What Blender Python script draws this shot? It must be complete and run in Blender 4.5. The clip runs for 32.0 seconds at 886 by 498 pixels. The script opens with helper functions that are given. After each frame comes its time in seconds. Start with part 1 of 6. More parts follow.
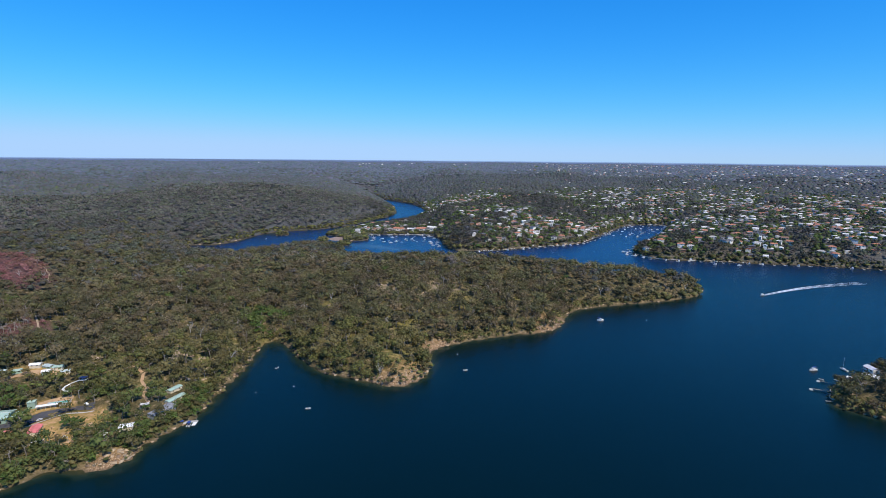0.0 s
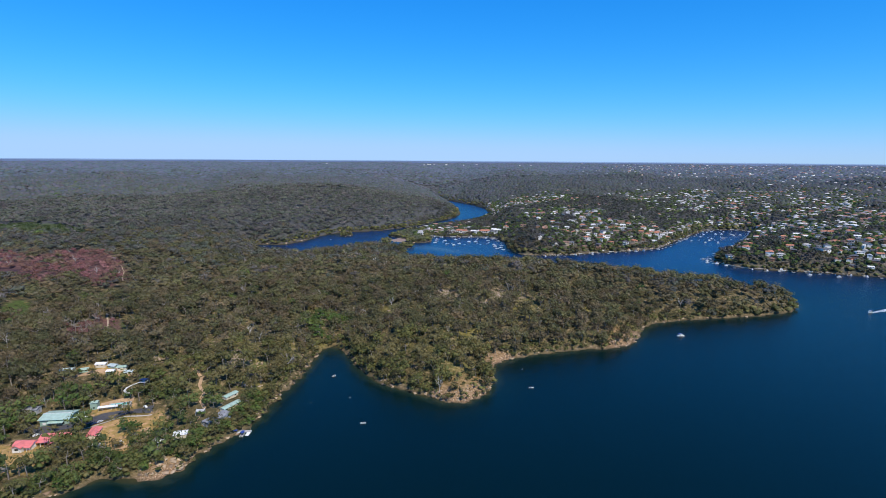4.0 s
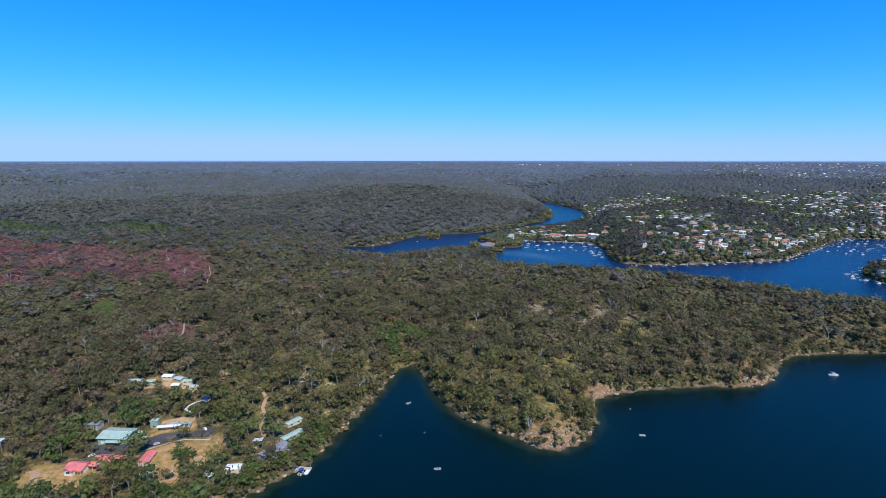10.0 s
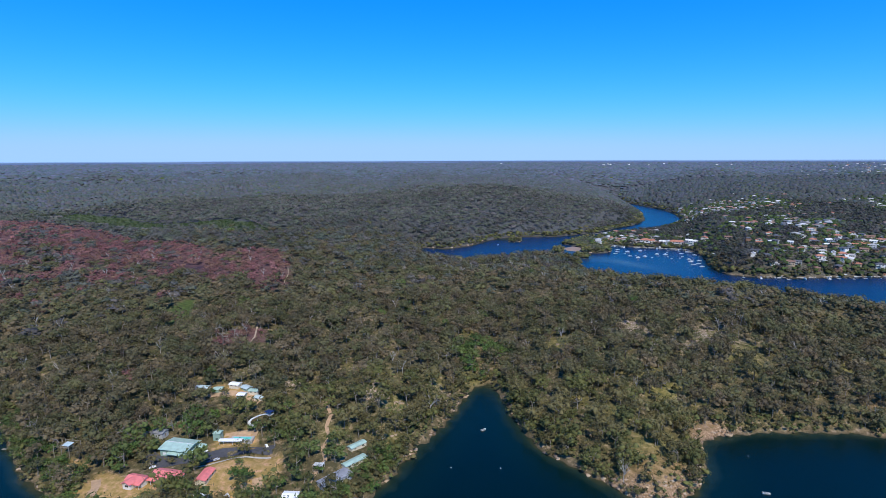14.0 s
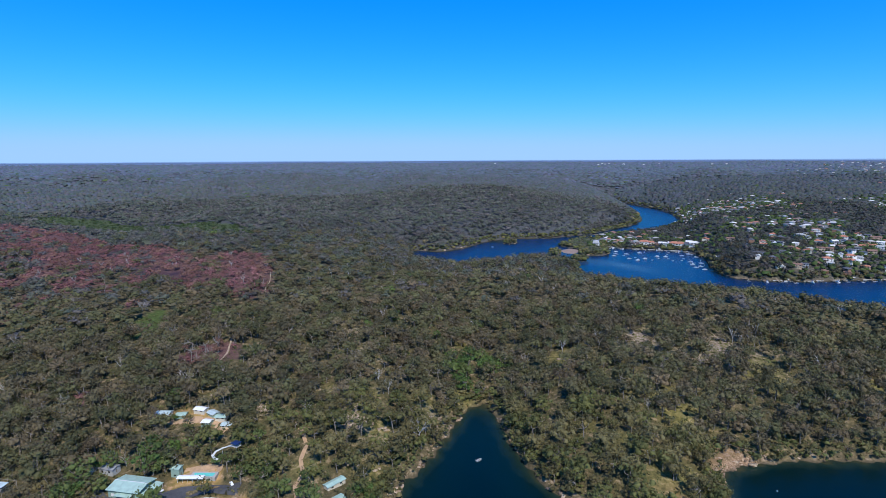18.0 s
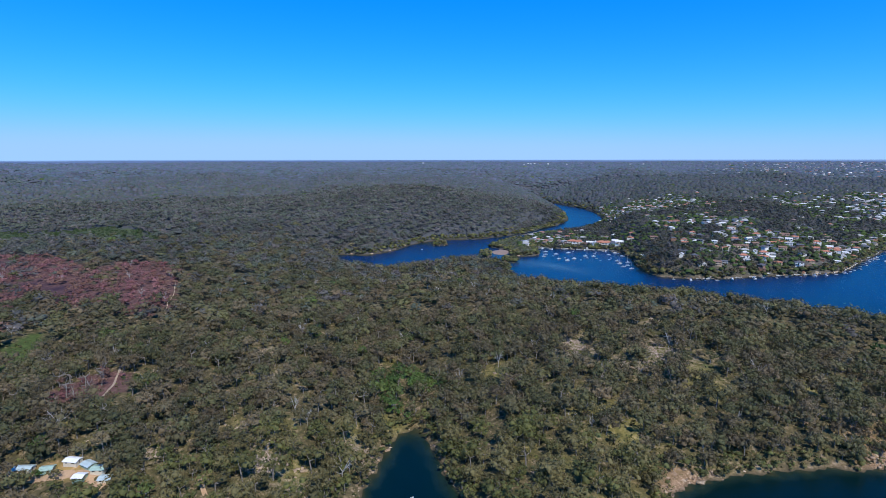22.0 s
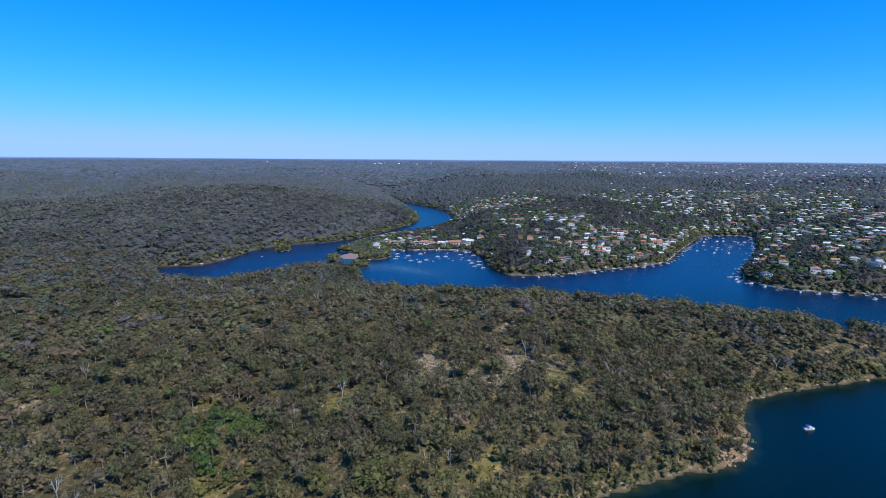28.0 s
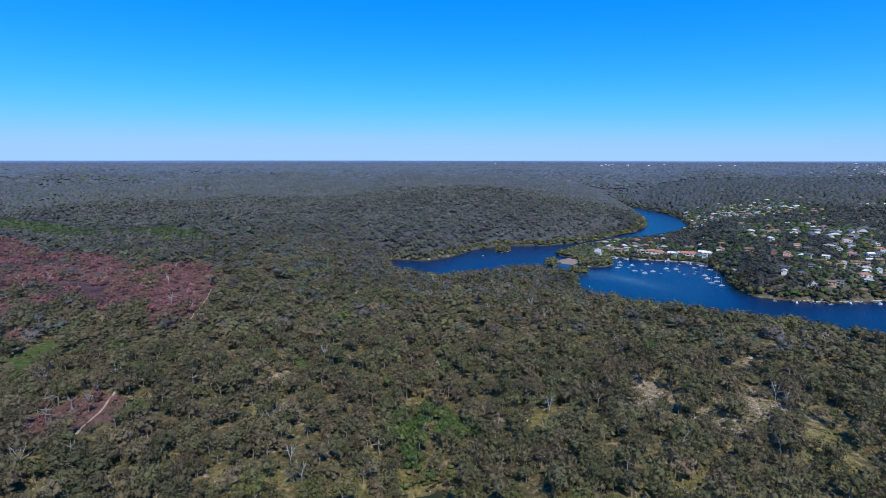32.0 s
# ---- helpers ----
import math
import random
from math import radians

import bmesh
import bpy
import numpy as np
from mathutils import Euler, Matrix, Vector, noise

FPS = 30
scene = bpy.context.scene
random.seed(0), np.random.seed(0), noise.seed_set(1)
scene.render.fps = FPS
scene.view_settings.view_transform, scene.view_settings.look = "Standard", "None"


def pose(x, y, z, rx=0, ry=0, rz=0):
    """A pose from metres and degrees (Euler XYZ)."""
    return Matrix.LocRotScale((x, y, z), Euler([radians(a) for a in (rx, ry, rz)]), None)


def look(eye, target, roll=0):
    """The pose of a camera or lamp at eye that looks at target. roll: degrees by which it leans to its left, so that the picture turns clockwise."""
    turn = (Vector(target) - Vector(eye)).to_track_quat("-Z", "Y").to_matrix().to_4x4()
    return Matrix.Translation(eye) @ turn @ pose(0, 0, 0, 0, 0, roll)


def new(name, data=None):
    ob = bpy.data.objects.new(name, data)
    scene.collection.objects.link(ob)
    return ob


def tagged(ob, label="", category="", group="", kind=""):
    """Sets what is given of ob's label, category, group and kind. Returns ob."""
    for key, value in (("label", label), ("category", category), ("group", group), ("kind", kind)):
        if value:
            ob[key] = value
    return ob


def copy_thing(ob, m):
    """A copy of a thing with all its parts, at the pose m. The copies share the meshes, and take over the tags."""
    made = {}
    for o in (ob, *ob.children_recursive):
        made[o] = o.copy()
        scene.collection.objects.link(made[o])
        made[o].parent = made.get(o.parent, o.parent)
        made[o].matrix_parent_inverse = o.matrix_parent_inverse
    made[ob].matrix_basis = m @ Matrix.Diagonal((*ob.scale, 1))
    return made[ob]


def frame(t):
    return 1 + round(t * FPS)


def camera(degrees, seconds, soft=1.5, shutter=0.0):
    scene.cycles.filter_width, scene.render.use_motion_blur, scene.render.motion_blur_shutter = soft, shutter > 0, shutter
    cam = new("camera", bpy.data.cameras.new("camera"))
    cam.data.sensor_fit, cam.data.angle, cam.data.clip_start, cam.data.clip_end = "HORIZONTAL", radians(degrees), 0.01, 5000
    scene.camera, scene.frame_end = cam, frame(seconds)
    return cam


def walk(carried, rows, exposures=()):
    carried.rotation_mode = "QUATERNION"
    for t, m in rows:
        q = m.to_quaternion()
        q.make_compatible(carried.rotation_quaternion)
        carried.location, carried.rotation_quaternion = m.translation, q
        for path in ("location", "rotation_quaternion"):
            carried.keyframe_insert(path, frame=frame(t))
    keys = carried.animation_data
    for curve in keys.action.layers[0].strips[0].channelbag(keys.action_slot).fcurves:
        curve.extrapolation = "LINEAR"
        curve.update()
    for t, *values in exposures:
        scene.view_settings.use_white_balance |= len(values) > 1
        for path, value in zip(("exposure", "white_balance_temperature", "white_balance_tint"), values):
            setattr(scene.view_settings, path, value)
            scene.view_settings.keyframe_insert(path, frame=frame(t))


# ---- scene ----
cam = camera(78.71, 32.0, soft=0.75)
# seconds, the eye in metres, heading to the left, tilt and lean in degrees
PATH = [
    (0.0, 1.6, -1.0, 214.3, -0.05, -9.46, 0.53),
    (0.5, 1.3, 3.4, 214.6, 1.53, -9.44, 0.49),
    (1.0, 1.0, 7.8, 214.9, 3.96, -9.43, 0.46),
    (1.5, 0.8, 12.1, 214.9, 6.02, -9.43, 0.44),
    (2.0, 0.6, 16.3, 214.9, 6.68, -9.43, 0.44),
    (2.5, 0.2, 20.5, 214.8, 6.03, -9.44, 0.43),
    (3.0, -0.2, 24.8, 214.6, 5.69, -9.44, 0.43),
    (3.5, -0.8, 29.3, 214.4, 6.19, -9.45, 0.42),
    (4.0, -1.4, 34.2, 214.3, 6.70, -9.45, 0.40),
    (4.5, -2.0, 39.4, 214.1, 7.30, -9.45, 0.38),
    (5.0, -2.6, 44.9, 213.9, 8.11, -9.45, 0.34),
    (5.5, -3.2, 50.7, 213.8, 9.23, -9.44, 0.31),
    (6.0, -3.8, 56.6, 213.7, 10.65, -9.44, 0.28),
    (6.5, -4.5, 62.8, 213.5, 11.19, -9.43, 0.26),
    (7.0, -5.2, 69.2, 213.4, 11.10, -9.44, 0.25),
    (7.5, -6.1, 75.6, 213.3, 11.05, -9.44, 0.23),
    (8.0, -7.2, 81.9, 213.2, 11.88, -9.45, 0.21),
    (8.5, -8.3, 88.3, 213.1, 12.64, -9.45, 0.16),
    (9.0, -9.5, 94.6, 213.0, 13.30, -9.46, 0.11),
    (9.5, -10.9, 100.8, 212.9, 14.78, -9.46, 0.06),
    (10.0, -12.4, 106.9, 212.9, 16.40, -9.45, 0.00),
    (10.5, -14.2, 113.1, 212.9, 18.41, -9.45, -0.04),
    (11.0, -16.0, 119.2, 213.1, 20.42, -9.44, -0.08),
    (11.5, -17.9, 125.2, 213.2, 22.32, -9.44, -0.11),
    (12.0, -19.9, 131.0, 213.1, 23.93, -9.44, -0.13),
    (12.5, -21.8, 136.7, 213.0, 25.18, -9.44, -0.15),
    (13.0, -23.7, 142.1, 212.9, 25.69, -9.45, -0.16),
    (13.5, -25.6, 147.4, 212.8, 25.13, -9.45, -0.18),
    (14.0, -27.6, 152.6, 212.6, 25.04, -9.45, -0.19),
    (14.5, -29.5, 157.9, 212.5, 25.16, -9.45, -0.21),
    (15.0, -31.5, 163.2, 212.2, 25.19, -9.45, -0.22),
    (15.5, -33.6, 168.7, 212.0, 24.58, -9.44, -0.24),
    (16.0, -35.8, 174.2, 211.7, 23.69, -9.44, -0.26),
    (16.5, -38.1, 179.8, 211.4, 23.52, -9.44, -0.27),
    (17.0, -40.3, 185.4, 211.2, 23.52, -9.44, -0.28),
    (17.5, -42.5, 191.0, 211.0, 23.84, -9.43, -0.28),
    (18.0, -44.6, 196.7, 210.8, 24.39, -9.44, -0.29),
    (18.5, -46.5, 202.4, 210.6, 24.75, -9.44, -0.29),
    (19.0, -48.5, 208.1, 210.3, 24.57, -9.45, -0.29),
    (19.5, -50.5, 213.8, 210.1, 24.09, -9.46, -0.29),
    (20.0, -52.6, 219.4, 210.0, 23.02, -9.47, -0.28),
    (20.5, -54.6, 224.9, 210.1, 21.52, -9.48, -0.24),
    (21.0, -56.5, 230.2, 210.2, 20.01, -9.49, -0.19),
    (21.5, -58.2, 235.2, 210.3, 18.50, -9.50, -0.13),
    (22.0, -59.6, 240.1, 210.3, 16.83, -9.51, -0.07),
    (22.5, -60.9, 244.9, 210.2, 15.22, -9.52, -0.01),
    (23.0, -61.9, 249.9, 210.1, 13.34, -9.53, 0.06),
    (23.5, -62.7, 255.2, 209.8, 11.66, -9.53, 0.14),
    (24.0, -63.0, 260.8, 209.4, 10.01, -9.54, 0.23),
    (24.5, -63.2, 266.9, 208.9, 8.57, -9.54, 0.30),
    (25.0, -63.1, 273.1, 208.4, 6.98, -9.53, 0.37),
    (25.5, -62.8, 279.2, 207.9, 4.79, -9.53, 0.44),
    (26.0, -62.4, 285.3, 207.3, 3.11, -9.52, 0.48),
    (26.5, -61.8, 291.3, 206.8, 0.82, -9.51, 0.50),
    (27.0, -61.2, 297.1, 206.5, -0.74, -9.49, 0.49),
    (27.5, -60.7, 302.7, 206.3, -0.68, -9.48, 0.46),
    (28.0, -60.4, 308.0, 206.2, 1.32, -9.48, 0.40),
    (28.5, -60.3, 312.9, 206.3, 5.49, -9.47, 0.34),
    (29.0, -60.5, 317.4, 206.5, 10.89, -9.46, 0.29),
    (29.5, -60.8, 321.3, 206.8, 14.94, -9.45, 0.24),
    (30.0, -61.2, 324.5, 207.0, 18.07, -9.44, 0.20),
    (30.5, -61.7, 326.9, 207.2, 20.41, -9.43, 0.16),
    (31.0, -62.0, 328.6, 207.3, 21.85, -9.42, 0.12),
    (31.5, -62.1, 329.8, 207.3, 23.65, -9.41, 0.09),
    (32.0, -62.3, 330.8, 207.4, 24.70, -9.40, 0.05),
]


def stand(x, y, z, heading, tilt, lean):
    return pose(x, y, z, 90 + tilt, 0, heading) @ pose(0, 0, 0, 0, 0, lean)


# the picture cools a little on the way
WHITE = [(0.0, 0.0, 7000, 10), (5.0, 0.0, 6800, 10), (9.0, 0.0, 6550, 10), (13.0, -0.02, 6300, 10), (20.0, -0.07, 6100, 10), (32.0, -0.07, 6100, 10)]
walk(cam, [(row[0], stand(*row[1:])) for row in PATH], WHITE)

# ---- sky, sun ----
SUN_HEIGHT, SUN_BEARING = 52.0, 138.0
world = bpy.data.worlds.new("sky")
scene.world = world
world.use_nodes = True
wn = world.node_tree.nodes
sky = wn.new("ShaderNodeTexSky")
sky.sky_type = "NISHITA"
sky.sun_disc = False
sky.sun_elevation, sky.sun_rotation = radians(SUN_HEIGHT), radians(SUN_BEARING)
sky.altitude, sky.air_density, sky.dust_density, sky.ozone_density = 0, 1.0, 0.0, 1.0
wn["Background"].inputs["Strength"].default_value = 0.160
deep = wn.new("ShaderNodeHueSaturation")
deep.inputs["Saturation"].default_value = 1.18
clear_air = wn.new("ShaderNodeMix")          # a very clear, deep blue spring sky
clear_air.data_type, clear_air.blend_type = "RGBA", "MULTIPLY"
clear_air.inputs[0].default_value = 1.0
clear_air.inputs[7].default_value = (0.55, 0.87, 1.51, 1)
haze = wn.new("ShaderNodeGamma")              # evens the step from zenith to horizon
haze.inputs["Gamma"].default_value = 0.75
world.node_tree.links.new(sky.outputs["Color"], haze.inputs["Color"])
world.node_tree.links.new(haze.outputs["Color"], clear_air.inputs[6])
world.node_tree.links.new(clear_air.outputs[2], deep.inputs["Color"])
split, join = wn.new("ShaderNodeSeparateColor"), wn.new("ShaderNodeCombineColor")
steep = wn.new("ShaderNodeMath")              # red falls off faster from the horizon up
steep.operation = "POWER"
steep.inputs[1].default_value = 1.42
world.node_tree.links.new(deep.outputs["Color"], split.inputs[0])
world.node_tree.links.new(split.outputs[0], steep.inputs[0])
for k, (source, gain, most, ease) in enumerate(((steep.outputs[0], 0.80, 2.50, 1.4), (split.outputs[1], 1.17, 4.12, 1.8), (split.outputs[2], 1.20, 6.7, 1.2))):
    more, level = wn.new("ShaderNodeMath"), wn.new("ShaderNodeMath")      # haze levels the sky off above the horizon
    more.operation, level.operation = "MULTIPLY", "SMOOTH_MIN"
    more.inputs[1].default_value, level.inputs[1].default_value, level.inputs[2].default_value = gain, most, ease
    world.node_tree.links.new(source, more.inputs[0])
    world.node_tree.links.new(more.outputs[0], level.inputs[0])
    world.node_tree.links.new(level.outputs[0], join.inputs[k])
world.node_tree.links.new(join.outputs[0], wn["Background"].inputs["Color"])

sun = new("sun", bpy.data.lights.new("sun", "SUN"))
sun.data.energy, sun.data.angle, sun.data.color = 4.4, radians(0.53), (1.0, 0.94, 0.83)
_b, _e = radians(SUN_BEARING), radians(SUN_HEIGHT)
sun.matrix_world = look((math.sin(_b) * math.cos(_e) * 100, math.cos(_b) * math.cos(_e) * 100, math.sin(_e) * 100), (0, 0, 0))


# ---- materials ----
def material(name, rough=0.8, metal=0.0, spec=0.3):
    m = bpy.data.materials.new(name)
    m.use_nodes = True
    p = m.node_tree.nodes["Principled BSDF"]
    p.inputs["Roughness"].default_value = rough
    p.inputs["Metallic"].default_value = metal
    p.inputs["Specular IOR Level"].default_value = spec
    return m, m.node_tree.nodes, m.node_tree.links, p


def coords(n):
    return n.new("ShaderNodeTexCoord").outputs["Object"]


def noise_tex(n, l, vec, scale, detail=4.0, rough=0.6):
    t = n.new("ShaderNodeTexNoise")
    t.inputs["Scale"].default_value, t.inputs["Detail"].default_value, t.inputs["Roughness"].default_value = scale, detail, rough
    l.new(vec, t.inputs["Vector"])
    return t.outputs["Fac"]


def ramp(n, l, fac, stops):
    r = n.new("ShaderNodeValToRGB")
    e = r.color_ramp.elements
    while len(e) < len(stops):
        e.new(0.5)
    for k, (at, c) in zip(e, stops):
        k.position, k.color = at, (*c, 1)
    l.new(fac, r.inputs["Fac"])
    return r.outputs["Color"]


def mix(n, l, fac, a, b, mode="MIX"):
    x = n.new("ShaderNodeMix")
    x.data_type, x.blend_type = "RGBA", mode
    for sock, v in ((x.inputs[0], fac), (x.inputs[6], a), (x.inputs[7], b)):
        if isinstance(v, bpy.types.NodeSocket):
            l.new(v, sock)
        elif isinstance(v, tuple):
            sock.default_value = (*v, 1)
        else:
            sock.default_value = v
    return x.outputs[2]


def math_node(n, l, op, a, b=0.0, clamp=False):
    x = n.new("ShaderNodeMath")
    x.operation, x.use_clamp = op, clamp
    for sock, v in zip(x.inputs, (a, b)):
        if isinstance(v, bpy.types.NodeSocket):
            l.new(v, sock)
        else:
            sock.default_value = v
    return x.outputs[0]


def attr(n, name):
    a = n.new("ShaderNodeAttribute")
    a.attribute_name = name
    return a.outputs["Fac"]


def bump(n, l, p, height, strength, distance):
    b = n.new("ShaderNodeBump")
    b.inputs["Strength"].default_value, b.inputs["Distance"].default_value = strength, distance
    l.new(height, b.inputs["Height"])
    l.new(b.outputs["Normal"], p.inputs["Normal"])


def mottled(name, dark, light, scale=1.0, rough=0.8, spec=0.3, metal=0.0, relief=0.0, per_object=0.0):
    """A surface that varies between two colours at two scales, with fine relief."""
    m, n, l, p = material(name, rough, metal, spec)
    v = coords(n)
    a, b = noise_tex(n, l, v, scale, 3), noise_tex(n, l, v, scale * 9, 3)
    f = math_node(n, l, "ADD", math_node(n, l, "MULTIPLY", a, 0.6), math_node(n, l, "MULTIPLY", b, 0.4))
    c = ramp(n, l, f, ((0.3, dark), (0.7, light)))
    if per_object:
        h = n.new("ShaderNodeHueSaturation")
        r = n.new("ShaderNodeObjectInfo").outputs["Random"]
        l.new(math_node(n, l, "ADD", math_node(n, l, "MULTIPLY", r, 2 * per_object), 1 - per_object), h.inputs["Value"])
        l.new(c, h.inputs["Color"])
        c = h.outputs["Color"]
    l.new(c, p.inputs["Base Color"])
    if relief:
        bump(n, l, p, b, 0.6, relief)
    return m


def thin_leaf(n, l, p, colour, share=0.2):
    """Leaves let some of the light through."""
    t, x = n.new("ShaderNodeBsdfTranslucent"), n.new("ShaderNodeMixShader")
    x.inputs[0].default_value = share
    l.new(colour, t.inputs["Color"])
    l.new(p.outputs[0], x.inputs[1])
    l.new(t.outputs[0], x.inputs[2])
    l.new(x.outputs[0], n["Material Output"].inputs["Surface"])


# from tree to tree: brownish grey, olive, yellow-green and deep green
TINTS = ((0.0, (1.16, 0.98, 0.94)), (0.35, (1.02, 0.97, 0.88)), (0.7, (0.98, 1.06, 0.74)), (1.0, (0.72, 0.84, 0.62)))


def foliage(name, dark, mid, light, spec=0.2):
    """Leaves: each tree has a tone of its own, with finer change from clump to clump and leafy relief."""
    m, n, l, p = material(name, 0.65, 0.0, spec)
    v = coords(n)
    clump, fine = noise_tex(n, l, v, 0.22, 2), noise_tex(n, l, v, 1.0, 3, 0.7)
    f = math_node(n, l, "ADD", math_node(n, l, "MULTIPLY", attr(n, "tone"), 0.42), math_node(n, l, "MULTIPLY", clump, 0.2))
    f = math_node(n, l, "ADD", f, math_node(n, l, "MULTIPLY", fine, 0.38))
    own = math_node(n, l, "FRACT", math_node(n, l, "MULTIPLY", attr(n, "tone"), 37.0))
    tint = ramp(n, l, own, TINTS)
    c = mix(n, l, 1.0, ramp(n, l, f, ((0.25, dark), (0.5, mid), (0.78, light))), tint, "MULTIPLY")
    h = n.new("ShaderNodeBrightContrast")
    h.inputs["Bright"].default_value, h.inputs["Contrast"].default_value = 0.006, 0.0
    l.new(c, h.inputs["Color"])
    l.new(h.outputs["Color"], p.inputs["Base Color"])
    thin_leaf(n, l, p, h.outputs["Color"])
    bump(n, l, p, fine, 0.7, 0.7)
    return m


def foliage_on_tree(name, dark, mid, light):
    """The same leaves for single trees, whose crowns are drawn one wide and one high."""
    m, n, l, p = material(name, 0.65, 0.0, 0.2)
    v = coords(n)
    clump, fine = noise_tex(n, l, v, 3.7, 2), noise_tex(n, l, v, 16.0, 3, 0.7)
    f = math_node(n, l, "ADD", math_node(n, l, "MULTIPLY", attr(n, "tone"), 0.42), math_node(n, l, "MULTIPLY", clump, 0.2))
    f = math_node(n, l, "ADD", f, math_node(n, l, "MULTIPLY", fine, 0.38))
    own = math_node(n, l, "FRACT", math_node(n, l, "MULTIPLY", attr(n, "tone"), 37.0))
    tint = ramp(n, l, own, TINTS)
    c = mix(n, l, 1.0, ramp(n, l, f, ((0.25, dark), (0.5, mid), (0.78, light))), tint, "MULTIPLY")
    h = n.new("ShaderNodeBrightContrast")
    h.inputs["Bright"].default_value, h.inputs["Contrast"].default_value = 0.006, 0.0
    l.new(c, h.inputs["Color"])
    l.new(h.outputs["Color"], p.inputs["Base Color"])
    thin_leaf(n, l, p, h.outputs["Color"])
    bump(n, l, p, fine, 1.0, 0.08)
    return m


OLIVE = ((0.058, 0.052, 0.030), (0.123, 0.109, 0.063), (0.228, 0.197, 0.114))
LUSH = ((0.032, 0.050, 0.017), (0.090, 0.132, 0.038), (0.185, 0.240, 0.072))
# farther gum leaves go grey, then blue: distance haze painted into their colour
HAZED_RIDGE = ((0.058, 0.060, 0.060), (0.114, 0.116, 0.112), (0.192, 0.192, 0.180))
HAZED_SLOPE = ((0.066, 0.072, 0.076), (0.097, 0.105, 0.111), (0.138, 0.147, 0.154))
HAZED_FAR = ((0.068, 0.079, 0.100), (0.098, 0.113, 0.141), (0.136, 0.153, 0.186))
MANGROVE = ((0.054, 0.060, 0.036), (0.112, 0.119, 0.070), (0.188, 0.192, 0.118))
# the farthest gum leaves, blued most for haze
HAZED_PLATEAU = ((0.092, 0.116, 0.176), (0.118, 0.147, 0.216), (0.146, 0.178, 0.252))
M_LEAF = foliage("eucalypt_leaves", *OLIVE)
M_LEAF_RIDGE = foliage("hazed_ridge_leaves", *HAZED_RIDGE)
M_LEAF_SLOPE = foliage("hazed_slope_leaves", *HAZED_SLOPE)
M_LEAF_FAR = foliage("hazed_far_leaves", *HAZED_FAR)
M_LEAF_PLATEAU = foliage("hazed_plateau_leaves", *HAZED_PLATEAU)
M_MANGROVE = foliage("mangrove_leaves", *MANGROVE)
M_GREEN = foliage("lush_leaves", *LUSH)
M_LEAF_TREE = foliage_on_tree("eucalypt_tree_leaves", (0.056, 0.055, 0.024), (0.118, 0.111, 0.045), (0.215, 0.195, 0.085))
M_GREEN_TREE = foliage_on_tree("lush_tree_leaves", *LUSH)
M_SCRUB = foliage("shore_scrub_leaves", (0.042, 0.044, 0.018), (0.112, 0.112, 0.044), (0.225, 0.208, 0.086))
M_BURNT = foliage("scorched_leaves", (0.105, 0.050, 0.052), (0.225, 0.108, 0.112), (0.360, 0.205, 0.200))
M_BARK = mottled("pale_bark", (0.13, 0.11, 0.09), (0.36, 0.32, 0.28), 2.0, 0.85, relief=0.02)
M_DEAD = mottled("bleached_wood", (0.30, 0.28, 0.26), (0.54, 0.51, 0.47), 2.0, 0.85)
M_ROCK = mottled("sandstone", (0.25, 0.17, 0.10), (0.52, 0.41, 0.29), 0.5, 0.9, relief=0.08, per_object=0.2)


# ---- the ground: one sheet, shaped by the shores ----
U = 1.75          # the chart's unit in metres
# outlines of the shores on the chart, in its units
PARK_SHORE = [(-1000, 205), (-700, 212), (-520, 216), (-400, 219), (-317, 216), (-277, 204), (-246, 193), (-231, 190), (-221, 187), (-214, 185), (-212, 176), (-208, 165), (-198, 160), (-180, 163),
              (-158, 186), (-151, 195), (-137, 194), (-127, 201), (-126, 215), (-120, 228), (-116, 243), (-116, 268), (-115, 301),
              (-117, 334), (-114, 352), (-103, 342), (-83, 313), (-68, 297), (-48, 287), (-34, 280), (-22, 277), (-11, 288),
              (-5, 307), (-6, 331), (12, 348), (32, 358), (53, 367), (68, 370), (83, 380), (93, 396), (106, 426), (136, 443)]
PARK_BACK = [(179, 457), (225, 476), (249, 500), (250, 514), (236, 534), (190, 560), (110, 584), (40, 598), (-20, 610), (-75, 628), (-118, 662),
             (-130, 705), (-140, 738), (-165, 744), (-192, 748), (-205, 722), (-228, 682), (-255, 656), (-290, 660), (-330, 696), (-357, 740), (-338, 748), (-318, 752), (-302, 790),
             (-292, 855), (-266, 898), (-224, 918), (-194, 955), (-164, 1000), (-142, 1062), (-120, 1125), (-108, 1225), (-127, 1370), (-167, 1530), (-202, 1670), (-245, 1830)]
TOWN_SHORE = [(-210, 1770), (-198, 1690), (-136, 1570), (-90, 1485), (-54, 1379), (-39, 1255), (-42, 1172), (-61, 1131), (-72, 1085), (-102, 1045), (-142, 995), (-150, 948), (-134, 888), (-104, 868),
              (-57, 872), (-30, 872), (-12, 860), (0, 818), (5, 761), (19, 724), (53, 720), (87, 732), (129, 756), (172, 776), (212, 806),
              (256, 877), (297, 942), (333, 1000), (370, 1033), (430, 1033), (403, 962), (351, 865), (279, 757), (258, 712),
              (266, 682), (290, 666), (340, 658), (389, 646), (468, 631), (560, 600), (760, 520), (1150, 420), (1190, -280)]
OPEN_END = [(400, -290), (-500, -290), (-900, -280)]
POINT_SHORE = [(440, 345), (330, 330), (265, 308), (245, 298), (216, 279), (203, 262), (207, 251), (218, 243), (260, 225), (330, 205), (450, 215)]
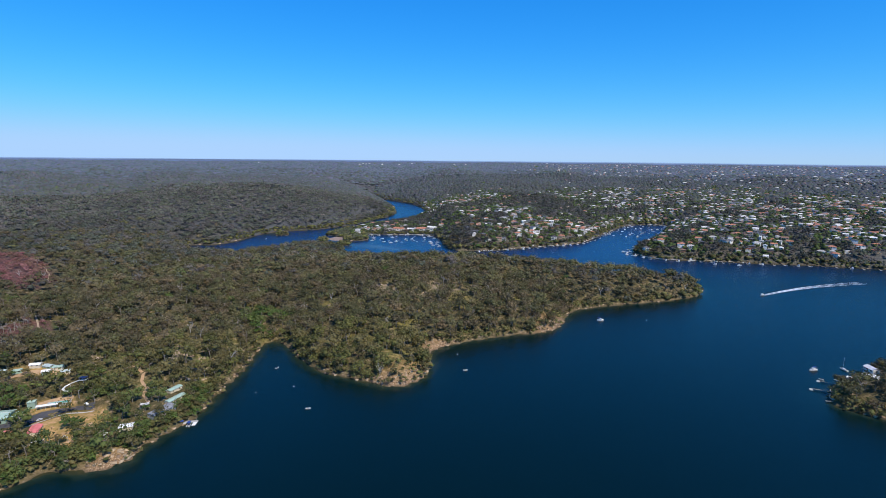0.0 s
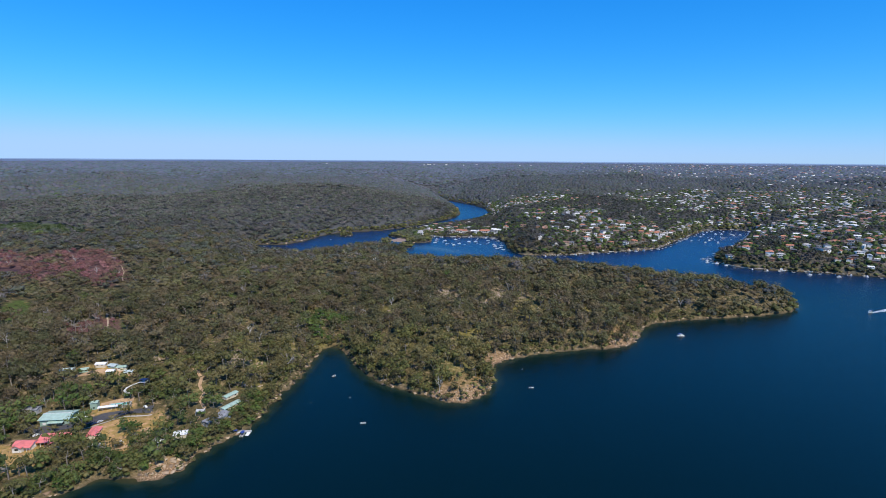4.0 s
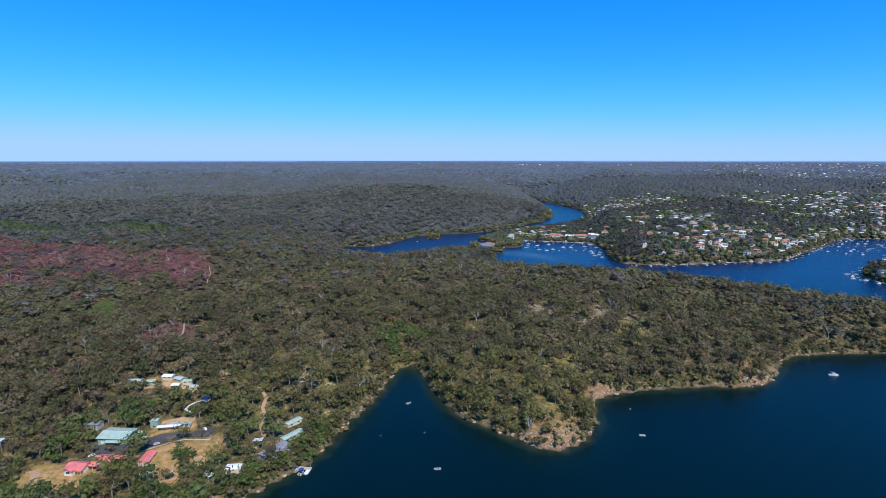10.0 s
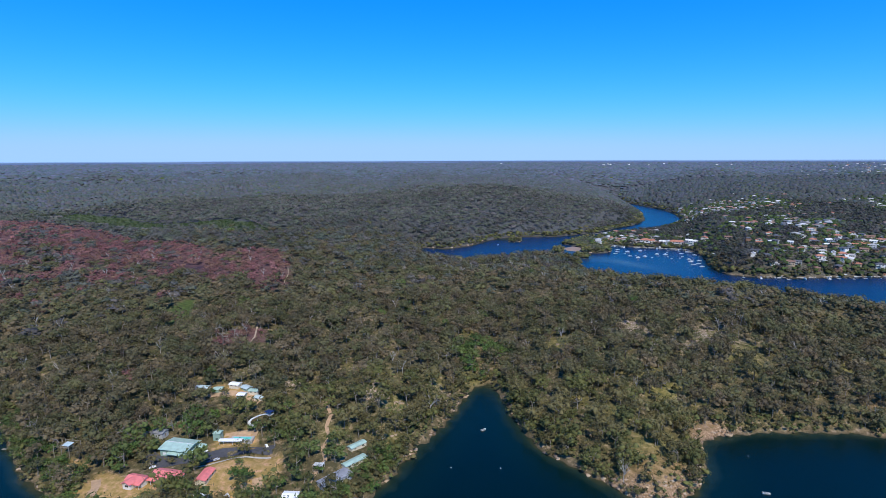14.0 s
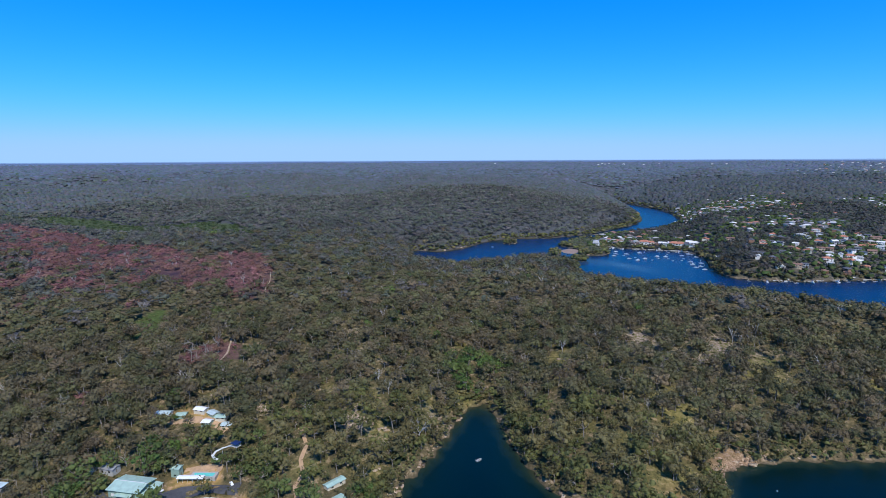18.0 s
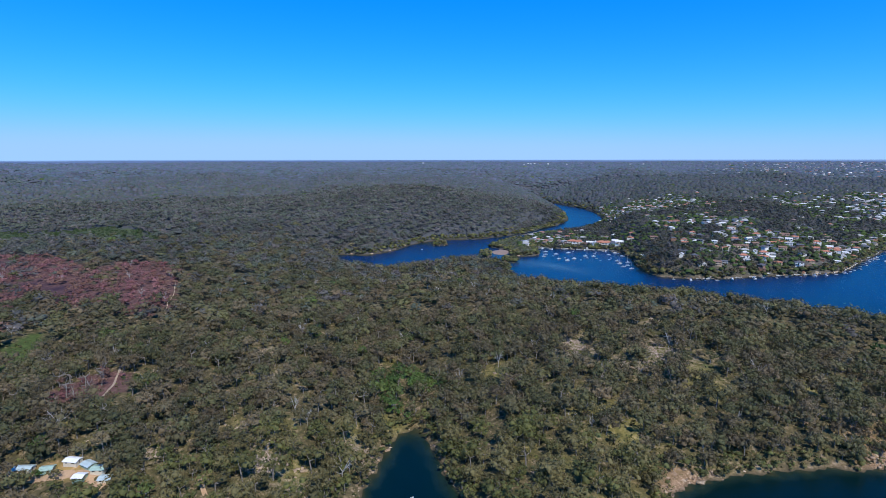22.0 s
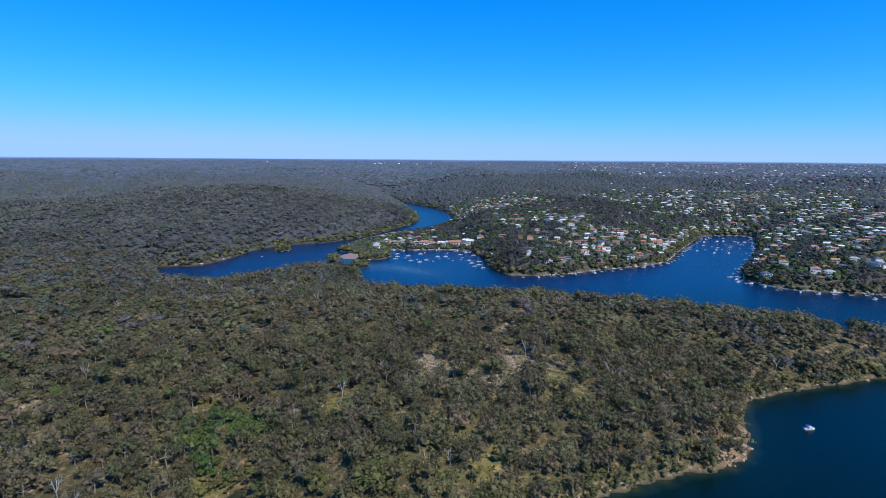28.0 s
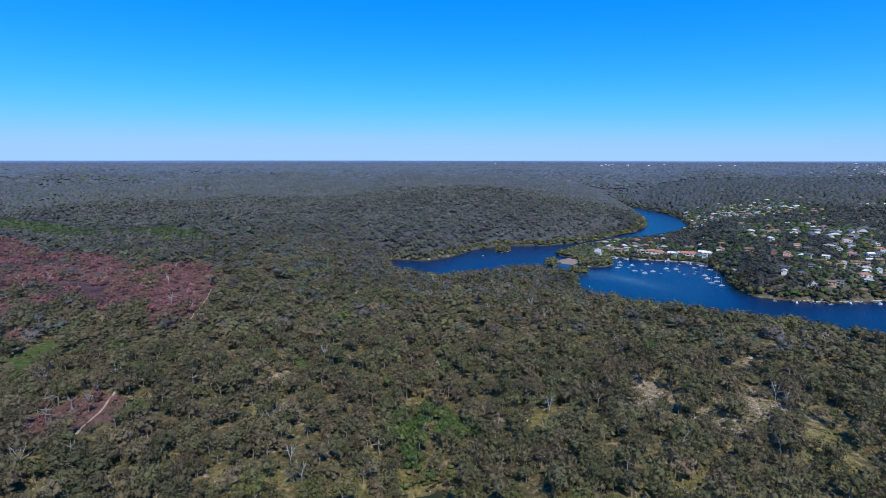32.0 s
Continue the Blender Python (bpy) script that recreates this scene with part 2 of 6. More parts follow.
ISLET_SHORES = [[(-186, 858), (-181, 895), (-172, 930), (-160, 946), (-138, 925), (-124, 868), (-113, 822), (-121, 802), (-135, 798), (-148, 808), (-152, 830), (-165, 848)],
                [(-187, 802), (-179, 815), (-168, 792), (-174, 777)], [(-152, 768), (-144, 785), (-134, 776), (-131, 758), (-144, 756)],
                [(-265, 857), (-263, 876), (-252, 872), (-247, 855), (-256, 846)]]


def rounded(pts, steps=5):
    """A closed Catmull-Rom curve through the points."""
    p = np.array(pts, float)
    a, b, c, d = np.roll(p, 1, 0), p, np.roll(p, -1, 0), np.roll(p, -2, 0)
    out = []
    for k in range(steps):
        s = k / steps
        out.append(0.5 * (2 * b + (c - a) * s + (2 * a - 5 * b + 4 * c - d) * s**2 + (3 * b - a - 3 * c + d) * s**3))
    return np.stack(out, 1).reshape(-1, 2)


def inside_and_far(loop, q):
    """Whether each of the points q lies in the loop, and how far it is from it."""
    within, near = np.zeros(len(q), bool), np.full(len(q), 1e18)
    for a, b in zip(loop, np.roll(loop, -1, 0)):
        cut = (a[1] > q[:, 1]) != (b[1] > q[:, 1])
        within ^= cut & (q[:, 0] < (b[0] - a[0]) * (q[:, 1] - a[1]) / (b[1] - a[1] + 1e-12) + a[0])
        d = b - a
        s = np.clip(((q - a) @ d) / (d @ d + 1e-12), 0, 1)
        near = np.minimum(near, ((q - a - s[:, None] * d) ** 2).sum(1))
    return within, np.sqrt(near)


CELL, X0, Y0, NX, NY = 5.0, -1000.0, -300.0, 441, 441
_gx, _gy = np.meshgrid(X0 + CELL * np.arange(NX), Y0 + CELL * np.arange(NY))
_q = np.stack([_gx.ravel(), _gy.ravel()], 1)
_in, _far = inside_and_far(rounded(PARK_SHORE + PARK_BACK + TOWN_SHORE + OPEN_END), _q)
INLAND = np.where(_in, -_far, _far)          # how far inland of the water's edge; negative on the water
for _loop in [POINT_SHORE, *ISLET_SHORES]:
    _in, _far = inside_and_far(rounded(_loop), _q)
    INLAND = np.maximum(INLAND, np.where(_in, _far, -_far))
INLAND = INLAND.reshape(NY, NX)


def sample(grid, x, y):
    u = np.clip((np.asarray(x) / U - X0) / CELL, 0, NX - 1.001)
    v = np.clip((np.asarray(y) / U - Y0) / CELL, 0, NY - 1.001)
    i, j = u.astype(int), v.astype(int)
    a, b = u - i, v - j
    return grid[j, i] * (1 - a) * (1 - b) + grid[j, i + 1] * a * (1 - b) + grid[j + 1, i] * (1 - a) * b + grid[j + 1, i + 1] * a * b


def inland(x, y):
    """Metres inland, with a slightly ragged edge."""
    return U * sample(INLAND, x, y) + 0.8 * np.maximum(np.asarray(y) - 1880 * U, 0) + 1.6 * np.sin(np.asarray(x) * 0.31 + 1.7 * np.sin(np.asarray(y) * 0.23)) + 1.2 * np.sin(np.asarray(y) * 0.43 + np.asarray(x) * 0.17)


def waves(x, y, size, seed):
    """Smooth noise about 0, of about 1, made of a few sines."""
    r = np.random.RandomState(seed)
    s = 0
    for k in range(7):
        a, ph, f = r.uniform(0, math.tau), r.uniform(0, math.tau), r.uniform(0.6, 2.0) * math.tau / size
        s = s + np.sin((x * math.cos(a) + y * math.sin(a)) * f + ph + 1.3 * np.sin((x * math.sin(a) - y * math.cos(a)) * f * 0.6 + ph * 2))
    return s / 3.0


def bell(x, y, cx, cy, r):
    return np.exp(-((x - cx) ** 2 + (y - cy) ** 2) / r**2)


def height(x, y):
    x, y = np.asarray(x, float), np.asarray(y, float)
    d = inland(x, y) / U
    x, y = x / U, y / U
    r = np.hypot(x + 20, y - 100)
    plateau = np.interp(r, [0, 250, 450, 700, 1000, 1600, 2200, 2800], [15, 17, 21, 26, 36, 52, 78, 106])
    plateau = plateau * (1 + 0.16 * waves(x, y, 420, 3) * np.clip((r - 350) / 500, 0, 1) * np.clip((2300 - r) / 900, 0.02, 1)) + np.clip((r - 1000) / 900, 0, 1) * np.clip((2650 - r) / 700, 0.12, 1) * 11 * waves(x, y, 700, 5)
    plateau = np.minimum(plateau, np.interp(r, [0, 1500, 2100, 2800], [60, 68, 91, 107]))
    plateau = plateau + 24 * bell(x, y, -330, 1080, 260) + 16 * bell(x, y, 60, 1750, 330) - 20 * bell(x, y, -1150, 730, 210) + 3 * bell(x, y, -860, 640, 150)
    camp = np.maximum(bell(x, y, -182, 215, 48), bell(x, y, -200, 190, 40))
    plateau = plateau * (1 - 0.86 * np.clip(camp * 1.5, 0, 1))
    gully = np.exp(-(((x + 116 + 0.35 * (y - 350)) / 26) ** 2)) * np.clip((y - 330) / 30, 0, 1) * np.clip((520 - y) / 130, 0, 1)
    plateau = plateau * (1 - 0.55 * gully)
    low = np.maximum(np.maximum(bell(x, y, -150, 860, 62), bell(x, y, -155, 755, 52)), bell(x, y, -256, 862, 25))
    low = np.maximum(low, bell(x, y, -85, 905, 45))
    spit = np.clip((12 - x) / 55, 0, 1) * np.clip((1170 - y) / 60, 0, 1) * np.clip((y - 780) / 60, 0, 1) * np.clip((x + 190) / 20, 0, 1)
    plateau = plateau * (1 - 0.93 * np.clip(1.4 * np.maximum(low, spit), 0, 1))
    plateau = plateau * (1 - 0.45 * bell(x, y, -240, 625, 130)) * (1 - 0.08 * bell(x, y, -60, 590, 70)) * (1 + 0.62 * bell(x, y, 20, 568, 72)) * (1 - 0.45 * bell(x, y, -150, 625, 60))
    up = np.maximum(d, 0)
    h = 0.25 + 1.9 * (1 - np.exp(-up / 3.5)) + plateau * (1 - np.exp(-up / np.maximum(48, 1.9 * plateau))) + 0.5 * waves(x, y, 19, 8) * np.clip(up / 12, 0, 1)
    return U * np.where(d > 0, h, np.maximum(d * 0.35, -6) - 0.3)


def sheet(name, fine, growth, inner, f):
    """A round sheet of rings about the flight, finer towards what is seen; f gives the height."""
    ang = np.concatenate([np.arange(-75, 50, fine), np.arange(50, 285, 2.5)])
    rad = inner * growth ** np.arange(int(math.log(4720 / inner) / math.log(growth)) + 1)
    a, r = np.meshgrid(np.radians(ang), rad)
    x, y = (-20 * U + r * np.sin(a)).ravel(), (70 * U + r * np.cos(a)).ravel()
    x, y = np.append(x, -20.0 * U), np.append(y, 70.0 * U)
    na, nr = len(ang), len(rad)
    i, j = np.meshgrid(np.arange(na), np.arange(nr - 1))
    k = (i + 1) % na
    quads = np.stack([j * na + i, (j + 1) * na + i, (j + 1) * na + k, j * na + k], -1).reshape(-1, 4)[:, ::-1]
    mid = np.stack([np.arange(na), (np.arange(na) + 1) % na, np.full(na, na * nr)], 1)[:, ::-1]
    me = bpy.data.meshes.new(name)
    me.from_pydata(np.stack([x, y, f(x, y)], 1).tolist(), [], quads.tolist() + mid.tolist())
    me.shade_smooth()
    return me, x, y


def point_values(me, name, values):
    a = me.attributes.new(name, "FLOAT", "POINT")
    a.data.foreach_set("value", np.asarray(values, np.float32))


# clearings: centre, half size, turn
LAWNS = [(-165, 226, 13, 10, 0.6), (-198, 197, 16, 9, 0.1), (-229, 200, 4.5, 4, 0.3), (-186, 243, 8, 5, 0.6), (-160, 215, 6, 7, 0.3), (-211, 266, 9, 2.5, 0.2), (-650, 583, 52, 2.6, 0.34)]
# openings in the canopy: sandstone and grass
OPENINGS = [(-49, 430, 10), (-18, 413, 8), (-2, 434, 11), (-1, 479, 6), (-82, 391, 9), (-31, 365, 10), (11, 340, 8), (9, 408, 6), (-122, 318, 5), (-131, 201, 6), (-14, 288, 7), (-26, 300, 8), (-21, 315, 5), (-128, 270, 4), (-119, 345, 6), (-133, 346, 5),
            (-150, 292, 6), (-190, 300, 4), (-215, 279, 2.5), (-170, 310, 4), (-235, 283, 4), (20, 400, 5), (60, 420, 7), (-105, 420, 5), (-2, 318, 6), (-41, 323, 4), (-20, 354, 6), (16, 420, 5), (-60, 330, 4), (-189, 284, 5), (-139, 295, 4), (-132, 284, 5), (-148, 259, 4),
            (-182, 350, 6), (-205, 375, 5), (-192, 343, 5), (-144, 402, 4), (-226, 393, 4), (-131, 327, 4), (-155, 304, 4), (-158, 316, 4)]
# those of them that are bare rock
SLABS = [(-49, 430, 13), (-18, 413, 10), (-2, 434, 15), (-1, 479, 8), (-122, 318, 7), (-150, 292, 7), (-132, 284, 6), (-182, 350, 7), (-205, 375, 6), (-189, 284, 6), (-155, 304, 5), (8, 342, 6), (-3, 302, 5)]


def boxed(x, y, spots, edge=2.0):
    """1 inside the turned boxes, falling off over edge units of the chart."""
    x, y = np.asarray(x, float) / U, np.asarray(y, float) / U
    best = np.zeros_like(x)
    for cx, cy, a, b, t in spots:
        u = (x - cx) * math.cos(t) + (y - cy) * math.sin(t)
        v = -(x - cx) * math.sin(t) + (y - cy) * math.cos(t)
        best = np.maximum(best, np.clip(1 - (np.maximum(np.abs(u) - a, np.abs(v) - b)) / edge, 0, 1))
    return best


BURN = [(-1000, 470), (-909, 496), (-821, 522), (-702, 524), (-589, 508), (-523, 513), (-462, 502), (-449, 526), (-405, 522), (-368, 490), (-335, 452), (-306, 402), (-326, 396),
        (-352, 416), (-378, 404), (-409, 392), (-425, 371), (-426, 344), (-416, 308), (-440, 262), (-560, 280), (-760, 330), (-980, 400)]
BURN_EDGE = [(-452, 526), (-405, 522), (-368, 490), (-335, 452), (-306, 402), (-326, 396), (-352, 422), (-376, 436), (-388, 456), (-430, 486)]
SWAMP = [(-960, 560), (-870, 578), (-790, 618), (-690, 640), (-600, 658), (-545, 645), (-486, 598), (-582, 606), (-670, 584), (-730, 556), (-800, 548), (-900, 545)]


def deep_in(loop, x, y):
    """How deep each point lies in a loop on the chart; negative outside."""
    q = np.stack([np.ravel(x), np.ravel(y)], 1) / U
    within, far = inside_and_far(np.array(loop, float), q)
    return np.where(within, far, -far).reshape(np.shape(x))


def burnt(x, y):
    """Where the bush fire went: whole along its edge, in patches behind."""
    e, f = waves(x / U, y / U, 34, 31), waves(x / U, y / U, 12, 35)
    strip = deep_in(BURN_EDGE, x, y) + 4 * f > 0
    south = np.clip((430 - y / U) / 90, 0, 1) * np.clip((x / U + 900) / 200, 0.3, 1)
    wide = (deep_in(BURN, x, y) + 7 * e > 0) & (waves(x / U, y / U, 75, 33) + 0.7 * e + 0.5 * f > -0.80 + 0.95 * south)
    x, y = x / U, y / U
    patch = ((x + 250) / 15) ** 2 + ((y - 309) / 20) ** 2 + 0.3 * e < 1
    spots = np.maximum(bell(x, y, -318, 378, 7), np.maximum(bell(x, y, -370, 352, 8), bell(x, y, -268, 258, 7))) + 0.15 * f > 0.5
    return strip | wide | patch | spots


def swamp(x, y):
    """The low dark-green heath swamp behind the burnt bush, and the bright ferny clearings."""
    e = waves(x / U, y / U, 26, 37)
    return deep_in(SWAMP, x, y) + 7 * e > 0


def ferny(x, y):
    x, y = x / U, y / U
    u, v = (x + 326) * -0.67 + (y - 334) * 0.74, (x + 326) * 0.74 + (y - 334) * 0.67
    return (np.hypot(u / 30, v / 10) + 0.2 * waves(x, y, 12, 39) < 1) | (np.hypot((x + 237) / 6, (y - 322) / 13) < 1)


def bare_rock(x, y):
    """The open sandstone: the cape, the headland and the camp's point."""
    x, y = x / U, y / U
    return np.maximum(np.maximum(bell(x, y, -16, 284, 20), bell(x, y, 84, 384, 20)), np.maximum(bell(x, y, -131, 199, 9), bell(x, y, -2, 336, 12)))


def charred(x, y):
    x, y = x / U, y / U
    return np.maximum(np.maximum(bell(x, y, -462, 436, 15), bell(x, y, -432, 436, 11)), np.maximum(bell(x, y, -408, 420, 11), 0.8 * bell(x, y, -555, 478, 16)))


ground_mesh, gx, gy = sheet("ground", 0.5, 1.014, 80.0, height)
point_values(ground_mesh, "inland", inland(gx, gy))
point_values(ground_mesh, "stony", np.where(np.hypot(gx, gy - 175) < 1150, 0.22 + 0.78 * np.clip(1.6 * bare_rock(gx, gy), 0, 1), 0.10))
# grows with distance only; carries the painted haze of the far canopy
point_values(ground_mesh, "haze_tint", np.clip((np.hypot(gx, gy - 175) - 900) / 500, 0, 1))
point_values(ground_mesh, "lawn", boxed(gx, gy, LAWNS))
point_values(ground_mesh, "heath", np.clip(sum(bell(gx / U, gy / U, a, b, k * 1.5) for a, b, k in OPENINGS), 0, 1))
point_values(ground_mesh, "slabs", np.clip(sum(1.4 * bell(gx / U, gy / U, a, b, k) for a, b, k in SLABS), 0, 1))
point_values(ground_mesh, "ferny", np.maximum(1.0 * ferny(gx, gy), 0.75 * swamp(gx, gy)))
point_values(ground_mesh, "burnt", burnt(gx, gy))
point_values(ground_mesh, "charred", charred(gx, gy))
m, n, l, p = material("bush_floor", 0.95, 0, 0.1)
v = coords(n)
big, midn, fine = noise_tex(n, l, v, 0.02, 4), noise_tex(n, l, v, 0.22, 5, 0.7), noise_tex(n, l, v, 1.0, 4)
c = ramp(n, l, midn, ((0.30, (0.034, 0.033, 0.018)), (0.46, (0.085, 0.068, 0.036)), (0.55, (0.148, 0.112, 0.058)), (0.66, (0.38, 0.27, 0.18))))
c = mix(n, l, math_node(n, l, "MULTIPLY", big, 0.5), c, (0.10, 0.095, 0.040))
# far ground: blue-grey haze put into its base colour, like the leaves above
c = mix(n, l, math_node(n, l, "MULTIPLY", attr(n, "haze_tint"), 0.85), c, ramp(n, l, midn, ((0.3, (0.060, 0.066, 0.074)), (0.7, (0.092, 0.101, 0.112)))))
grass = ramp(n, l, midn, ((0.3, (0.22, 0.165, 0.048)), (0.50, (0.37, 0.245, 0.088)), (0.66, (0.56, 0.33, 0.18))))
c = mix(n, l, math_node(n, l, "MULTIPLY", attr(n, "heath"), 0.75), c, ramp(n, l, midn, ((0.33, (0.100, 0.092, 0.028)), (0.52, (0.215, 0.185, 0.055)), (0.70, (0.38, 0.30, 0.13)))))
dry = math_node(n, l, "MULTIPLY", math_node(n, l, "SUBTRACT", attr(n, "stony"), 0.45, True), 1.3)
c = mix(n, l, dry, c, ramp(n, l, midn, ((0.33, (0.11, 0.082, 0.034)), (0.50, (0.27, 0.165, 0.080)), (0.68, (0.46, 0.30, 0.18)))))
broken = ramp(n, l, midn, ((0.42, (0, 0, 0)), (0.54, (1, 1, 1))))
c = mix(n, l, math_node(n, l, "MULTIPLY", attr(n, "slabs"), broken), c, ramp(n, l, fine, ((0.34, (0.10, 0.070, 0.048)), (0.50, (0.30, 0.225, 0.17)), (0.66, (0.52, 0.42, 0.34)))))
c = mix(n, l, attr(n, "ferny"), c, ramp(n, l, midn, ((0.35, (0.045, 0.062, 0.018)), (0.6, (0.085, 0.115, 0.032)), (0.75, (0.13, 0.15, 0.05)))))
c = mix(n, l, attr(n, "lawn"), c, grass)
c = mix(n, l, math_node(n, l, "MULTIPLY", attr(n, "burnt"), 0.8), c, ramp(n, l, midn, ((0.35, (0.085, 0.040, 0.040)), (0.7, (0.21, 0.105, 0.098)))))
c = mix(n, l, attr(n, "charred"), c, (0.045, 0.028, 0.040))
edge = math_node(n, l, "ADD", attr(n, "inland"), math_node(n, l, "MULTIPLY", math_node(n, l, "SUBTRACT", noise_tex(n, l, v, 0.07, 3), 0.5), 9.0))
rocky = math_node(n, l, "SUBTRACT", 1.0, math_node(n, l, "MULTIPLY", edge, math_node(n, l, "SUBTRACT", 0.19, math_node(n, l, "MULTIPLY", attr(n, "stony"), 0.125))), True)
rock = ramp(n, l, fine, ((0.30, (0.06, 0.040, 0.024)), (0.5, (0.27, 0.165, 0.095)), (0.68, (0.55, 0.40, 0.27))))
c = mix(n, l, math_node(n, l, "MULTIPLY", rocky, attr(n, "stony")), c, rock)
wet = math_node(n, l, "SUBTRACT", 0.5, math_node(n, l, "MULTIPLY", attr(n, "inland"), 0.35), True)
c = mix(n, l, wet, c, (0.060, 0.050, 0.030))
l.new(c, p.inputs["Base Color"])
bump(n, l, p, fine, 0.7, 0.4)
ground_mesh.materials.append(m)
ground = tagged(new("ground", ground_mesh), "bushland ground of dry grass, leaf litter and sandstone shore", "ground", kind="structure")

# ---- the far ranges beyond the plateau ----
def ranges(far, low, rise, size, seed, mat, label):
    """A ring of low hills behind the plateau."""
    a = np.radians(np.arange(-80, 60, 0.2))
    r = np.random.RandomState(seed)
    crest = sum(np.sin(a * k * size + r.uniform(0, math.tau)) / k**0.7 for k in (5, 9, 16, 31, 57)) * 0.4
    bm = bmesh.new()
    rows = []
    for out, z in ((-25.0, low - 40 + 0 * crest), (0.0, low + rise * crest), (8.0, low - 60 + 0 * crest)):
        rows.append([bm.verts.new(((far + out) * math.sin(t) - 40, (far + out) * math.cos(t) + 170, h)) for t, h in zip(a, z)])
    for p_, q_ in zip(rows, rows[1:]):
        for k in range(len(a) - 1):
            bm.faces.new((p_[k], p_[k + 1], q_[k + 1], q_[k]))
    bmesh.ops.recalc_face_normals(bm, faces=bm.faces)
    me = bpy.data.meshes.new("backdrop")
    bm.to_mesh(me)
    bm.free()
    me.materials.append(mat)
    me.shade_smooth()
    tagged(new("backdrop", me), label, "hills", kind="structure")


# the haze over both ranges is put into their base colour
M_RANGE = mottled("far_range_haze", (0.115, 0.165, 0.27), (0.15, 0.21, 0.33), 0.0012, 0.95, 0.0)
M_RANGE_FAR = mottled("farthest_range_haze", (0.20, 0.32, 0.50), (0.25, 0.37, 0.55), 0.0012, 0.95, 0.0)
ranges(4730.0, 193.0, 5.0, 1.0, 3, M_RANGE, "backdrop range painted haze blue beyond the plateau")
ranges(4765.0, 199.0, 4.0, 1.3, 4, M_RANGE_FAR, "backdrop far range painted pale haze blue on the horizon")

# ---- the water ----
water_mesh, wx, wy = sheet("water", 1.2, 1.028, 50.0, lambda x, y: 0 * x)
point_values(water_mesh, "depth", np.clip(-inland(wx, wy), 0, 90))
point_values(water_mesh, "bar", np.clip(sum(np.exp(-((wx / U - a) / k) ** 2 - ((wy / U - b + 0.45 * (wx / U - a)) / (k * 0.45)) ** 2) for a, b, k in ((-136, 757, 24), (-104, 757, 26), (-74, 737, 26), (-160, 790, 18))), 0, 1))
# how much reflected sky blue is painted into the farther water
point_values(water_mesh, "sky_sheen", np.clip((wy / U - 540) / 160, 0, 1))
m, n, l, p = material("estuary_water", 0.27, 0, 0.5)
p.inputs["IOR"].default_value = 1.25
v = coords(n)
shoal = math_node(n, l, "ADD", attr(n, "depth"), math_node(n, l, "MULTIPLY", math_node(n, l, "SUBTRACT", noise_tex(n, l, v, 0.06, 4), 0.5), 9.0))
shoal = math_node(n, l, "MULTIPLY", shoal, 1 / 44)
sky_sheen = math_node(n, l, "MULTIPLY", attr(n, "sky_sheen"), 0.9)
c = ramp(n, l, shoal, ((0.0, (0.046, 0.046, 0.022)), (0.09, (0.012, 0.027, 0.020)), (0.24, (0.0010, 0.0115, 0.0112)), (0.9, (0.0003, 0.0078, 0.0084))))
# the far reach's sky reflection, put into the base colour
c = mix(n, l, math_node(n, l, "MULTIPLY", sky_sheen, math_node(n, l, "MULTIPLY", shoal, 2.5, True)), c, (0.0018, 0.027, 0.096))
streaks = math_node(n, l, "MULTIPLY", attr(n, "bar"), math_node(n, l, "ADD", noise_tex(n, l, v, 0.03, 3), 0.1))          # sand showing through the shallows
c = mix(n, l, streaks, c, (0.055, 0.105, 0.150))
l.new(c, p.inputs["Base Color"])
sea = n.new("ShaderNodeMapping")
sea.inputs["Scale"].default_value = (1.0, 1.6, 1.0)
l.new(v, sea.inputs["Vector"])
chop = math_node(n, l, "ADD", noise_tex(n, l, sea.outputs[0], 0.9, 3), math_node(n, l, "MULTIPLY", noise_tex(n, l, sea.outputs[0], 0.05, 3), 2.0))
bump(n, l, p, chop, 0.35, 0.25)
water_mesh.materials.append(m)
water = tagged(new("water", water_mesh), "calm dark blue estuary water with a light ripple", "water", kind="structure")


# ---- building blocks ----
def part(name, bm, mat, parent=None, label=""):
    me = bpy.data.meshes.new(name)
    bm.to_mesh(me)
    bm.free()
    me.materials.append(mat)
    ob = new(name, me)
    ob.parent = parent
    if label:
        tagged(ob, label)
    return ob


def raw(name, verts, faces, mat, tone=None, parent=None):
    """A mesh object from arrays of corners and triangles."""
    verts, faces = np.asarray(verts, np.float32), np.asarray(faces, np.int32)
    me = bpy.data.meshes.new(name)
    me.vertices.add(len(verts))
    me.vertices.foreach_set("co", verts.ravel())
    me.loops.add(faces.size)
    me.loops.foreach_set("vertex_index", faces.ravel())
    me.polygons.add(len(faces))
    me.polygons.foreach_set("loop_start", np.arange(0, faces.size, faces.shape[1], dtype=np.int32))
    me.update(calc_edges=True)
    if tone is not None:
        point_values(me, "tone", tone)
    me.materials.append(mat)
    ob = new(name, me)
    ob.parent = parent
    return ob


def thing(name, at, label, category, group="", kind=""):
    ob = new(name)
    ob.matrix_basis = at
    return tagged(ob, label, category, group, kind)


_bm = bmesh.new()
bmesh.ops.create_icosphere(_bm, subdivisions=1, radius=1)
ICO_V, ICO_F = np.array([x.co for x in _bm.verts]), np.array([[x.index for x in f.verts] for f in _bm.faces])
_bm.free()


def joined(bits):
    """One array of corners and one of triangles out of several."""
    vs, fs, k = [], [], 0
    for v, f in bits:
        vs.append(v)
        fs.append(f + k)
        k += len(v)
    return np.concatenate(vs), np.concatenate(fs)


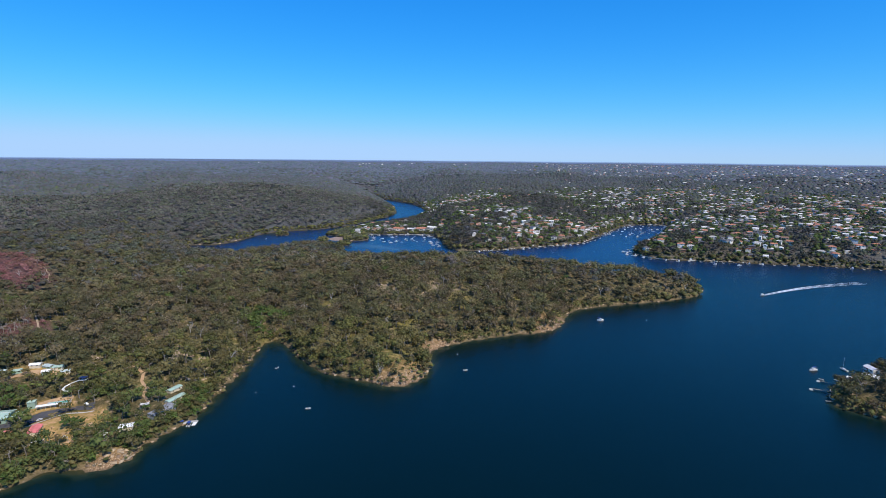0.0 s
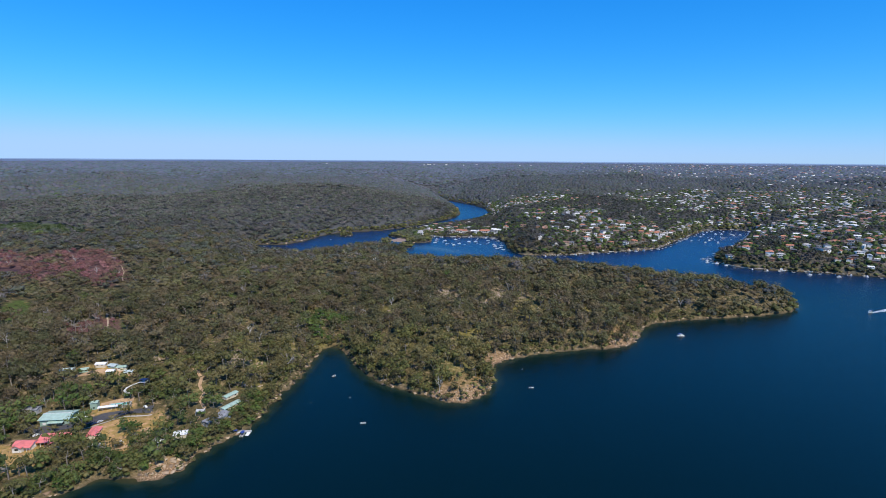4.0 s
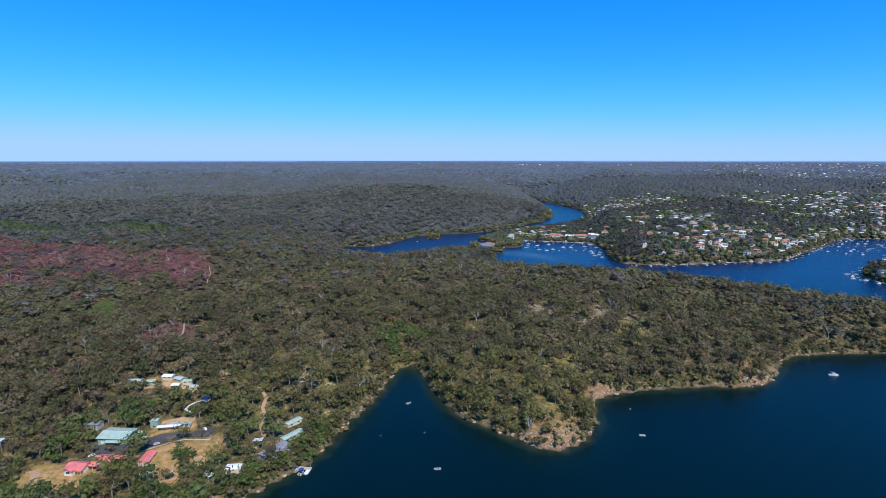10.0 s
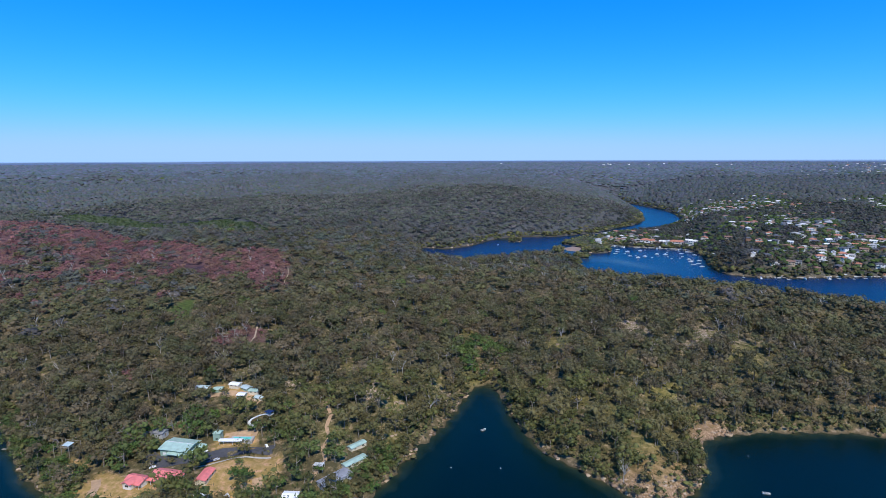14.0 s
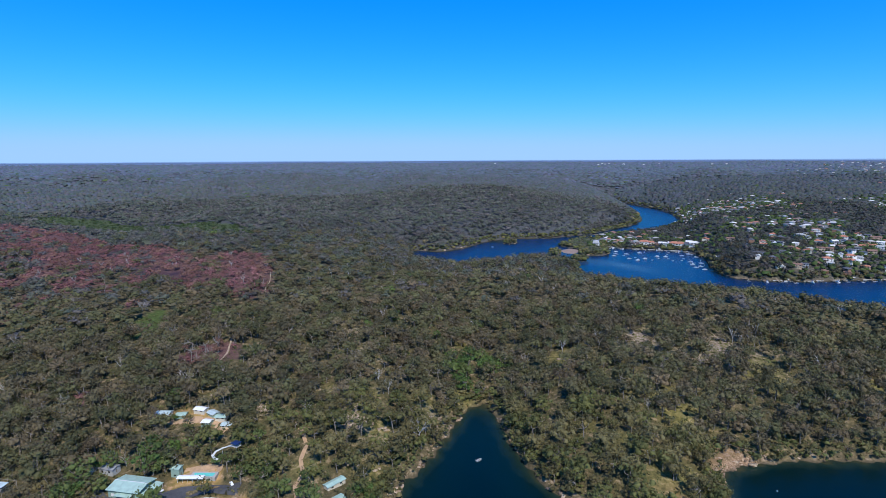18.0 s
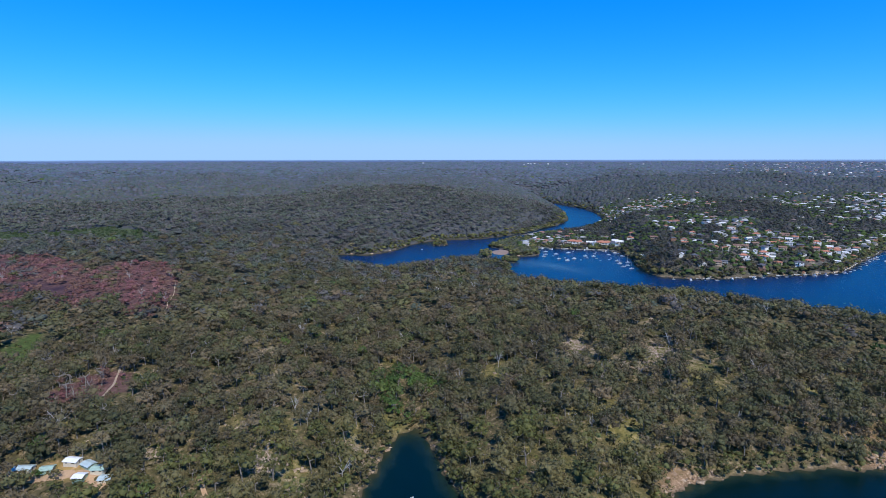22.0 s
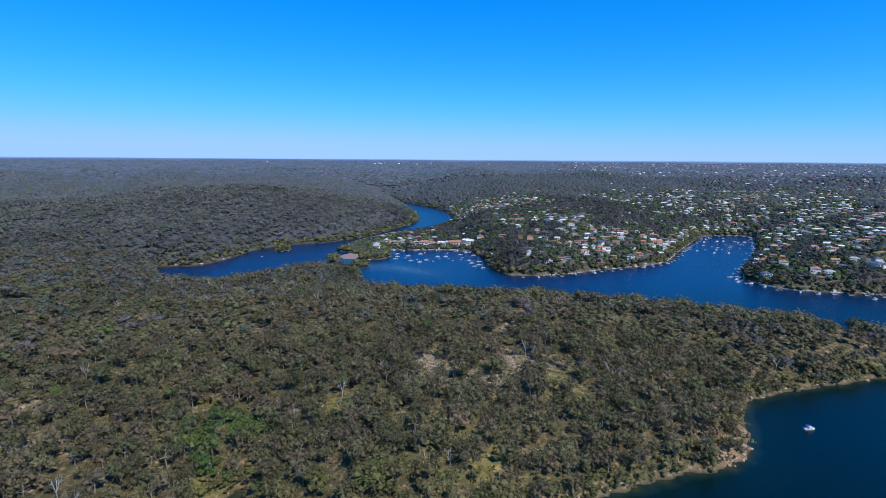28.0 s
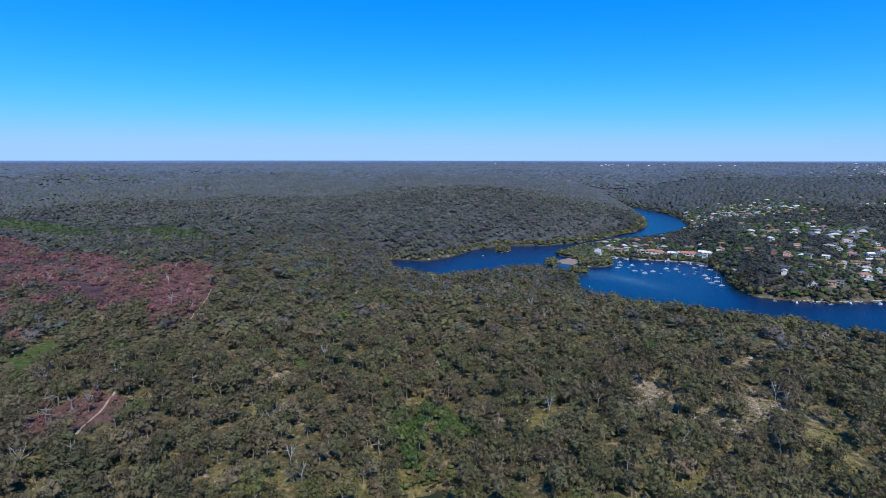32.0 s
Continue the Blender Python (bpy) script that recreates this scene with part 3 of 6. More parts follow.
def leaves(r, n, centres, radii, size, flat=0.75):
    """n small leaf sprays on the shells of clumps, as triangles turned every way."""
    k = r.randint(0, len(centres), n)
    d = r.normal(size=(n, 3))
    d[:, 2] = np.abs(d[:, 2]) * 0.9 - 0.25
    d /= np.linalg.norm(d, axis=1)[:, None]
    c = centres[k] + d * (radii[k] * r.uniform(0.82, 1.2, n))[:, None] * np.array([1, 1, flat])
    t = r.normal(size=(n, 3, 3))
    t -= 0.8 * (t * d[:, None]).sum(2)[:, :, None] * d[:, None]
    t /= np.linalg.norm(t, axis=2)[:, :, None]
    v = c[:, None] + t * (size * r.uniform(0.5, 1.2, (n, 1, 1)))
    return v.reshape(-1, 3), np.arange(3 * n).reshape(-1, 3)


def crown(seed, clumps, sprays, size, heart=0.86):
    """A spreading gum-tree crown about 1 wide and 1 high over its foot: small dense hearts of foliage in a loose mass of leaf sprays."""
    r = np.random.RandomState(seed)
    a = r.uniform(0, math.tau, clumps)
    rr = np.sqrt(r.uniform(0.02, 1, clumps)) * 0.36
    cen = np.stack([rr * np.cos(a), rr * np.sin(a), r.uniform(0.46, 0.80, clumps) - 0.55 * rr], 1)
    rad = r.uniform(0.14, 0.22, clumps) * (7 / clumps) ** 0.3
    bits = []
    for c, s in zip(cen, rad):
        b = ICO_V * r.uniform(0.5, 1.15, (12, 1)) * s * heart * np.array([1.0, 1.0, 0.8]) + c - (0, 0, 0.03)
        bits.append((b, ICO_F[ICO_V[ICO_F][:, :, 2].mean(1) > -0.5]))
    bits.append(leaves(r, sprays, np.concatenate([cen, cen * (0.7, 0.7, 1)]), np.concatenate([rad * 1.1, rad * 1.25]), size, 0.85))
    return joined(bits), cen


def stick(a, b, ra, rb, sides=5):
    """A tapered limb from a to b."""
    a, b = np.array(a, float), np.array(b, float)
    d = (b - a) / np.linalg.norm(b - a)
    u = np.cross(d, (0.31, 0.9, 0.2))
    u /= np.linalg.norm(u)
    w = np.cross(d, u)
    t = np.arange(sides) * math.tau / sides
    ring = np.cos(t)[:, None] * u + np.sin(t)[:, None] * w
    v = np.concatenate([a + ring * ra, b + ring * rb])
    i = np.arange(sides)
    j = (i + 1) % sides
    return v, np.concatenate([np.stack([i, j, j + sides], 1), np.stack([i, j + sides, i + sides], 1)])


def boughs(seed, cen, many=5):
    r = np.random.RandomState(seed + 900)
    fork = np.array([r.uniform(-0.05, 0.05), r.uniform(-0.05, 0.05), r.uniform(0.28, 0.42)])
    bits = [stick((0, 0, -0.06), fork, 0.024, 0.018)]
    for c in cen[:many]:
        knee = (fork + c) / 2 + r.uniform(-0.06, 0.06, 3)
        bits += [stick(fork, knee, 0.013, 0.009, 4), stick(knee, c + (0, 0, 0.06), 0.009, 0.003, 4)]
    return joined(bits)


def planted(v, f, x, y, z, wide, tall, turn, tone):
    """Copies of a template at many places: corners, triangles and tones."""
    n, k = len(x), len(v)
    c, s = np.cos(turn)[:, None], np.sin(turn)[:, None]
    px = (v[:, 0] * c - v[:, 1] * s) * wide[:, None] + x[:, None]
    py = (v[:, 0] * s + v[:, 1] * c) * wide[:, None] + y[:, None]
    pz = v[:, 2] * tall[:, None] + z[:, None]
    return np.stack([px, py, pz], -1).reshape(-1, 3), (f[None] + (np.arange(n) * k)[:, None, None]).reshape(-1, 3), np.repeat(tone, k)


def wood(name, mat, templates, x, y, wide, tall, tone, seed, label, category="trees"):
    """A wood of many trees in one mesh."""
    r = np.random.RandomState(seed)
    z = height(x, y) - 0.3
    pick = r.randint(0, len(templates), len(x))
    turn = r.uniform(0, math.tau, len(x))
    vs, fs, ts, k = [], [], [], 0
    for i, (v, f) in enumerate(templates):
        s = pick == i
        if s.any():
            a, b, c = planted(v, f, x[s], y[s], z[s], wide[s], tall[s], turn[s], tone[s])
            vs.append(a)
            fs.append(b + k)
            ts.append(c)
            k += len(a)
    return tagged(raw(name, np.concatenate(vs), np.concatenate(fs), mat, np.concatenate(ts)), label, category, kind="stuff")


def scatter(seed, near, far, spacing, a0=-72.0, a1=46.0):
    """Jittered places on a grid between two distances from the flight, in the seen sector."""
    r = np.random.RandomState(seed)
    g = np.arange(-far, far, spacing)
    x, y = np.meshgrid(g, g)
    x, y = x.ravel() + r.uniform(-0.48, 0.48, x.size) * spacing, y.ravel() + r.uniform(-0.48, 0.48, x.size) * spacing
    d, b = np.hypot(x, y), np.degrees(np.arctan2(x, y))
    ok = (d > near) & (d < far) & (b > a0) & (b < a1)
    return x[ok] - 20 * U, y[ok] + 100 * U


# ---- where the houses stand ----
BELT = 1620       # a belt of bush behind the first ridge of houses


def town(x, y):
    """How built-up the land is, 0 to 1."""
    ashore = inland(x, y) > 12
    x, y = x / U, y / U
    right = (x > -150) & (y > 640) & ashore
    patch = np.clip(np.where(y < 1010, 0.82, 0.64) + 1.2 * waves(x, y, 95, 61), 0.06, 1)
    shores = np.maximum(np.maximum(bell(x, y, 110, 830, 105), bell(x, y, 195, 860, 75)), bell(x, y, -85, 915, 62))
    hill = np.maximum(np.maximum(bell(x, y, 30, 1270, 120), bell(x, y, 100, 960, 90)), bell(x, y, 350, 1260, 120))
    east = np.clip((x - 258 - 0.10 * (y - 700)) / 45, 0, 1) * np.clip((y - 645 - 40 * np.clip((370 - x) / 90, 0, 1)) / 14, 0, 1)
    cove = bell(x, y, 385, 1065, 90)
    deep = np.interp(np.hypot(x, y - 100), [0, 1250, 1500, 2700], [1, 1, 0.25, 0.2])
    back = np.clip((y - 1500) / 300, 0, 1) * np.clip((x - 0.12 * y) / 150, 0, 1) * 0.8
    front = 1 - 0.85 * np.exp(-(((x - 40) / 36) ** 2) - (((y - 745) / 45) ** 2))
    d = inland(x * U, y * U)
    row = np.exp(-(((d - 24) / 26) ** 2)) * (((x > 70) & (x < 330) & (y > 735) & (y < 1050)) | ((x < 0) & (y > 885) & (y < 1000)))
    patch = np.maximum(patch, 0.9 * row)
    shores = np.maximum(shores, row)
    crest = bell(x, y, 35, 1215, 105)
    patch, hill = np.maximum(patch, 0.95 * crest), np.maximum(hill, crest)
    deep = deep * (1 - 0.93 * np.clip(1.5 * np.exp(-(((x - 0.31 * y + 100) / 270) ** 2) - ((y - BELT) / 170) ** 2), 0, 1))
    return np.where(right, np.clip(np.maximum(np.maximum(np.maximum(shores, hill), np.maximum(east, cove)), back), 0, 1) * patch * deep * front, 0)


_r = np.random.RandomState(77)
hx, hy = scatter(5, 840, 4650, 20.0, -12, 46)
hp = town(hx, hy)
keep = _r.uniform(0, 1, len(hx)) < hp * 0.95
hx, hy = hx[keep], hy[keep]
# the close row of houses along the spit
_sx = np.arange(-136, -14, 7.5)
_sy = np.interp(_sx, [-140, -129, -93, -40, -10], [905, 901, 891, 895, 886])
_off = np.hypot(hx[:, None] - _sx * U, hy[:, None] - _sy * U).min(1) > 20
hx, hy = np.r_[hx[_off], _sx * U, _sx * U + 6], np.r_[hy[_off], _sy * U, _sy * U + 17]
HOUSE_RASTER = np.zeros((NY, NX))
_i, _j = ((hx / U - X0) / CELL).round().astype(int), ((hy / U - Y0) / CELL).round().astype(int)
_ok = (_i > 1) & (_i < NX - 2) & (_j > 1) & (_j < NY - 2)
HOUSE_RASTER[_j[_ok], _i[_ok]] = 1
HOUSE_RASTER[_j[_ok] - 1, _i[_ok]] = np.maximum(HOUSE_RASTER[_j[_ok] - 1, _i[_ok]], 0.65)

ROADS = [(-181, 236, 15, 2.5, 0.75), (-196, 216, 10, 3, 0.5), (-141, 240, 3, 9, 0.1), (-250, 321, 24, 1.6, 2.21), (-326, 437, 44, 0.5, 2.22)]
BUILT = [(-199, 227, 11, 7, 0.25), (-192, 208, 11, 5, 0.4), (-176, 219, 3, 5, 0.0), (-130, 241, 3.5, 12, -0.3), (-134, 257, 2, 5, -0.3), (-185, 243, 7, 4, 0.5), (-190, 236, 4, 3, 0.4),
         (-222, 261, 7, 2.5, 0.25), (-203, 265, 10, 4, 0.15), (-138, 220, 5, 4.5, 0), (-181, 255, 5, 3, 0), (-152, 258, 1.5, 13, 0.35), (-239, 206, 4, 4, 0), (-217, 184, 4, 6, -0.4), (235, 281, 8, 8, 0.4), (249, 293, 6, 5, 0.4), (220, 268, 5, 4, 0.9)]


def free_for_trees(x, y, edge):
    d = inland(x, y)
    ok = (d > edge) & (boxed(x, y, LAWNS, 3.0) < 0.5) & (boxed(x, y, BUILT, 3.5) < 0.5) & (boxed(x, y, ROADS, 3.0) < 0.5)
    ragged = 0.92 + 0.5 * waves(x / U, y / U, 13, 47)
    for cx, cy, rad in OPENINGS:
        ok &= np.hypot(x / U - cx, (y / U - cy) * 1.3) > rad * ragged
    return ok & ~ferny(x, y) & (sample(HOUSE_RASTER, x, y) < 0.5)


# ---- the forest ----
def stand_of(seed, near, far, spacing, edge=1.0, to=46.0):
    x, y = scatter(seed, near, far, spacing, -72.0, to)
    ok = free_for_trees(x, y, edge)
    gaps = waves(x, y, 75, 12) + 0.6 * waves(x, y, 28, 14)
    ok &= (gaps < 0.88) | (np.hypot(x / U + 190, y / U - 235) < 70) | (np.hypot(x, y - 175) > 1250) | (y > 600 * U)
    ok &= np.random.RandomState(seed + 7).uniform(0, 1, len(x)) > 0.15 * np.clip(town(x, y) * 1.6, 0, 1)
    return x[ok], y[ok]


def lush(x, y):
    x, y = x / U, y / U
    return (bell(x, y, -129, 373, 22) + 0.35 * waves(x, y, 30, 4) > 0.55) 


def mangrove(x, y):
    """The low tidal woods: the islets and the far river bank."""
    d = inland(x, y)
    x, y = x / U, y / U
    low = np.maximum(np.maximum(bell(x, y, -150, 860, 62), bell(x, y, -155, 765, 52)), bell(x, y, -256, 862, 25)) > 0.35
    bank = (d < 15) & (x < -105) & (x > -300) & (y > 720) & (y < 1300)
    return (low & (x < -100) & (d < 60) & (y > 735)) | bank


def trees(seed, name, near, far, spacing, templates, wide, tall, label, leaf, farther):
    x, y = stand_of(seed, max(near - 130, 665), min(far + 130, 4690), spacing)
    r = np.random.RandomState(seed)
    d = np.hypot(x + 20 * U, y - 100 * U) + r.uniform(-130, 130, len(x))          # the zones of finer and coarser trees mingle
    ok = ((d > near) | (near < 700)) & ((d < far) | (far > 4600)) & (charred(x, y) < 0.45) & ~mangrove(x, y)
    x, y = x[ok], y[ok]
    tone = np.clip(r.normal(0.5, 0.17, len(x)) + 0.12 * waves(x, y, 260, 9), 0, 1)
    big = r.uniform(0.6, 1.3, len(x)) * (1 - (0.35 if far < 1500 else 0.45) * np.exp(-np.maximum(inland(x, y), 0) / (9 if far < 1500 else 16)))
    fire, boggy = burnt(x, y), swamp(x, y)
    wet = lush(x, y) | boggy
    tone = np.where(boggy, 0.12 * tone, tone)
    tone = np.clip(tone - 0.45 * np.clip(1.5 * town(x, y), 0, 1), 0, 1)
    # with distance, a growing share of trees takes the haze-tinted leaves
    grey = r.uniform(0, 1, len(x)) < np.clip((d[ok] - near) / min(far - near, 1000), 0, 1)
    suburb = (x > -150 * U) & (y > 640 * U) & (np.hypot(x, y) < 3300)
    tone = np.where(suburb, tone - 0.38, tone)
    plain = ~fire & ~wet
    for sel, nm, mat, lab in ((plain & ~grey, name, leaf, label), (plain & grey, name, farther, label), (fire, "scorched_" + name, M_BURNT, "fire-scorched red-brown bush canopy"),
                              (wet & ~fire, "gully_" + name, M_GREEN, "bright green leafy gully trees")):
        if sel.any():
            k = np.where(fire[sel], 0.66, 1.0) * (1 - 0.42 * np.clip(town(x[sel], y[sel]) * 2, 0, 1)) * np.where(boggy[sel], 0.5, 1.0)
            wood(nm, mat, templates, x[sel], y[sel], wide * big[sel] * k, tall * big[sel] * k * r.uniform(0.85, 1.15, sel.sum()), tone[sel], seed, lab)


def far_crown(seed, sprays=6, size=0.26):
    """A far-off crown: a ragged low dome of foliage with loose sprays on it."""
    r = np.random.RandomState(seed)
    v = ICO_V * r.uniform(0.55, 1.3, (12, 1)) * (0.46, 0.46, 0.40) + (0, 0, 0.52) + r.uniform(-0.06, 0.06, (12, 3))
    f = ICO_F[ICO_V[ICO_F][:, :, 2].mean(1) > -0.6]
    if not sprays:
        return v, f
    return joined([(v, f), leaves(r, sprays, np.array([[0.12, 0, 0.54], [-0.12, 0.05, 0.52]]), np.array([0.42, 0.42]), size, 0.8)])


def small_crown(seed, low=0.42):
    """A crown in the far woods: a rough rounded mound of two uneven rings and a top."""
    r = np.random.RandomState(seed)
    a = np.arange(5) * math.tau / 5
    lower, upper = r.uniform(0.46, 0.66, 5), r.uniform(0.24, 0.42, 5)
    a, b = a + r.uniform(-0.3, 0.3, 5), a + 0.6 + r.uniform(-0.3, 0.3, 5)
    v = np.concatenate([np.stack([lower * np.cos(a), lower * np.sin(a), r.uniform(0.0, low, 5)], 1), np.stack([upper * np.cos(b), upper * np.sin(b), r.uniform(0.58, 0.85, 5)], 1),
                        [[r.uniform(-0.12, 0.12), r.uniform(-0.12, 0.12), r.uniform(0.85, 1.0)]]])
    return v, np.array([t for k in range(5) for t in ((k, (k + 1) % 5, 5 + k), ((k + 1) % 5, 5 + (k + 1) % 5, 5 + k), (5 + k, 5 + (k + 1) % 5, 10))])


FINE = [crown(s, 7, 280, 0.058, 0.66) for s in range(6)]
MID = [crown(s + 20, 5, 78, 0.092, 0.76)[0] for s in range(6)]
SHRUB = [crown(s + 30, 2, 30, 0.11)[0] for s in range(5)]
FAR = [far_crown(s + 40) for s in range(7)]
LIGHT = [crown(s + 70, 3, 14, 0.16, 0.95)[0] for s in range(6)]
SMALL = [small_crown(s + 40) for s in range(9)]
BOUGHS = [boughs(s, c) for s, (_, c) in enumerate(FINE)]


def gum_tree(seed, tone, mat, label):
    """One eucalypt, 1 wide and 1 high: a pale forked trunk with its limbs, and the crown."""
    (v, f), cen = FINE[seed]
    t = thing("gum_tree", Matrix(), label, "tree")
    lv, lf = BOUGHS[seed]
    k = 10
    raw("trunk", lv[:k], lf[lf.max(1) < k], M_BARK, None, t)
    raw("limb", lv[k:], lf[lf.min(1) >= k] - k, M_BARK, None, t)
    raw("crown", v, f, mat, np.full(len(v), tone), t)
    return t


def near_trees(x, y, wide, tall, wet, seed):
    """The trees nearest to the flight, each a thing of its own."""
    r = np.random.RandomState(seed)
    olive = [gum_tree(s % 6, tone, M_LEAF_TREE, "olive-green eucalypt with pale forked trunk and open crown") for s, tone in enumerate((0.25, 0.4, 0.5, 0.6, 0.75, 0.9))]
    green = [gum_tree(s, tone, M_GREEN_TREE, "bright green leafy tree beside the camp lawn") for s, tone in enumerate((0.3, 0.6))]
    first = {}
    for i in range(len(x)):
        base = green[i % 2] if wet[i] else olive[r.randint(0, 6)]
        m = pose(x[i], y[i], float(height(x[i], y[i])) - 0.2, 0, 0, r.uniform(0, 360)) @ Matrix.Diagonal((wide[i], wide[i], tall[i], 1))
        if base.name not in first:
            first[base.name] = base
            base.matrix_basis = m
            tagged(base, group="trees along the shore")
        else:
            copy_thing(base, Matrix()).matrix_basis = m
    for b in olive + green:
        if b.name not in first:
            for o in (*b.children, b):
                bpy.data.objects.remove(o)


# woods near the camp and the cape, the finest
_r = np.random.RandomState(101)
tx, ty = stand_of(101, 105, 665, 10.0, 1.6, 62.0)
tone = np.clip(_r.normal(0.5, 0.17, len(tx)) + 0.15 * waves(tx, ty, 100, 9), 0, 1)
big = _r.uniform(0.55, 1.3, len(tx)) * (1 - 0.35 * np.exp(-np.maximum(inland(tx, ty), 0) / 10))
fire = burnt(tx, ty)
wet = lush(tx, ty) | ((bell(tx / U, ty / U, -172, 212, 55) > 0.4) & (_r.uniform(0, 1, len(tx)) < 0.5)) | (_r.uniform(0, 1, len(tx)) < 0.008)
order = np.argsort(np.hypot(tx + 60 * U, ty - 205 * U) + 1e4 * fire)
one, rest = order[:300], order[300:]
near_trees(tx[one], ty[one], 18.5 * big[one], 18.0 * big[one], wet[one], 5)
for sel, nm, mat, lab in ((~fire & ~wet, "forest_canopy", M_LEAF, "olive-green eucalypt forest canopy above the shore"),
                          (fire, "scorched_canopy", M_BURNT, "fire-scorched red-brown bush beside the dirt track"), (wet & ~fire, "gully_canopy", M_GREEN, "bright green leafy gully trees")):
    k = rest[sel[rest]]
    s = np.where(fire[k], 0.5, 1.0) * big[k]
    wood(nm, mat, [t for t, _ in FINE], tx[k], ty[k], 18.5 * s, 18.0 * s, tone[k], 111, lab)
wood("forest_limbs", M_BARK, BOUGHS, tx[rest], ty[rest], 18.5 * big[rest], 18.0 * big[rest], tone[rest], 111, "pale grey eucalypt trunks and limbs")
trees(102, "forest_canopy", 665, 1365, 12.4, MID, 21.0, 15.5, "olive-green eucalypt forest canopy on the ridge, part of it tinted grey for haze", M_LEAF, M_LEAF_RIDGE)
trees(105, "forest_canopy", 1365, 2050, 12.8, LIGHT, 19.0, 13.5, "eucalypt forest tinted grey for haze on the slopes beyond the river", M_LEAF_RIDGE, M_LEAF_RIDGE)


def tidal_woods():
    """Low dense mangroves on the islets and along the far river bank."""
    x, y = scatter(166, 1050, 2300, 6.5, -30, 10)
    ok = mangrove(x, y) & (inland(x, y) > 0.8)
    x, y = x[ok], y[ok]
    r = np.random.RandomState(167)
    s = r.uniform(0.6, 1.3, len(x))
    wood("mangroves", M_MANGROVE, FAR, x, y, 8.5 * s, 3.4 * s, np.clip(r.normal(0.45, 0.15, len(x)), 0, 1), 168, "low olive-green mangroves on the tidal flats")


tidal_woods()
trees(103, "forest_canopy", 2050, 3060, 13.0, SMALL, 17.0, 10.5, "eucalypt forest tinted blue-grey for haze on far slopes", M_LEAF_SLOPE, M_LEAF_FAR)


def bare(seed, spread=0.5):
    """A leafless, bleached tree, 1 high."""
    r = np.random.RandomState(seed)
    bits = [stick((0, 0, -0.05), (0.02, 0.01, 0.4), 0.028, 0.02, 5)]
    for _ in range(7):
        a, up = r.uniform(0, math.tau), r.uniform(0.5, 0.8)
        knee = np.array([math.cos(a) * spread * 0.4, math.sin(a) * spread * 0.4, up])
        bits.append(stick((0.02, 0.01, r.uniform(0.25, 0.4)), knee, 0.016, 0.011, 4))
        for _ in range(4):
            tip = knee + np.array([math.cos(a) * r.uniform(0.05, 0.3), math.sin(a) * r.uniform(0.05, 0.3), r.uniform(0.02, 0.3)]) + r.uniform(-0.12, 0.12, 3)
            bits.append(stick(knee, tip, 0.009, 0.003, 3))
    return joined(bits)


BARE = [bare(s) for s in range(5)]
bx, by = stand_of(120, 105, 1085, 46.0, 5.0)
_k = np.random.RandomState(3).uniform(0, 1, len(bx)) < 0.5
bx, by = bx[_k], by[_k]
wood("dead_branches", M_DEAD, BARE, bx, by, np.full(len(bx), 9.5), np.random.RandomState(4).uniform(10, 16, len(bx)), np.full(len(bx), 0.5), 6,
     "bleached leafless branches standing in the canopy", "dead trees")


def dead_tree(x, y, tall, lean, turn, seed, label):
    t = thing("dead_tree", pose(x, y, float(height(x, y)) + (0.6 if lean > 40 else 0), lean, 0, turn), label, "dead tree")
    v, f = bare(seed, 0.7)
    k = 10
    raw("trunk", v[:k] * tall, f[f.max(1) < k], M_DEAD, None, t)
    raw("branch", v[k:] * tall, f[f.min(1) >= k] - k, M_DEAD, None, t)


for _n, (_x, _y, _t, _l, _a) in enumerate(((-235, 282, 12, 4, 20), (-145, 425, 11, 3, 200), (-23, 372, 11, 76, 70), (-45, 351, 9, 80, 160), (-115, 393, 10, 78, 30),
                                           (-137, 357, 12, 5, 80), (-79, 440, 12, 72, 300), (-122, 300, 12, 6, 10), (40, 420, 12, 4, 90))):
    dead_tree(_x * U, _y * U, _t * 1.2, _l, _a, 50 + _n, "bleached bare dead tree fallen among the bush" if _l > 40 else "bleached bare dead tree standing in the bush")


trees(104, "forest_canopy", 3060, 4690, 20.0, [small_crown(s + 60, 0.2) for s in range(8)], 29, 8, "eucalypt forest tinted blue for haze on the far plateau", M_LEAF_FAR, M_LEAF_PLATEAU)


# ---- scrub along the waterline ----
def scrub(seed, near, far, spacing, deep, wide, tall, templates, label):
    x, y = scatter(seed, near, far, spacing, -72.0, 62.0)
    d = inland(x, y)
    ok = (d > 0.2) & (d < deep + 25 * bare_rock(x, y)) & ((bare_rock(x, y) < 0.45) | (np.random.RandomState(seed + 5).uniform(0, 1, len(x)) < 0.3)) & (boxed(x, y, BUILT, 0.5) < 0.5) & (waves(x, y, 40, 71) < 1.0)
    x, y = x[ok], y[ok]
    r = np.random.RandomState(seed)
    s = r.uniform(0.5, 1.3, len(x))
    wood("shore_scrub", M_SCRUB, templates, x, y, wide * s, tall * s, r.uniform(0, 1, len(x)), seed, label, "shrubs")


scrub(131, 105, 735, 4.2, 12, 8.5, 6.5, SHRUB, "olive scrub overhanging the rocky waterline")


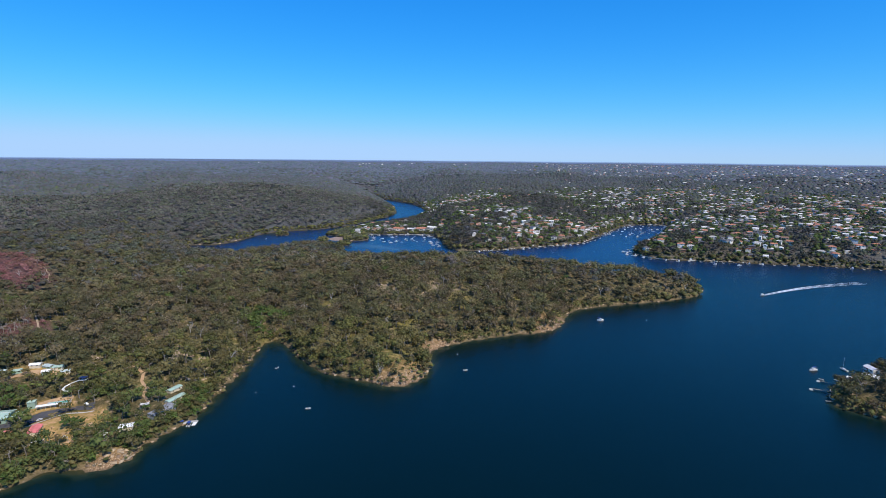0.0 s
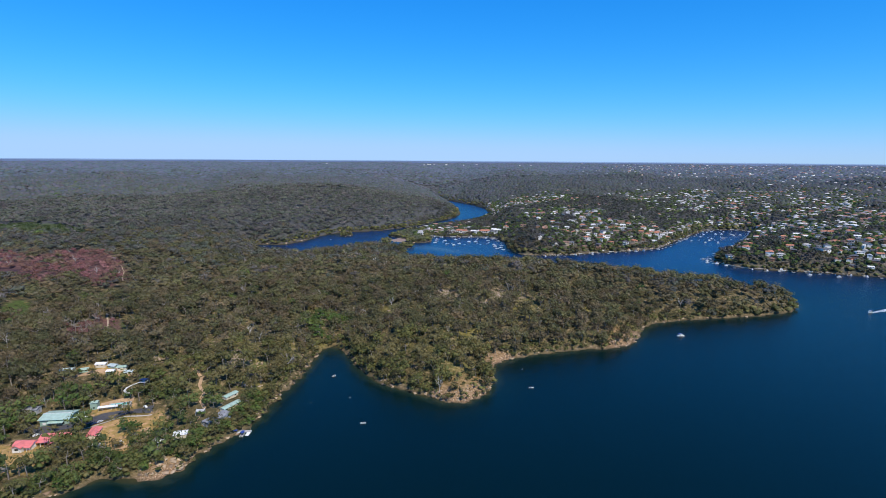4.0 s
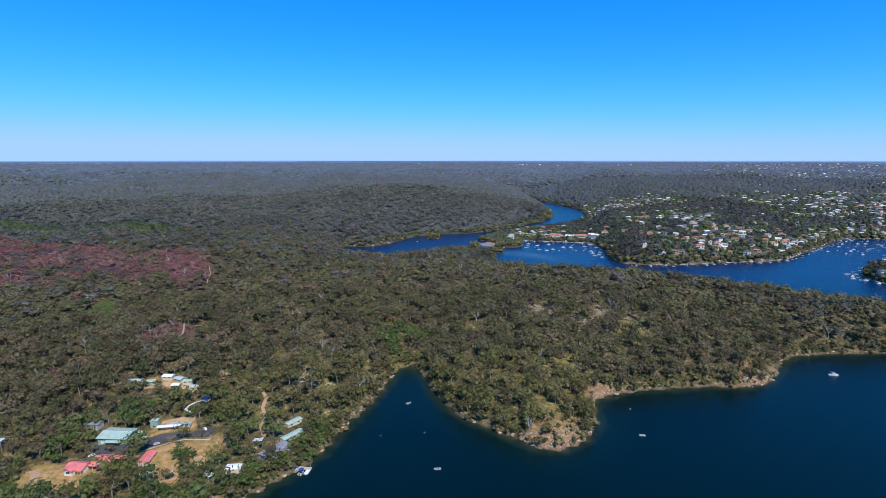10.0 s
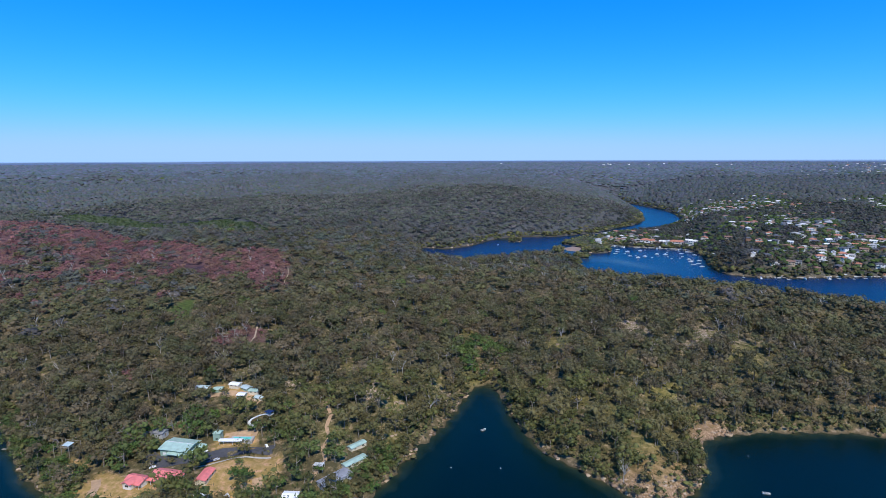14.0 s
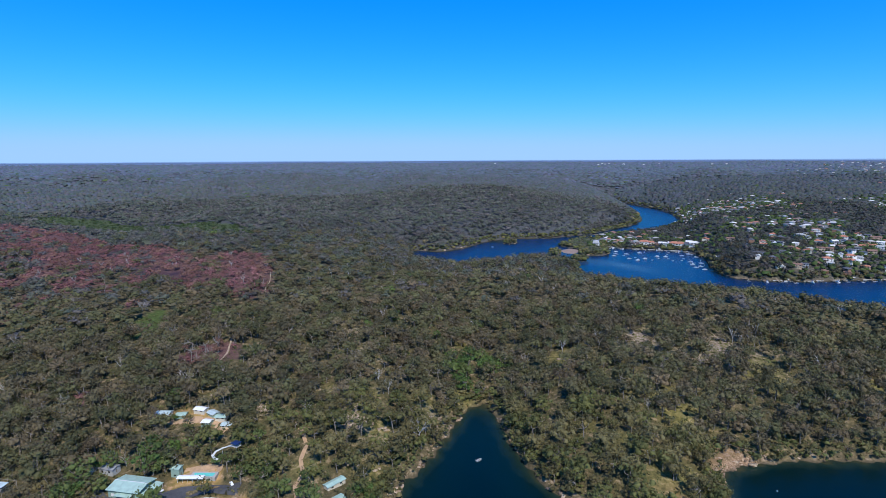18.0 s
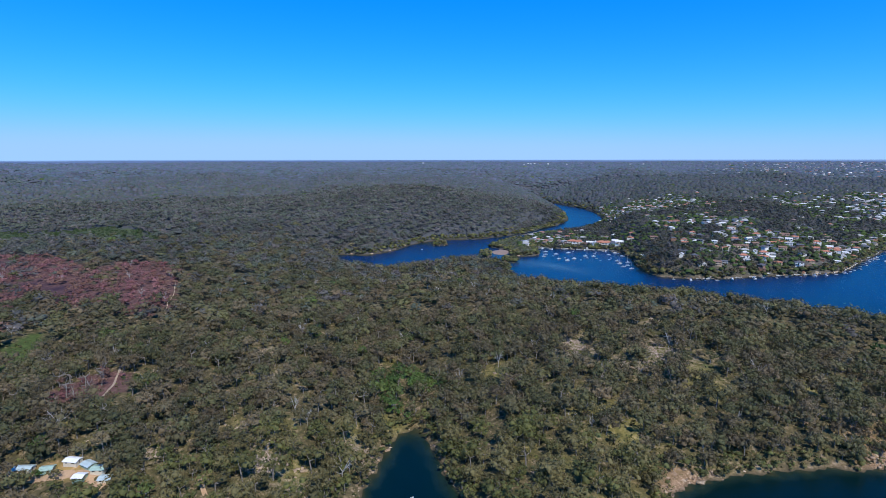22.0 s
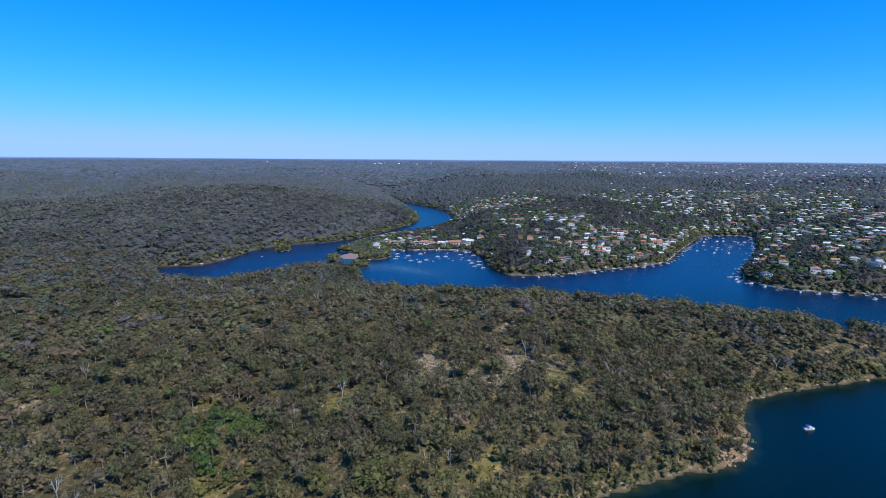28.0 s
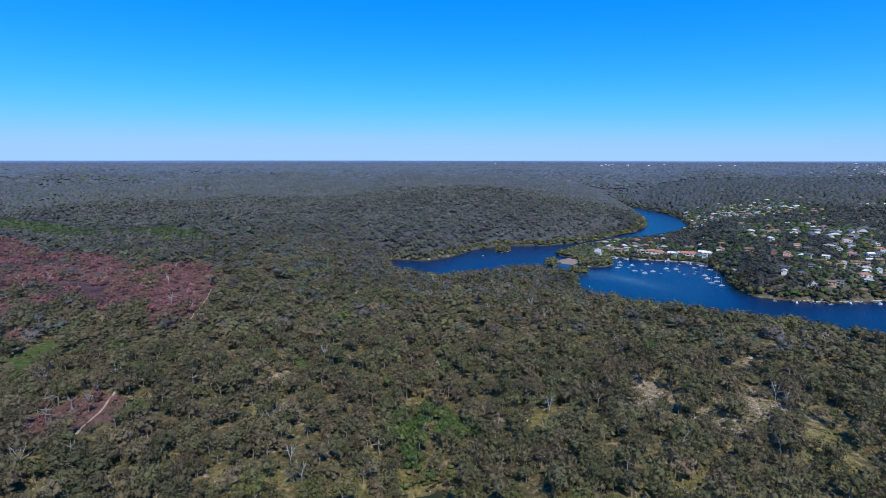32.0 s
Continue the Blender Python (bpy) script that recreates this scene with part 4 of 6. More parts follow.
def overhang():
    """Leafy green trees leaning over the water below the camp."""
    x, y = scatter(135, 60, 560, 7.5, -90.0, 20.0)
    r = np.random.RandomState(36)
    u, v = x / U, y / U
    ok = (inland(x, y) > 0.4) & (inland(x, y) < 17) & (u > -300) & (u < -112) & (v < 262) & (bare_rock(x, y) < 0.5) & (boxed(x, y, BUILT, 1.5) < 0.5) & (np.hypot(u + 121, v - 235) > 4)
    x, y = x[ok], y[ok]
    s = r.uniform(0.6, 1.25, len(x))
    wood("shore_trees", M_GREEN, [t for t, _ in FINE], x, y, 11.5 * s, 9.0 * s, r.uniform(0.15, 0.75, len(x)), 37, "leafy green trees overhanging the water below the camp")


overhang()
scrub(132, 735, 1575, 7.0, 14, 10.0, 6.5, FAR, "olive scrub along the waterline")
scrub(133, 1575, 2975, 11.0, 28, 15.0, 6.0, FAR, "grey-green mangroves along the far river bank")


def gardens():
    """Small dark trees between the houses of the suburb."""
    x, y = scatter(161, 1000, 2700, 12.0, -12, 46)
    ok = ((town(x, y) > 0.12) | ((inland(x, y) < 35) & (y > 700 * U) & (x > 40 * U))) & (sample(HOUSE_RASTER, x, y) < 0.75) & (inland(x, y) > 3)
    x, y = x[ok], y[ok]
    r = np.random.RandomState(17)
    s = r.uniform(0.5, 1.25, len(x))
    wood("garden_trees", M_GREEN, [far_crown(k + 80, 4) for k in range(6)], x, y, 11.0 * s, 8.5 * s, r.uniform(0, 0.45, len(x)), 18, "dark green garden trees between suburban houses")


gardens()


def bush(seed):
    """A low bush of loose sprays."""
    r = np.random.RandomState(seed)
    return leaves(r, 10, np.array([[0.15, 0, 0.35], [-0.15, 0.1, 0.3], [0, -0.15, 0.4]]), np.array([0.3, 0.3, 0.3]), 0.3)


def undergrowth():
    """Low bushes and tussocks between the trees."""
    x, y = scatter(151, 105, 700, 5.4, -72.0, 62.0)
    ok = (inland(x, y) > 1.5) & (boxed(x, y, BUILT, 0.5) < 0.3) & (boxed(x, y, ROADS, 0.5) < 0.3) & (boxed(x, y, LAWNS, 0.5) < 0.3)
    ok &= waves(x, y, 17, 91) > -0.45
    x, y = x[ok], y[ok]
    r = np.random.RandomState(9)
    s = r.uniform(0.45, 1.7, len(x))
    wood("undergrowth", M_SCRUB, [bush(k) for k in range(6)], x, y, 3.6 * s, 2.4 * s, r.uniform(0, 1, len(x)), 12, "low olive bushes and dry grass tussocks between the trees", "shrubs")


undergrowth()


def sand_flat(x, y, a, b, turn, label):
    """A low bank of sand just above the water."""
    bm = bmesh.new()
    rim = []
    for ring, z in ((1.0, -0.4), (0.8, 0.12), (0.35, 0.3)):
        rim.append([bm.verts.new((a * ring * math.cos(k) * (1 + 0.16 * math.sin(3 * k + x) + 0.13 * math.sin(5 * k + y)), b * ring * math.sin(k) * (1 + 0.13 * math.sin(2 * k + y) + 0.15 * math.sin(7 * k)), z)) for k in np.arange(28) * math.tau / 28])
    for lo, hi in zip(rim, rim[1:]):
        for k in range(28):
            bm.faces.new((lo[k], lo[(k + 1) % 28], hi[(k + 1) % 28], hi[k]))
    bm.faces.new(rim[-1])
    ob = part("sand_bank", bm, M_SAND)
    ob.matrix_basis = pose(x * U, y * U, 0, 0, 0, turn)
    tagged(ob, label, "sand bank", kind="structure")


M_SAND = mottled("damp_sand", (0.20, 0.135, 0.105), (0.36, 0.26, 0.20), 0.15, 0.9)
sand_flat(-163, 821, 42, 22, -78, "pinkish damp sand bank beside the mangrove islet")
sand_flat(-146, 1018, 68, 5, 64, "narrow pale sand spit along the river bank")
sand_flat(-66, 1098, 16, 5, 20, "small tan sand spit at the river bend")


# ---- mesh helpers for buildings and boats ----
def box(bm, x0, x1, y0, y1, z0, z1):
    v = [bm.verts.new(c) for c in ((x0, y0, z0), (x1, y0, z0), (x1, y1, z0), (x0, y1, z0), (x0, y0, z1), (x1, y0, z1), (x1, y1, z1), (x0, y1, z1))]
    for f in ((3, 2, 1, 0), (4, 5, 6, 7), (0, 1, 5, 4), (1, 2, 6, 5), (2, 3, 7, 6), (3, 0, 4, 7)):
        bm.faces.new([v[i] for i in f])
    return bm


def boxed_mesh(*boxes):
    bm = bmesh.new()
    for b in boxes:
        box(bm, *b)
    return bm


def solid(bm, top, drop):
    """A closed plate: the faces of top (lists of corners), with an underside drop lower."""
    for loop in top:
        up = [bm.verts.new(c) for c in loop]
        dn = [bm.verts.new((c[0], c[1], c[2] - drop)) for c in loop]
        bm.faces.new(up)
        bm.faces.new(dn[::-1])
        for i in range(len(loop)):
            j = (i + 1) % len(loop)
            bm.faces.new((up[j], up[i], dn[i], dn[j]))
    return bm


def hip_roof(w, d, z, rise, over=0.6, ridge=None, drop=0.18):
    """A hipped roof over a plan w by d with its ridge along x; ridge = w + over * 2 makes a gable."""
    a, b = w / 2 + over, d / 2 + over
    r = (max(w - d, 1.0) / 2) if ridge is None else ridge / 2
    t = z + rise
    return solid(bmesh.new(), [[(-a, -b, z), (a, -b, z), (r, 0, t), (-r, 0, t)], [(a, b, z), (-a, b, z), (-r, 0, t), (r, 0, t)],
                               [(a, -b, z), (a, b, z), (r, 0, t)], [(-a, b, z), (-a, -b, z), (-r, 0, t)]], drop)


def gable_roof(w, d, z, rise, over=0.6, drop=0.15):
    a, b, t = w / 2 + over, d / 2 + over, z + rise
    return solid(bmesh.new(), [[(-a, -b, z), (a, -b, z), (a, 0, t), (-a, 0, t)], [(a, b, z), (-a, b, z), (-a, 0, t), (a, 0, t)]], drop)


def gable_body(w, d, z0, z, rise):
    """Walls with the two gable ends, ridge along x."""
    bm = bmesh.new()
    a, b, t = w / 2, d / 2, z + rise
    lo = [bm.verts.new(c) for c in ((-a, -b, z0), (a, -b, z0), (a, b, z0), (-a, b, z0))]
    hi = [bm.verts.new(c) for c in ((-a, -b, z), (a, -b, z), (a, b, z), (-a, b, z))]
    tl, tr = bm.verts.new((-a, 0, t - 0.1)), bm.verts.new((a, 0, t - 0.1))
    bm.faces.new(lo[::-1])
    bm.faces.new((lo[0], lo[1], hi[1], hi[0]))
    bm.faces.new((lo[2], lo[3], hi[3], hi[2]))
    bm.faces.new((lo[1], lo[2], hi[2], tr, hi[1]))
    bm.faces.new((lo[3], lo[0], hi[0], tl, hi[3]))
    bm.faces.new((hi[0], hi[1], tr, tl))
    bm.faces.new((hi[2], hi[3], tl, tr))
    return bm


def window_on(parent, x, y, z, w, h, side):
    """A glazed window with its frame, standing 4 cm proud of a wall; side: the way that it faces, in quarter turns from -y."""
    t = 0.04
    win = part("window", boxed_mesh((-w / 2, -0.05, -t, 0.06, 0, h), (0.05, w / 2, -t, 0.06, 0, h)), M_GLASS, parent)
    win.matrix_basis = pose(x, y, z, 0, 0, 90 * side)
    return win


def plain(name, c, rough=0.6, var=0.12, scale=0.6, spec=0.3, relief=0.0, per_object=0.0):
    return mottled(name, tuple(a * (1 - var) for a in c), tuple(min(a * (1 + var), 0.95) for a in c), scale, rough, spec, 0.0, relief, per_object)


def ribbed(name, c, pitch, rough=0.5):
    """Sheet metal or tiles: fine ribs across the slope, with weathering."""
    m, n, l, p = material(name, rough, 0, 0.4)
    v = coords(n)
    a, b = noise_tex(n, l, v, 0.35, 4), noise_tex(n, l, v, 3.0, 3)
    f = math_node(n, l, "ADD", math_node(n, l, "MULTIPLY", a, 0.7), math_node(n, l, "MULTIPLY", b, 0.3))
    l.new(ramp(n, l, f, ((0.3, tuple(k * 0.72 for k in c)), (0.55, c), (0.8, tuple(min(k * 1.18, 0.9) for k in c)))), p.inputs["Base Color"])
    w = n.new("ShaderNodeTexWave")
    w.inputs["Scale"].default_value = 1 / pitch
    l.new(v, w.inputs["Vector"])
    bump(n, l, p, w.outputs["Fac"], 0.5, 0.05)
    return m


M_GLASS, _n, _l, _p = material("window_glass", 0.06, 0.0, 0.6)
_p.inputs["Base Color"].default_value = (0.015, 0.022, 0.028, 1)
M_TRIM = plain("white_trim", (0.74, 0.73, 0.70), 0.5)
M_TIMBER = plain("weathered_timber", (0.26, 0.22, 0.17), 0.85, 0.3, 2.0)
M_CONCRETE = plain("concrete", (0.42, 0.40, 0.36), 0.85, 0.18, 0.8, relief=0.01)
M_SEAWALL = plain("pale_sea_wall", (0.60, 0.57, 0.51), 0.85, 0.2, 0.3, per_object=0.2)
M_ASPHALT = plain("asphalt", (0.075, 0.074, 0.078), 0.9, 0.25, 0.5)
M_DIRT = plain("orange_dirt", (0.44, 0.29, 0.17), 0.95, 0.25, 0.4, relief=0.03)
M_TRAIL = plain("pale_sandy_trail", (0.36, 0.27, 0.185), 0.95, 0.45, 0.12)
M_STEEL = plain("galvanised_steel", (0.5, 0.5, 0.5), 0.45, 0.1)
M_WHITE = plain("white_gelcoat", (0.82, 0.82, 0.80), 0.3, 0.05, 0.5)
M_BLUE = plain("blue_canvas", (0.03, 0.07, 0.26), 0.7)
M_NAVY = plain("dark_blue_paint", (0.015, 0.03, 0.09), 0.35)
M_RED = plain("red_paint", (0.5, 0.05, 0.03), 0.5)
M_RUBBER = plain("black_rubber", (0.02, 0.02, 0.02), 0.8)
M_FOAM = plain("sea_foam", (0.60, 0.65, 0.70), 0.8, 0.35, 0.8)

WALLS = [plain("cream_render", (0.76, 0.70, 0.58), 0.8, per_object=0.12), plain("white_render", (0.80, 0.77, 0.72), 0.8, per_object=0.08),
         plain("brown_brick", (0.27, 0.16, 0.11), 0.9, 0.25, 1.5), plain("grey_boards", (0.42, 0.43, 0.43), 0.8), plain("sand_brick", (0.52, 0.39, 0.27), 0.9, 0.2, 1.5)]
ROOFS = [ribbed("terracotta_tiles", (0.48, 0.20, 0.12), 0.4, 0.8), ribbed("charcoal_tiles", (0.11, 0.11, 0.12), 0.4, 0.7), ribbed("pale_metal", (0.46, 0.43, 0.39), 0.6, 0.4),
         ribbed("brown_tiles", (0.24, 0.14, 0.10), 0.4, 0.8), ribbed("white_metal", (0.78, 0.75, 0.71), 0.6, 0.4)]
WALL_WORDS = ["cream rendered", "white rendered", "brown brick", "grey weatherboard", "sand-coloured brick"]
ROOF_WORDS = ["terracotta tiled", "charcoal tiled", "pale grey metal", "brown tiled", "white metal"]


def house(seed, wall, roof, storeys, w, d, wing):
    """A detached suburban house, its front to -y: body, roof, windows, door, and a balcony over the slope."""
    name = "house"
    t = thing(name, Matrix(), f"{('two-storey' if storeys > 1 else 'single-storey')} {WALL_WORDS[wall]} house with {ROOF_WORDS[roof]} roof", "house")
    top = 2.9 * storeys
    part("wall", boxed_mesh((-w / 2, w / 2, -d / 2, d / 2, -3.0, top)), WALLS[wall], t)
    rise = 1.1 + 0.14 * d
    part("roof", hip_roof(w, d, top, rise) if seed % 3 else gable_roof(w, d, top, rise), ROOFS[roof], t)
    if wing:
        a, b = w * 0.28, 3.4
        part("wing", boxed_mesh((w / 2 - 2 * a, w / 2 - 0.02, -d / 2 - b, -d / 2 - 0.01, -3.0, top - 0.3)), WALLS[wall], t)
        bm = gable_roof(b + 1.2, 2 * a, top - 0.3, 1.4, 0.4)
        bmesh.ops.transform(bm, matrix=pose(w / 2 - a, -d / 2 - b / 2 + 0.4, 0, 0, 0, 90), verts=bm.verts)
        part("wing_roof", bm, ROOFS[roof], t)
    r = random.Random(seed)
    spots = [-w * 0.36, -w * 0.1] + ([w * 0.3] if not wing else [])
    for k in range(storeys):
        for x in spots:
            window_on(t, x, -d / 2, 2.9 * k + 0.9, r.choice((1.6, 2.2, 2.8)), r.choice((1.3, 1.7)), 0)
    window_on(t, w / 2, 0.0, top - 2.0, 1.8, 1.2, 1)
    if wing:
        window_on(t, w / 2 - w * 0.28, -d / 2 - 3.4, top - 2.3, 2.6, 1.4, 0)
    door = part("door", boxed_mesh((-0.5, 0.5, -0.06, 0.04, 0, 2.05)), M_TIMBER, t)
    door.matrix_basis = pose(w * 0.12 if not wing else -w * 0.23, -d / 2, 0.02)
    if storeys > 1:
        e = w * 0.6 if not wing else w * 0.42
        bal = part("balcony", boxed_mesh((-w / 2, -w / 2 + e, -d / 2 - 2.0, -d / 2 - 0.01, 2.72, 2.88)), M_TIMBER, t)
        rail = [(-w / 2, -w / 2 + e, -d / 2 - 2.0, -d / 2 - 1.94, 3.8, 3.86)]
        rail += [(-w / 2 + i * e / 6 - 0.04, -w / 2 + i * e / 6 + 0.04, -d / 2 - 2.0, -d / 2 - 1.93, 2.88, 3.8) for i in range(7)]
        part("railing", boxed_mesh(*rail), M_TRIM, bal)
        for x in (-w / 2 + 0.1, -w / 2 + e - 0.1):
            part("post", boxed_mesh((x - 0.08, x + 0.08, -d / 2 - 1.95, -d / 2 - 1.8, -3.0, 2.72)), M_TIMBER, t)
    return t


# ---- the town: the houses nearest to the flight as things, the rest joined ----
_kinds = [(0, 0, 2, 13, 9, True), (1, 2, 2, 15, 9, False), (2, 3, 1, 14, 9, True), (3, 1, 2, 12, 8, False), (1, 1, 2, 14, 10, True), (4, 0, 1, 16, 9, True),
          (1, 4, 2, 13, 8, False), (0, 2, 1, 15, 10, False), (2, 1, 2, 12, 9, True), (4, 3, 2, 14, 9, False), (1, 0, 2, 15, 10, True), (0, 4, 1, 13, 9, True)]
house_kinds = [house(i, *k) for i, k in enumerate(_kinds)]
near_first = np.argsort(np.hypot(hx - 60 * U, hy - 250 * U))
hz = height(hx, hy)
_r = random.Random(12)
used = set()
for i in near_first[:270]:
    k = _r.randrange(len(house_kinds))
    turn = math.degrees(math.atan2(-(hx[i] - 70), hy[i] - 525)) * 0.5 + _r.choice((0, 0, 0, 90, -90, 25, -25)) + _r.uniform(-10, 10)
    m = pose(hx[i], hy[i], hz[i] + 0.5, 0, 0, turn) @ Matrix.Scale(_r.uniform(1.25, 1.45) if hx[i] < 0 and hy[i] > 870 * U else _r.uniform(0.84, 1.08), 4)
    if k not in used:
        used.add(k)
        house_kinds[k].matrix_basis = m
        tagged(house_kinds[k], group="houses of the waterside suburb")
    else:
        copy_thing(house_kinds[k], m)


def far_town(idx):
    """The rest of the suburb: small houses of walls and hipped roofs, each with dark window bays."""
    r = np.random.RandomState(21)
    w, d, s = r.uniform(5.2, 8.4, len(idx)), r.uniform(4.2, 5.8, len(idx)), r.choice([3.0, 5.6], len(idx))
    t = r.uniform(-0.6, 0.6, len(idx)) + r.choice([0, 1.57], len(idx))
    body = np.array([(a, b, c) for c in (0, 1) for a, b in ((-1, -1), (1, -1), (1, 1), (-1, 1))], float)
    bf = np.array([[0, 1, 5, 4], [1, 2, 6, 5], [2, 3, 7, 6], [3, 0, 4, 7]])
    cap = np.array([(-1.1, -1.1, 0), (1.1, -1.1, 0), (1.1, 1.1, 0), (-1.1, 1.1, 0), (-0.4, 0, 1), (0.4, 0, 1)], float)
    cf3 = np.array([[0, 1, 5], [0, 5, 4], [2, 3, 4], [2, 4, 5], [1, 2, 5], [3, 0, 4]])
    bay = np.array([(a, -1.02, c) for c in (0.25, 0.8) for a in (-0.7, 0.7)], float)
    out = {"walls": ([], []), "roofs": ([], []), "bays": ([], [])}
    tones = {"walls": [], "roofs": [], "bays": []}
    for n, i in enumerate(idx):
        c, q = math.cos(t[n]), math.sin(t[n])
        for key, tv, tf, z0, zs in (("walls", body, bf, -2.0, s[n] + 2), ("roofs", cap, cf3, s[n], 2.2), ("bays", bay, np.array([[0, 1, 3, 2]]), 0, s[n])):
            x, y = tv[:, 0] * w[n], tv[:, 1] * d[n]
            v = np.stack([x * c - y * q + hx[i], x * q + y * c + hy[i], tv[:, 2] * zs + z0 + hz[i] + 0.4], 1)
            out[key][1].append(tf + len(out[key][0]) * len(tv))
            out[key][0].append(v)
            tones[key].append(np.full(len(tv), r.uniform()))
    for key, name, mat, lab in (("walls", "distant_walls", toned("distant_wall_paint", ((0.0, (0.30, 0.19, 0.13)), (0.3, (0.70, 0.62, 0.51)), (0.6, (0.82, 0.79, 0.74)))),
                                 "pale rendered and brick walls of distant suburban houses"),
                                ("roofs", "distant_roofs", toned("distant_roof_tiles", ((0.0, (0.11, 0.11, 0.12)), (0.28, (0.42, 0.15, 0.08)), (0.48, (0.25, 0.15, 0.11)), (0.6, (0.46, 0.43, 0.40)), (0.8, (0.80, 0.77, 0.73))), True),
                                 "tiled and metal roofs of distant suburban houses"),
                                ("bays", "distant_windows", M_GLASS, "dark windows of distant suburban houses")):
        tagged(raw(name, np.concatenate(out[key][0]), np.concatenate(out[key][1]), mat, np.concatenate(tones[key])), lab, "houses", kind="stuff")


def toned(name, stops, steps=False):
    """Paint that goes by each piece's tone."""
    m, n, l, p = material(name, 0.7, 0, 0.3)
    c = ramp(n, l, attr(n, "tone"), stops)
    if steps:
        n["Color Ramp"].color_ramp.interpolation = "CONSTANT"
    c = mix(n, l, math_node(n, l, "MULTIPLY", noise_tex(n, l, coords(n), 0.4, 3), 0.4), c, (0.25, 0.23, 0.20))
    l.new(c, p.inputs["Base Color"])
    return m


far_town(near_first[270:])


# ---- boats and jetties ----
def hull_mesh(length, beam, depth, rows=7):
    """A pointed hull with a flat transom and sheer, bow to +x, waterline at 0."""
    bm = bmesh.new()
    rings = []
    for i in range(rows):
        s = i / (rows - 1)
        x = -length / 2 + s * length
        w = beam / 2 * (1 - max(0, (s - 0.45) / 0.55) ** 2.2) + 0.02
        top = depth * (0.75 + 0.35 * s * s)
        rings.append([bm.verts.new(c) for c in ((x, -w, top), (x, -w * 0.8, 0), (x, 0, -depth * 0.35 * (1 - s * 0.6)), (x, w * 0.8, 0), (x, w, top))])
    for a, b in zip(rings, rings[1:]):
        for j in range(4):
            bm.faces.new((a[j], a[j + 1], b[j + 1], b[j]))
    bm.faces.new(rings[0])
    bm.faces.new(rings[-1][::-1])
    bmesh.ops.recalc_face_normals(bm, faces=bm.faces)
    return bm


def deck_mesh(length, beam, z):
    bm = bmesh.new()
    pts = [(-0.49, -0.46), (0.0, -0.47), (0.25, -0.38), (0.42, -0.15), (0.47, 0), (0.42, 0.15), (0.25, 0.38), (0.0, 0.47), (-0.49, 0.46)]
    return solid(bm, [[(a * length, b * beam, z + max(0, a) * 0.35) for a, b in pts]], 0.06)


def rod(a, b, r, sides=6):
    bm = bmesh.new()
    v, f = stick(a, b, r, r, sides)
    vs = [bm.verts.new(c) for c in v]
    for t in f:
        bm.faces.new([vs[i] for i in t])
    bm.faces.new(vs[:sides][::-1])
    bm.faces.new(vs[sides:])
    return bm


def yacht(label):
    t = thing("sailing_yacht", Matrix(), label, "yacht")
    part("hull", hull_mesh(9.5, 3.0, 1.0), M_WHITE, t)
    part("deck", deck_mesh(9.3, 3.0, 0.82), M_CONCRETE, t)
    cab = part("cabin", boxed_mesh((-1.2, 2.2, -0.85, 0.85, 0.85, 1.4)), M_WHITE, t)
    part("cabin_window", boxed_mesh((-0.8, 1.8, -0.88, 0.88, 1.05, 1.25)), M_GLASS, cab)
    part("mast", rod((1.0, 0, 0.8), (1.0, 0, 12.5), 0.09), M_STEEL, t)
    part("boom", rod((1.0, 0, 1.9), (-3.2, 0, 1.8), 0.07), M_STEEL, t)
    part("sail_cover", rod((0.8, 0, 2.08), (-3.0, 0, 1.98), 0.17), M_BLUE, t)
    return t


def cruiser(label, long=9.0):
    t = thing("motor_cruiser", Matrix(), label, "motor boat")
    part("hull", hull_mesh(long, 3.2, 1.3), M_WHITE, t)
    part("deck", deck_mesh(long * 0.98, 3.2, 1.05), M_WHITE, t)
    cab = part("cabin", boxed_mesh((-long * 0.15, long * 0.2, -1.15, 1.15, 1.1, 2.35)), M_WHITE, t)
    part("cabin_window", boxed_mesh((-long * 0.12, long * 0.21, -1.18, 1.18, 1.65, 2.1)), M_GLASS, cab)
    part("flybridge", boxed_mesh((-long * 0.13, long * 0.1, -1.0, 1.0, 2.36, 2.8)), M_WHITE, t)
    part("canopy", boxed_mesh((-long * 0.36, long * 0.02, -1.1, 1.1, 3.55, 3.65)), M_BLUE, t)
    part("canopy_frame", boxed_mesh(*[(x - 0.04, x + 0.04, y - 0.04, y + 0.04, 1.05, 3.55) for x in (-long * 0.35, 0) for y in (-1.0, 1.0)]), M_STEEL, t)
    return t


def runabout(label):
    t = thing("runabout", Matrix(), label, "motor boat")
    part("hull", hull_mesh(4.8, 1.9, 0.7), M_WHITE, t)
    part("deck", deck_mesh(4.6, 1.9, 0.45), M_CONCRETE, t)
    part("windscreen", boxed_mesh((0.5, 0.58, -0.7, 0.7, 0.5, 1.0)), M_GLASS, t)
    part("outboard", boxed_mesh((-2.75, -2.4, -0.2, 0.2, -0.3, 0.95)), M_RUBBER, t)
    part("seat", boxed_mesh((-1.0, -0.5, -0.6, 0.6, 0.45, 0.75)), M_NAVY, t)
    return t


class Fleet:
    """Boats of one kind: the first is built, the others are its copies."""

    def __init__(self, make, label, group):
        self.make, self.label, self.group, self.base = make, label, group, None

    def at(self, x, y, turn, z=0.0):
        if self.base is None:
            self.base = tagged(self.make(self.label), group=self.group)
            self.base.matrix_basis = pose(x, y, z, 0, 0, turn)
            return self.base
        return copy_thing(self.base, pose(x, y, z, 0, 0, turn))


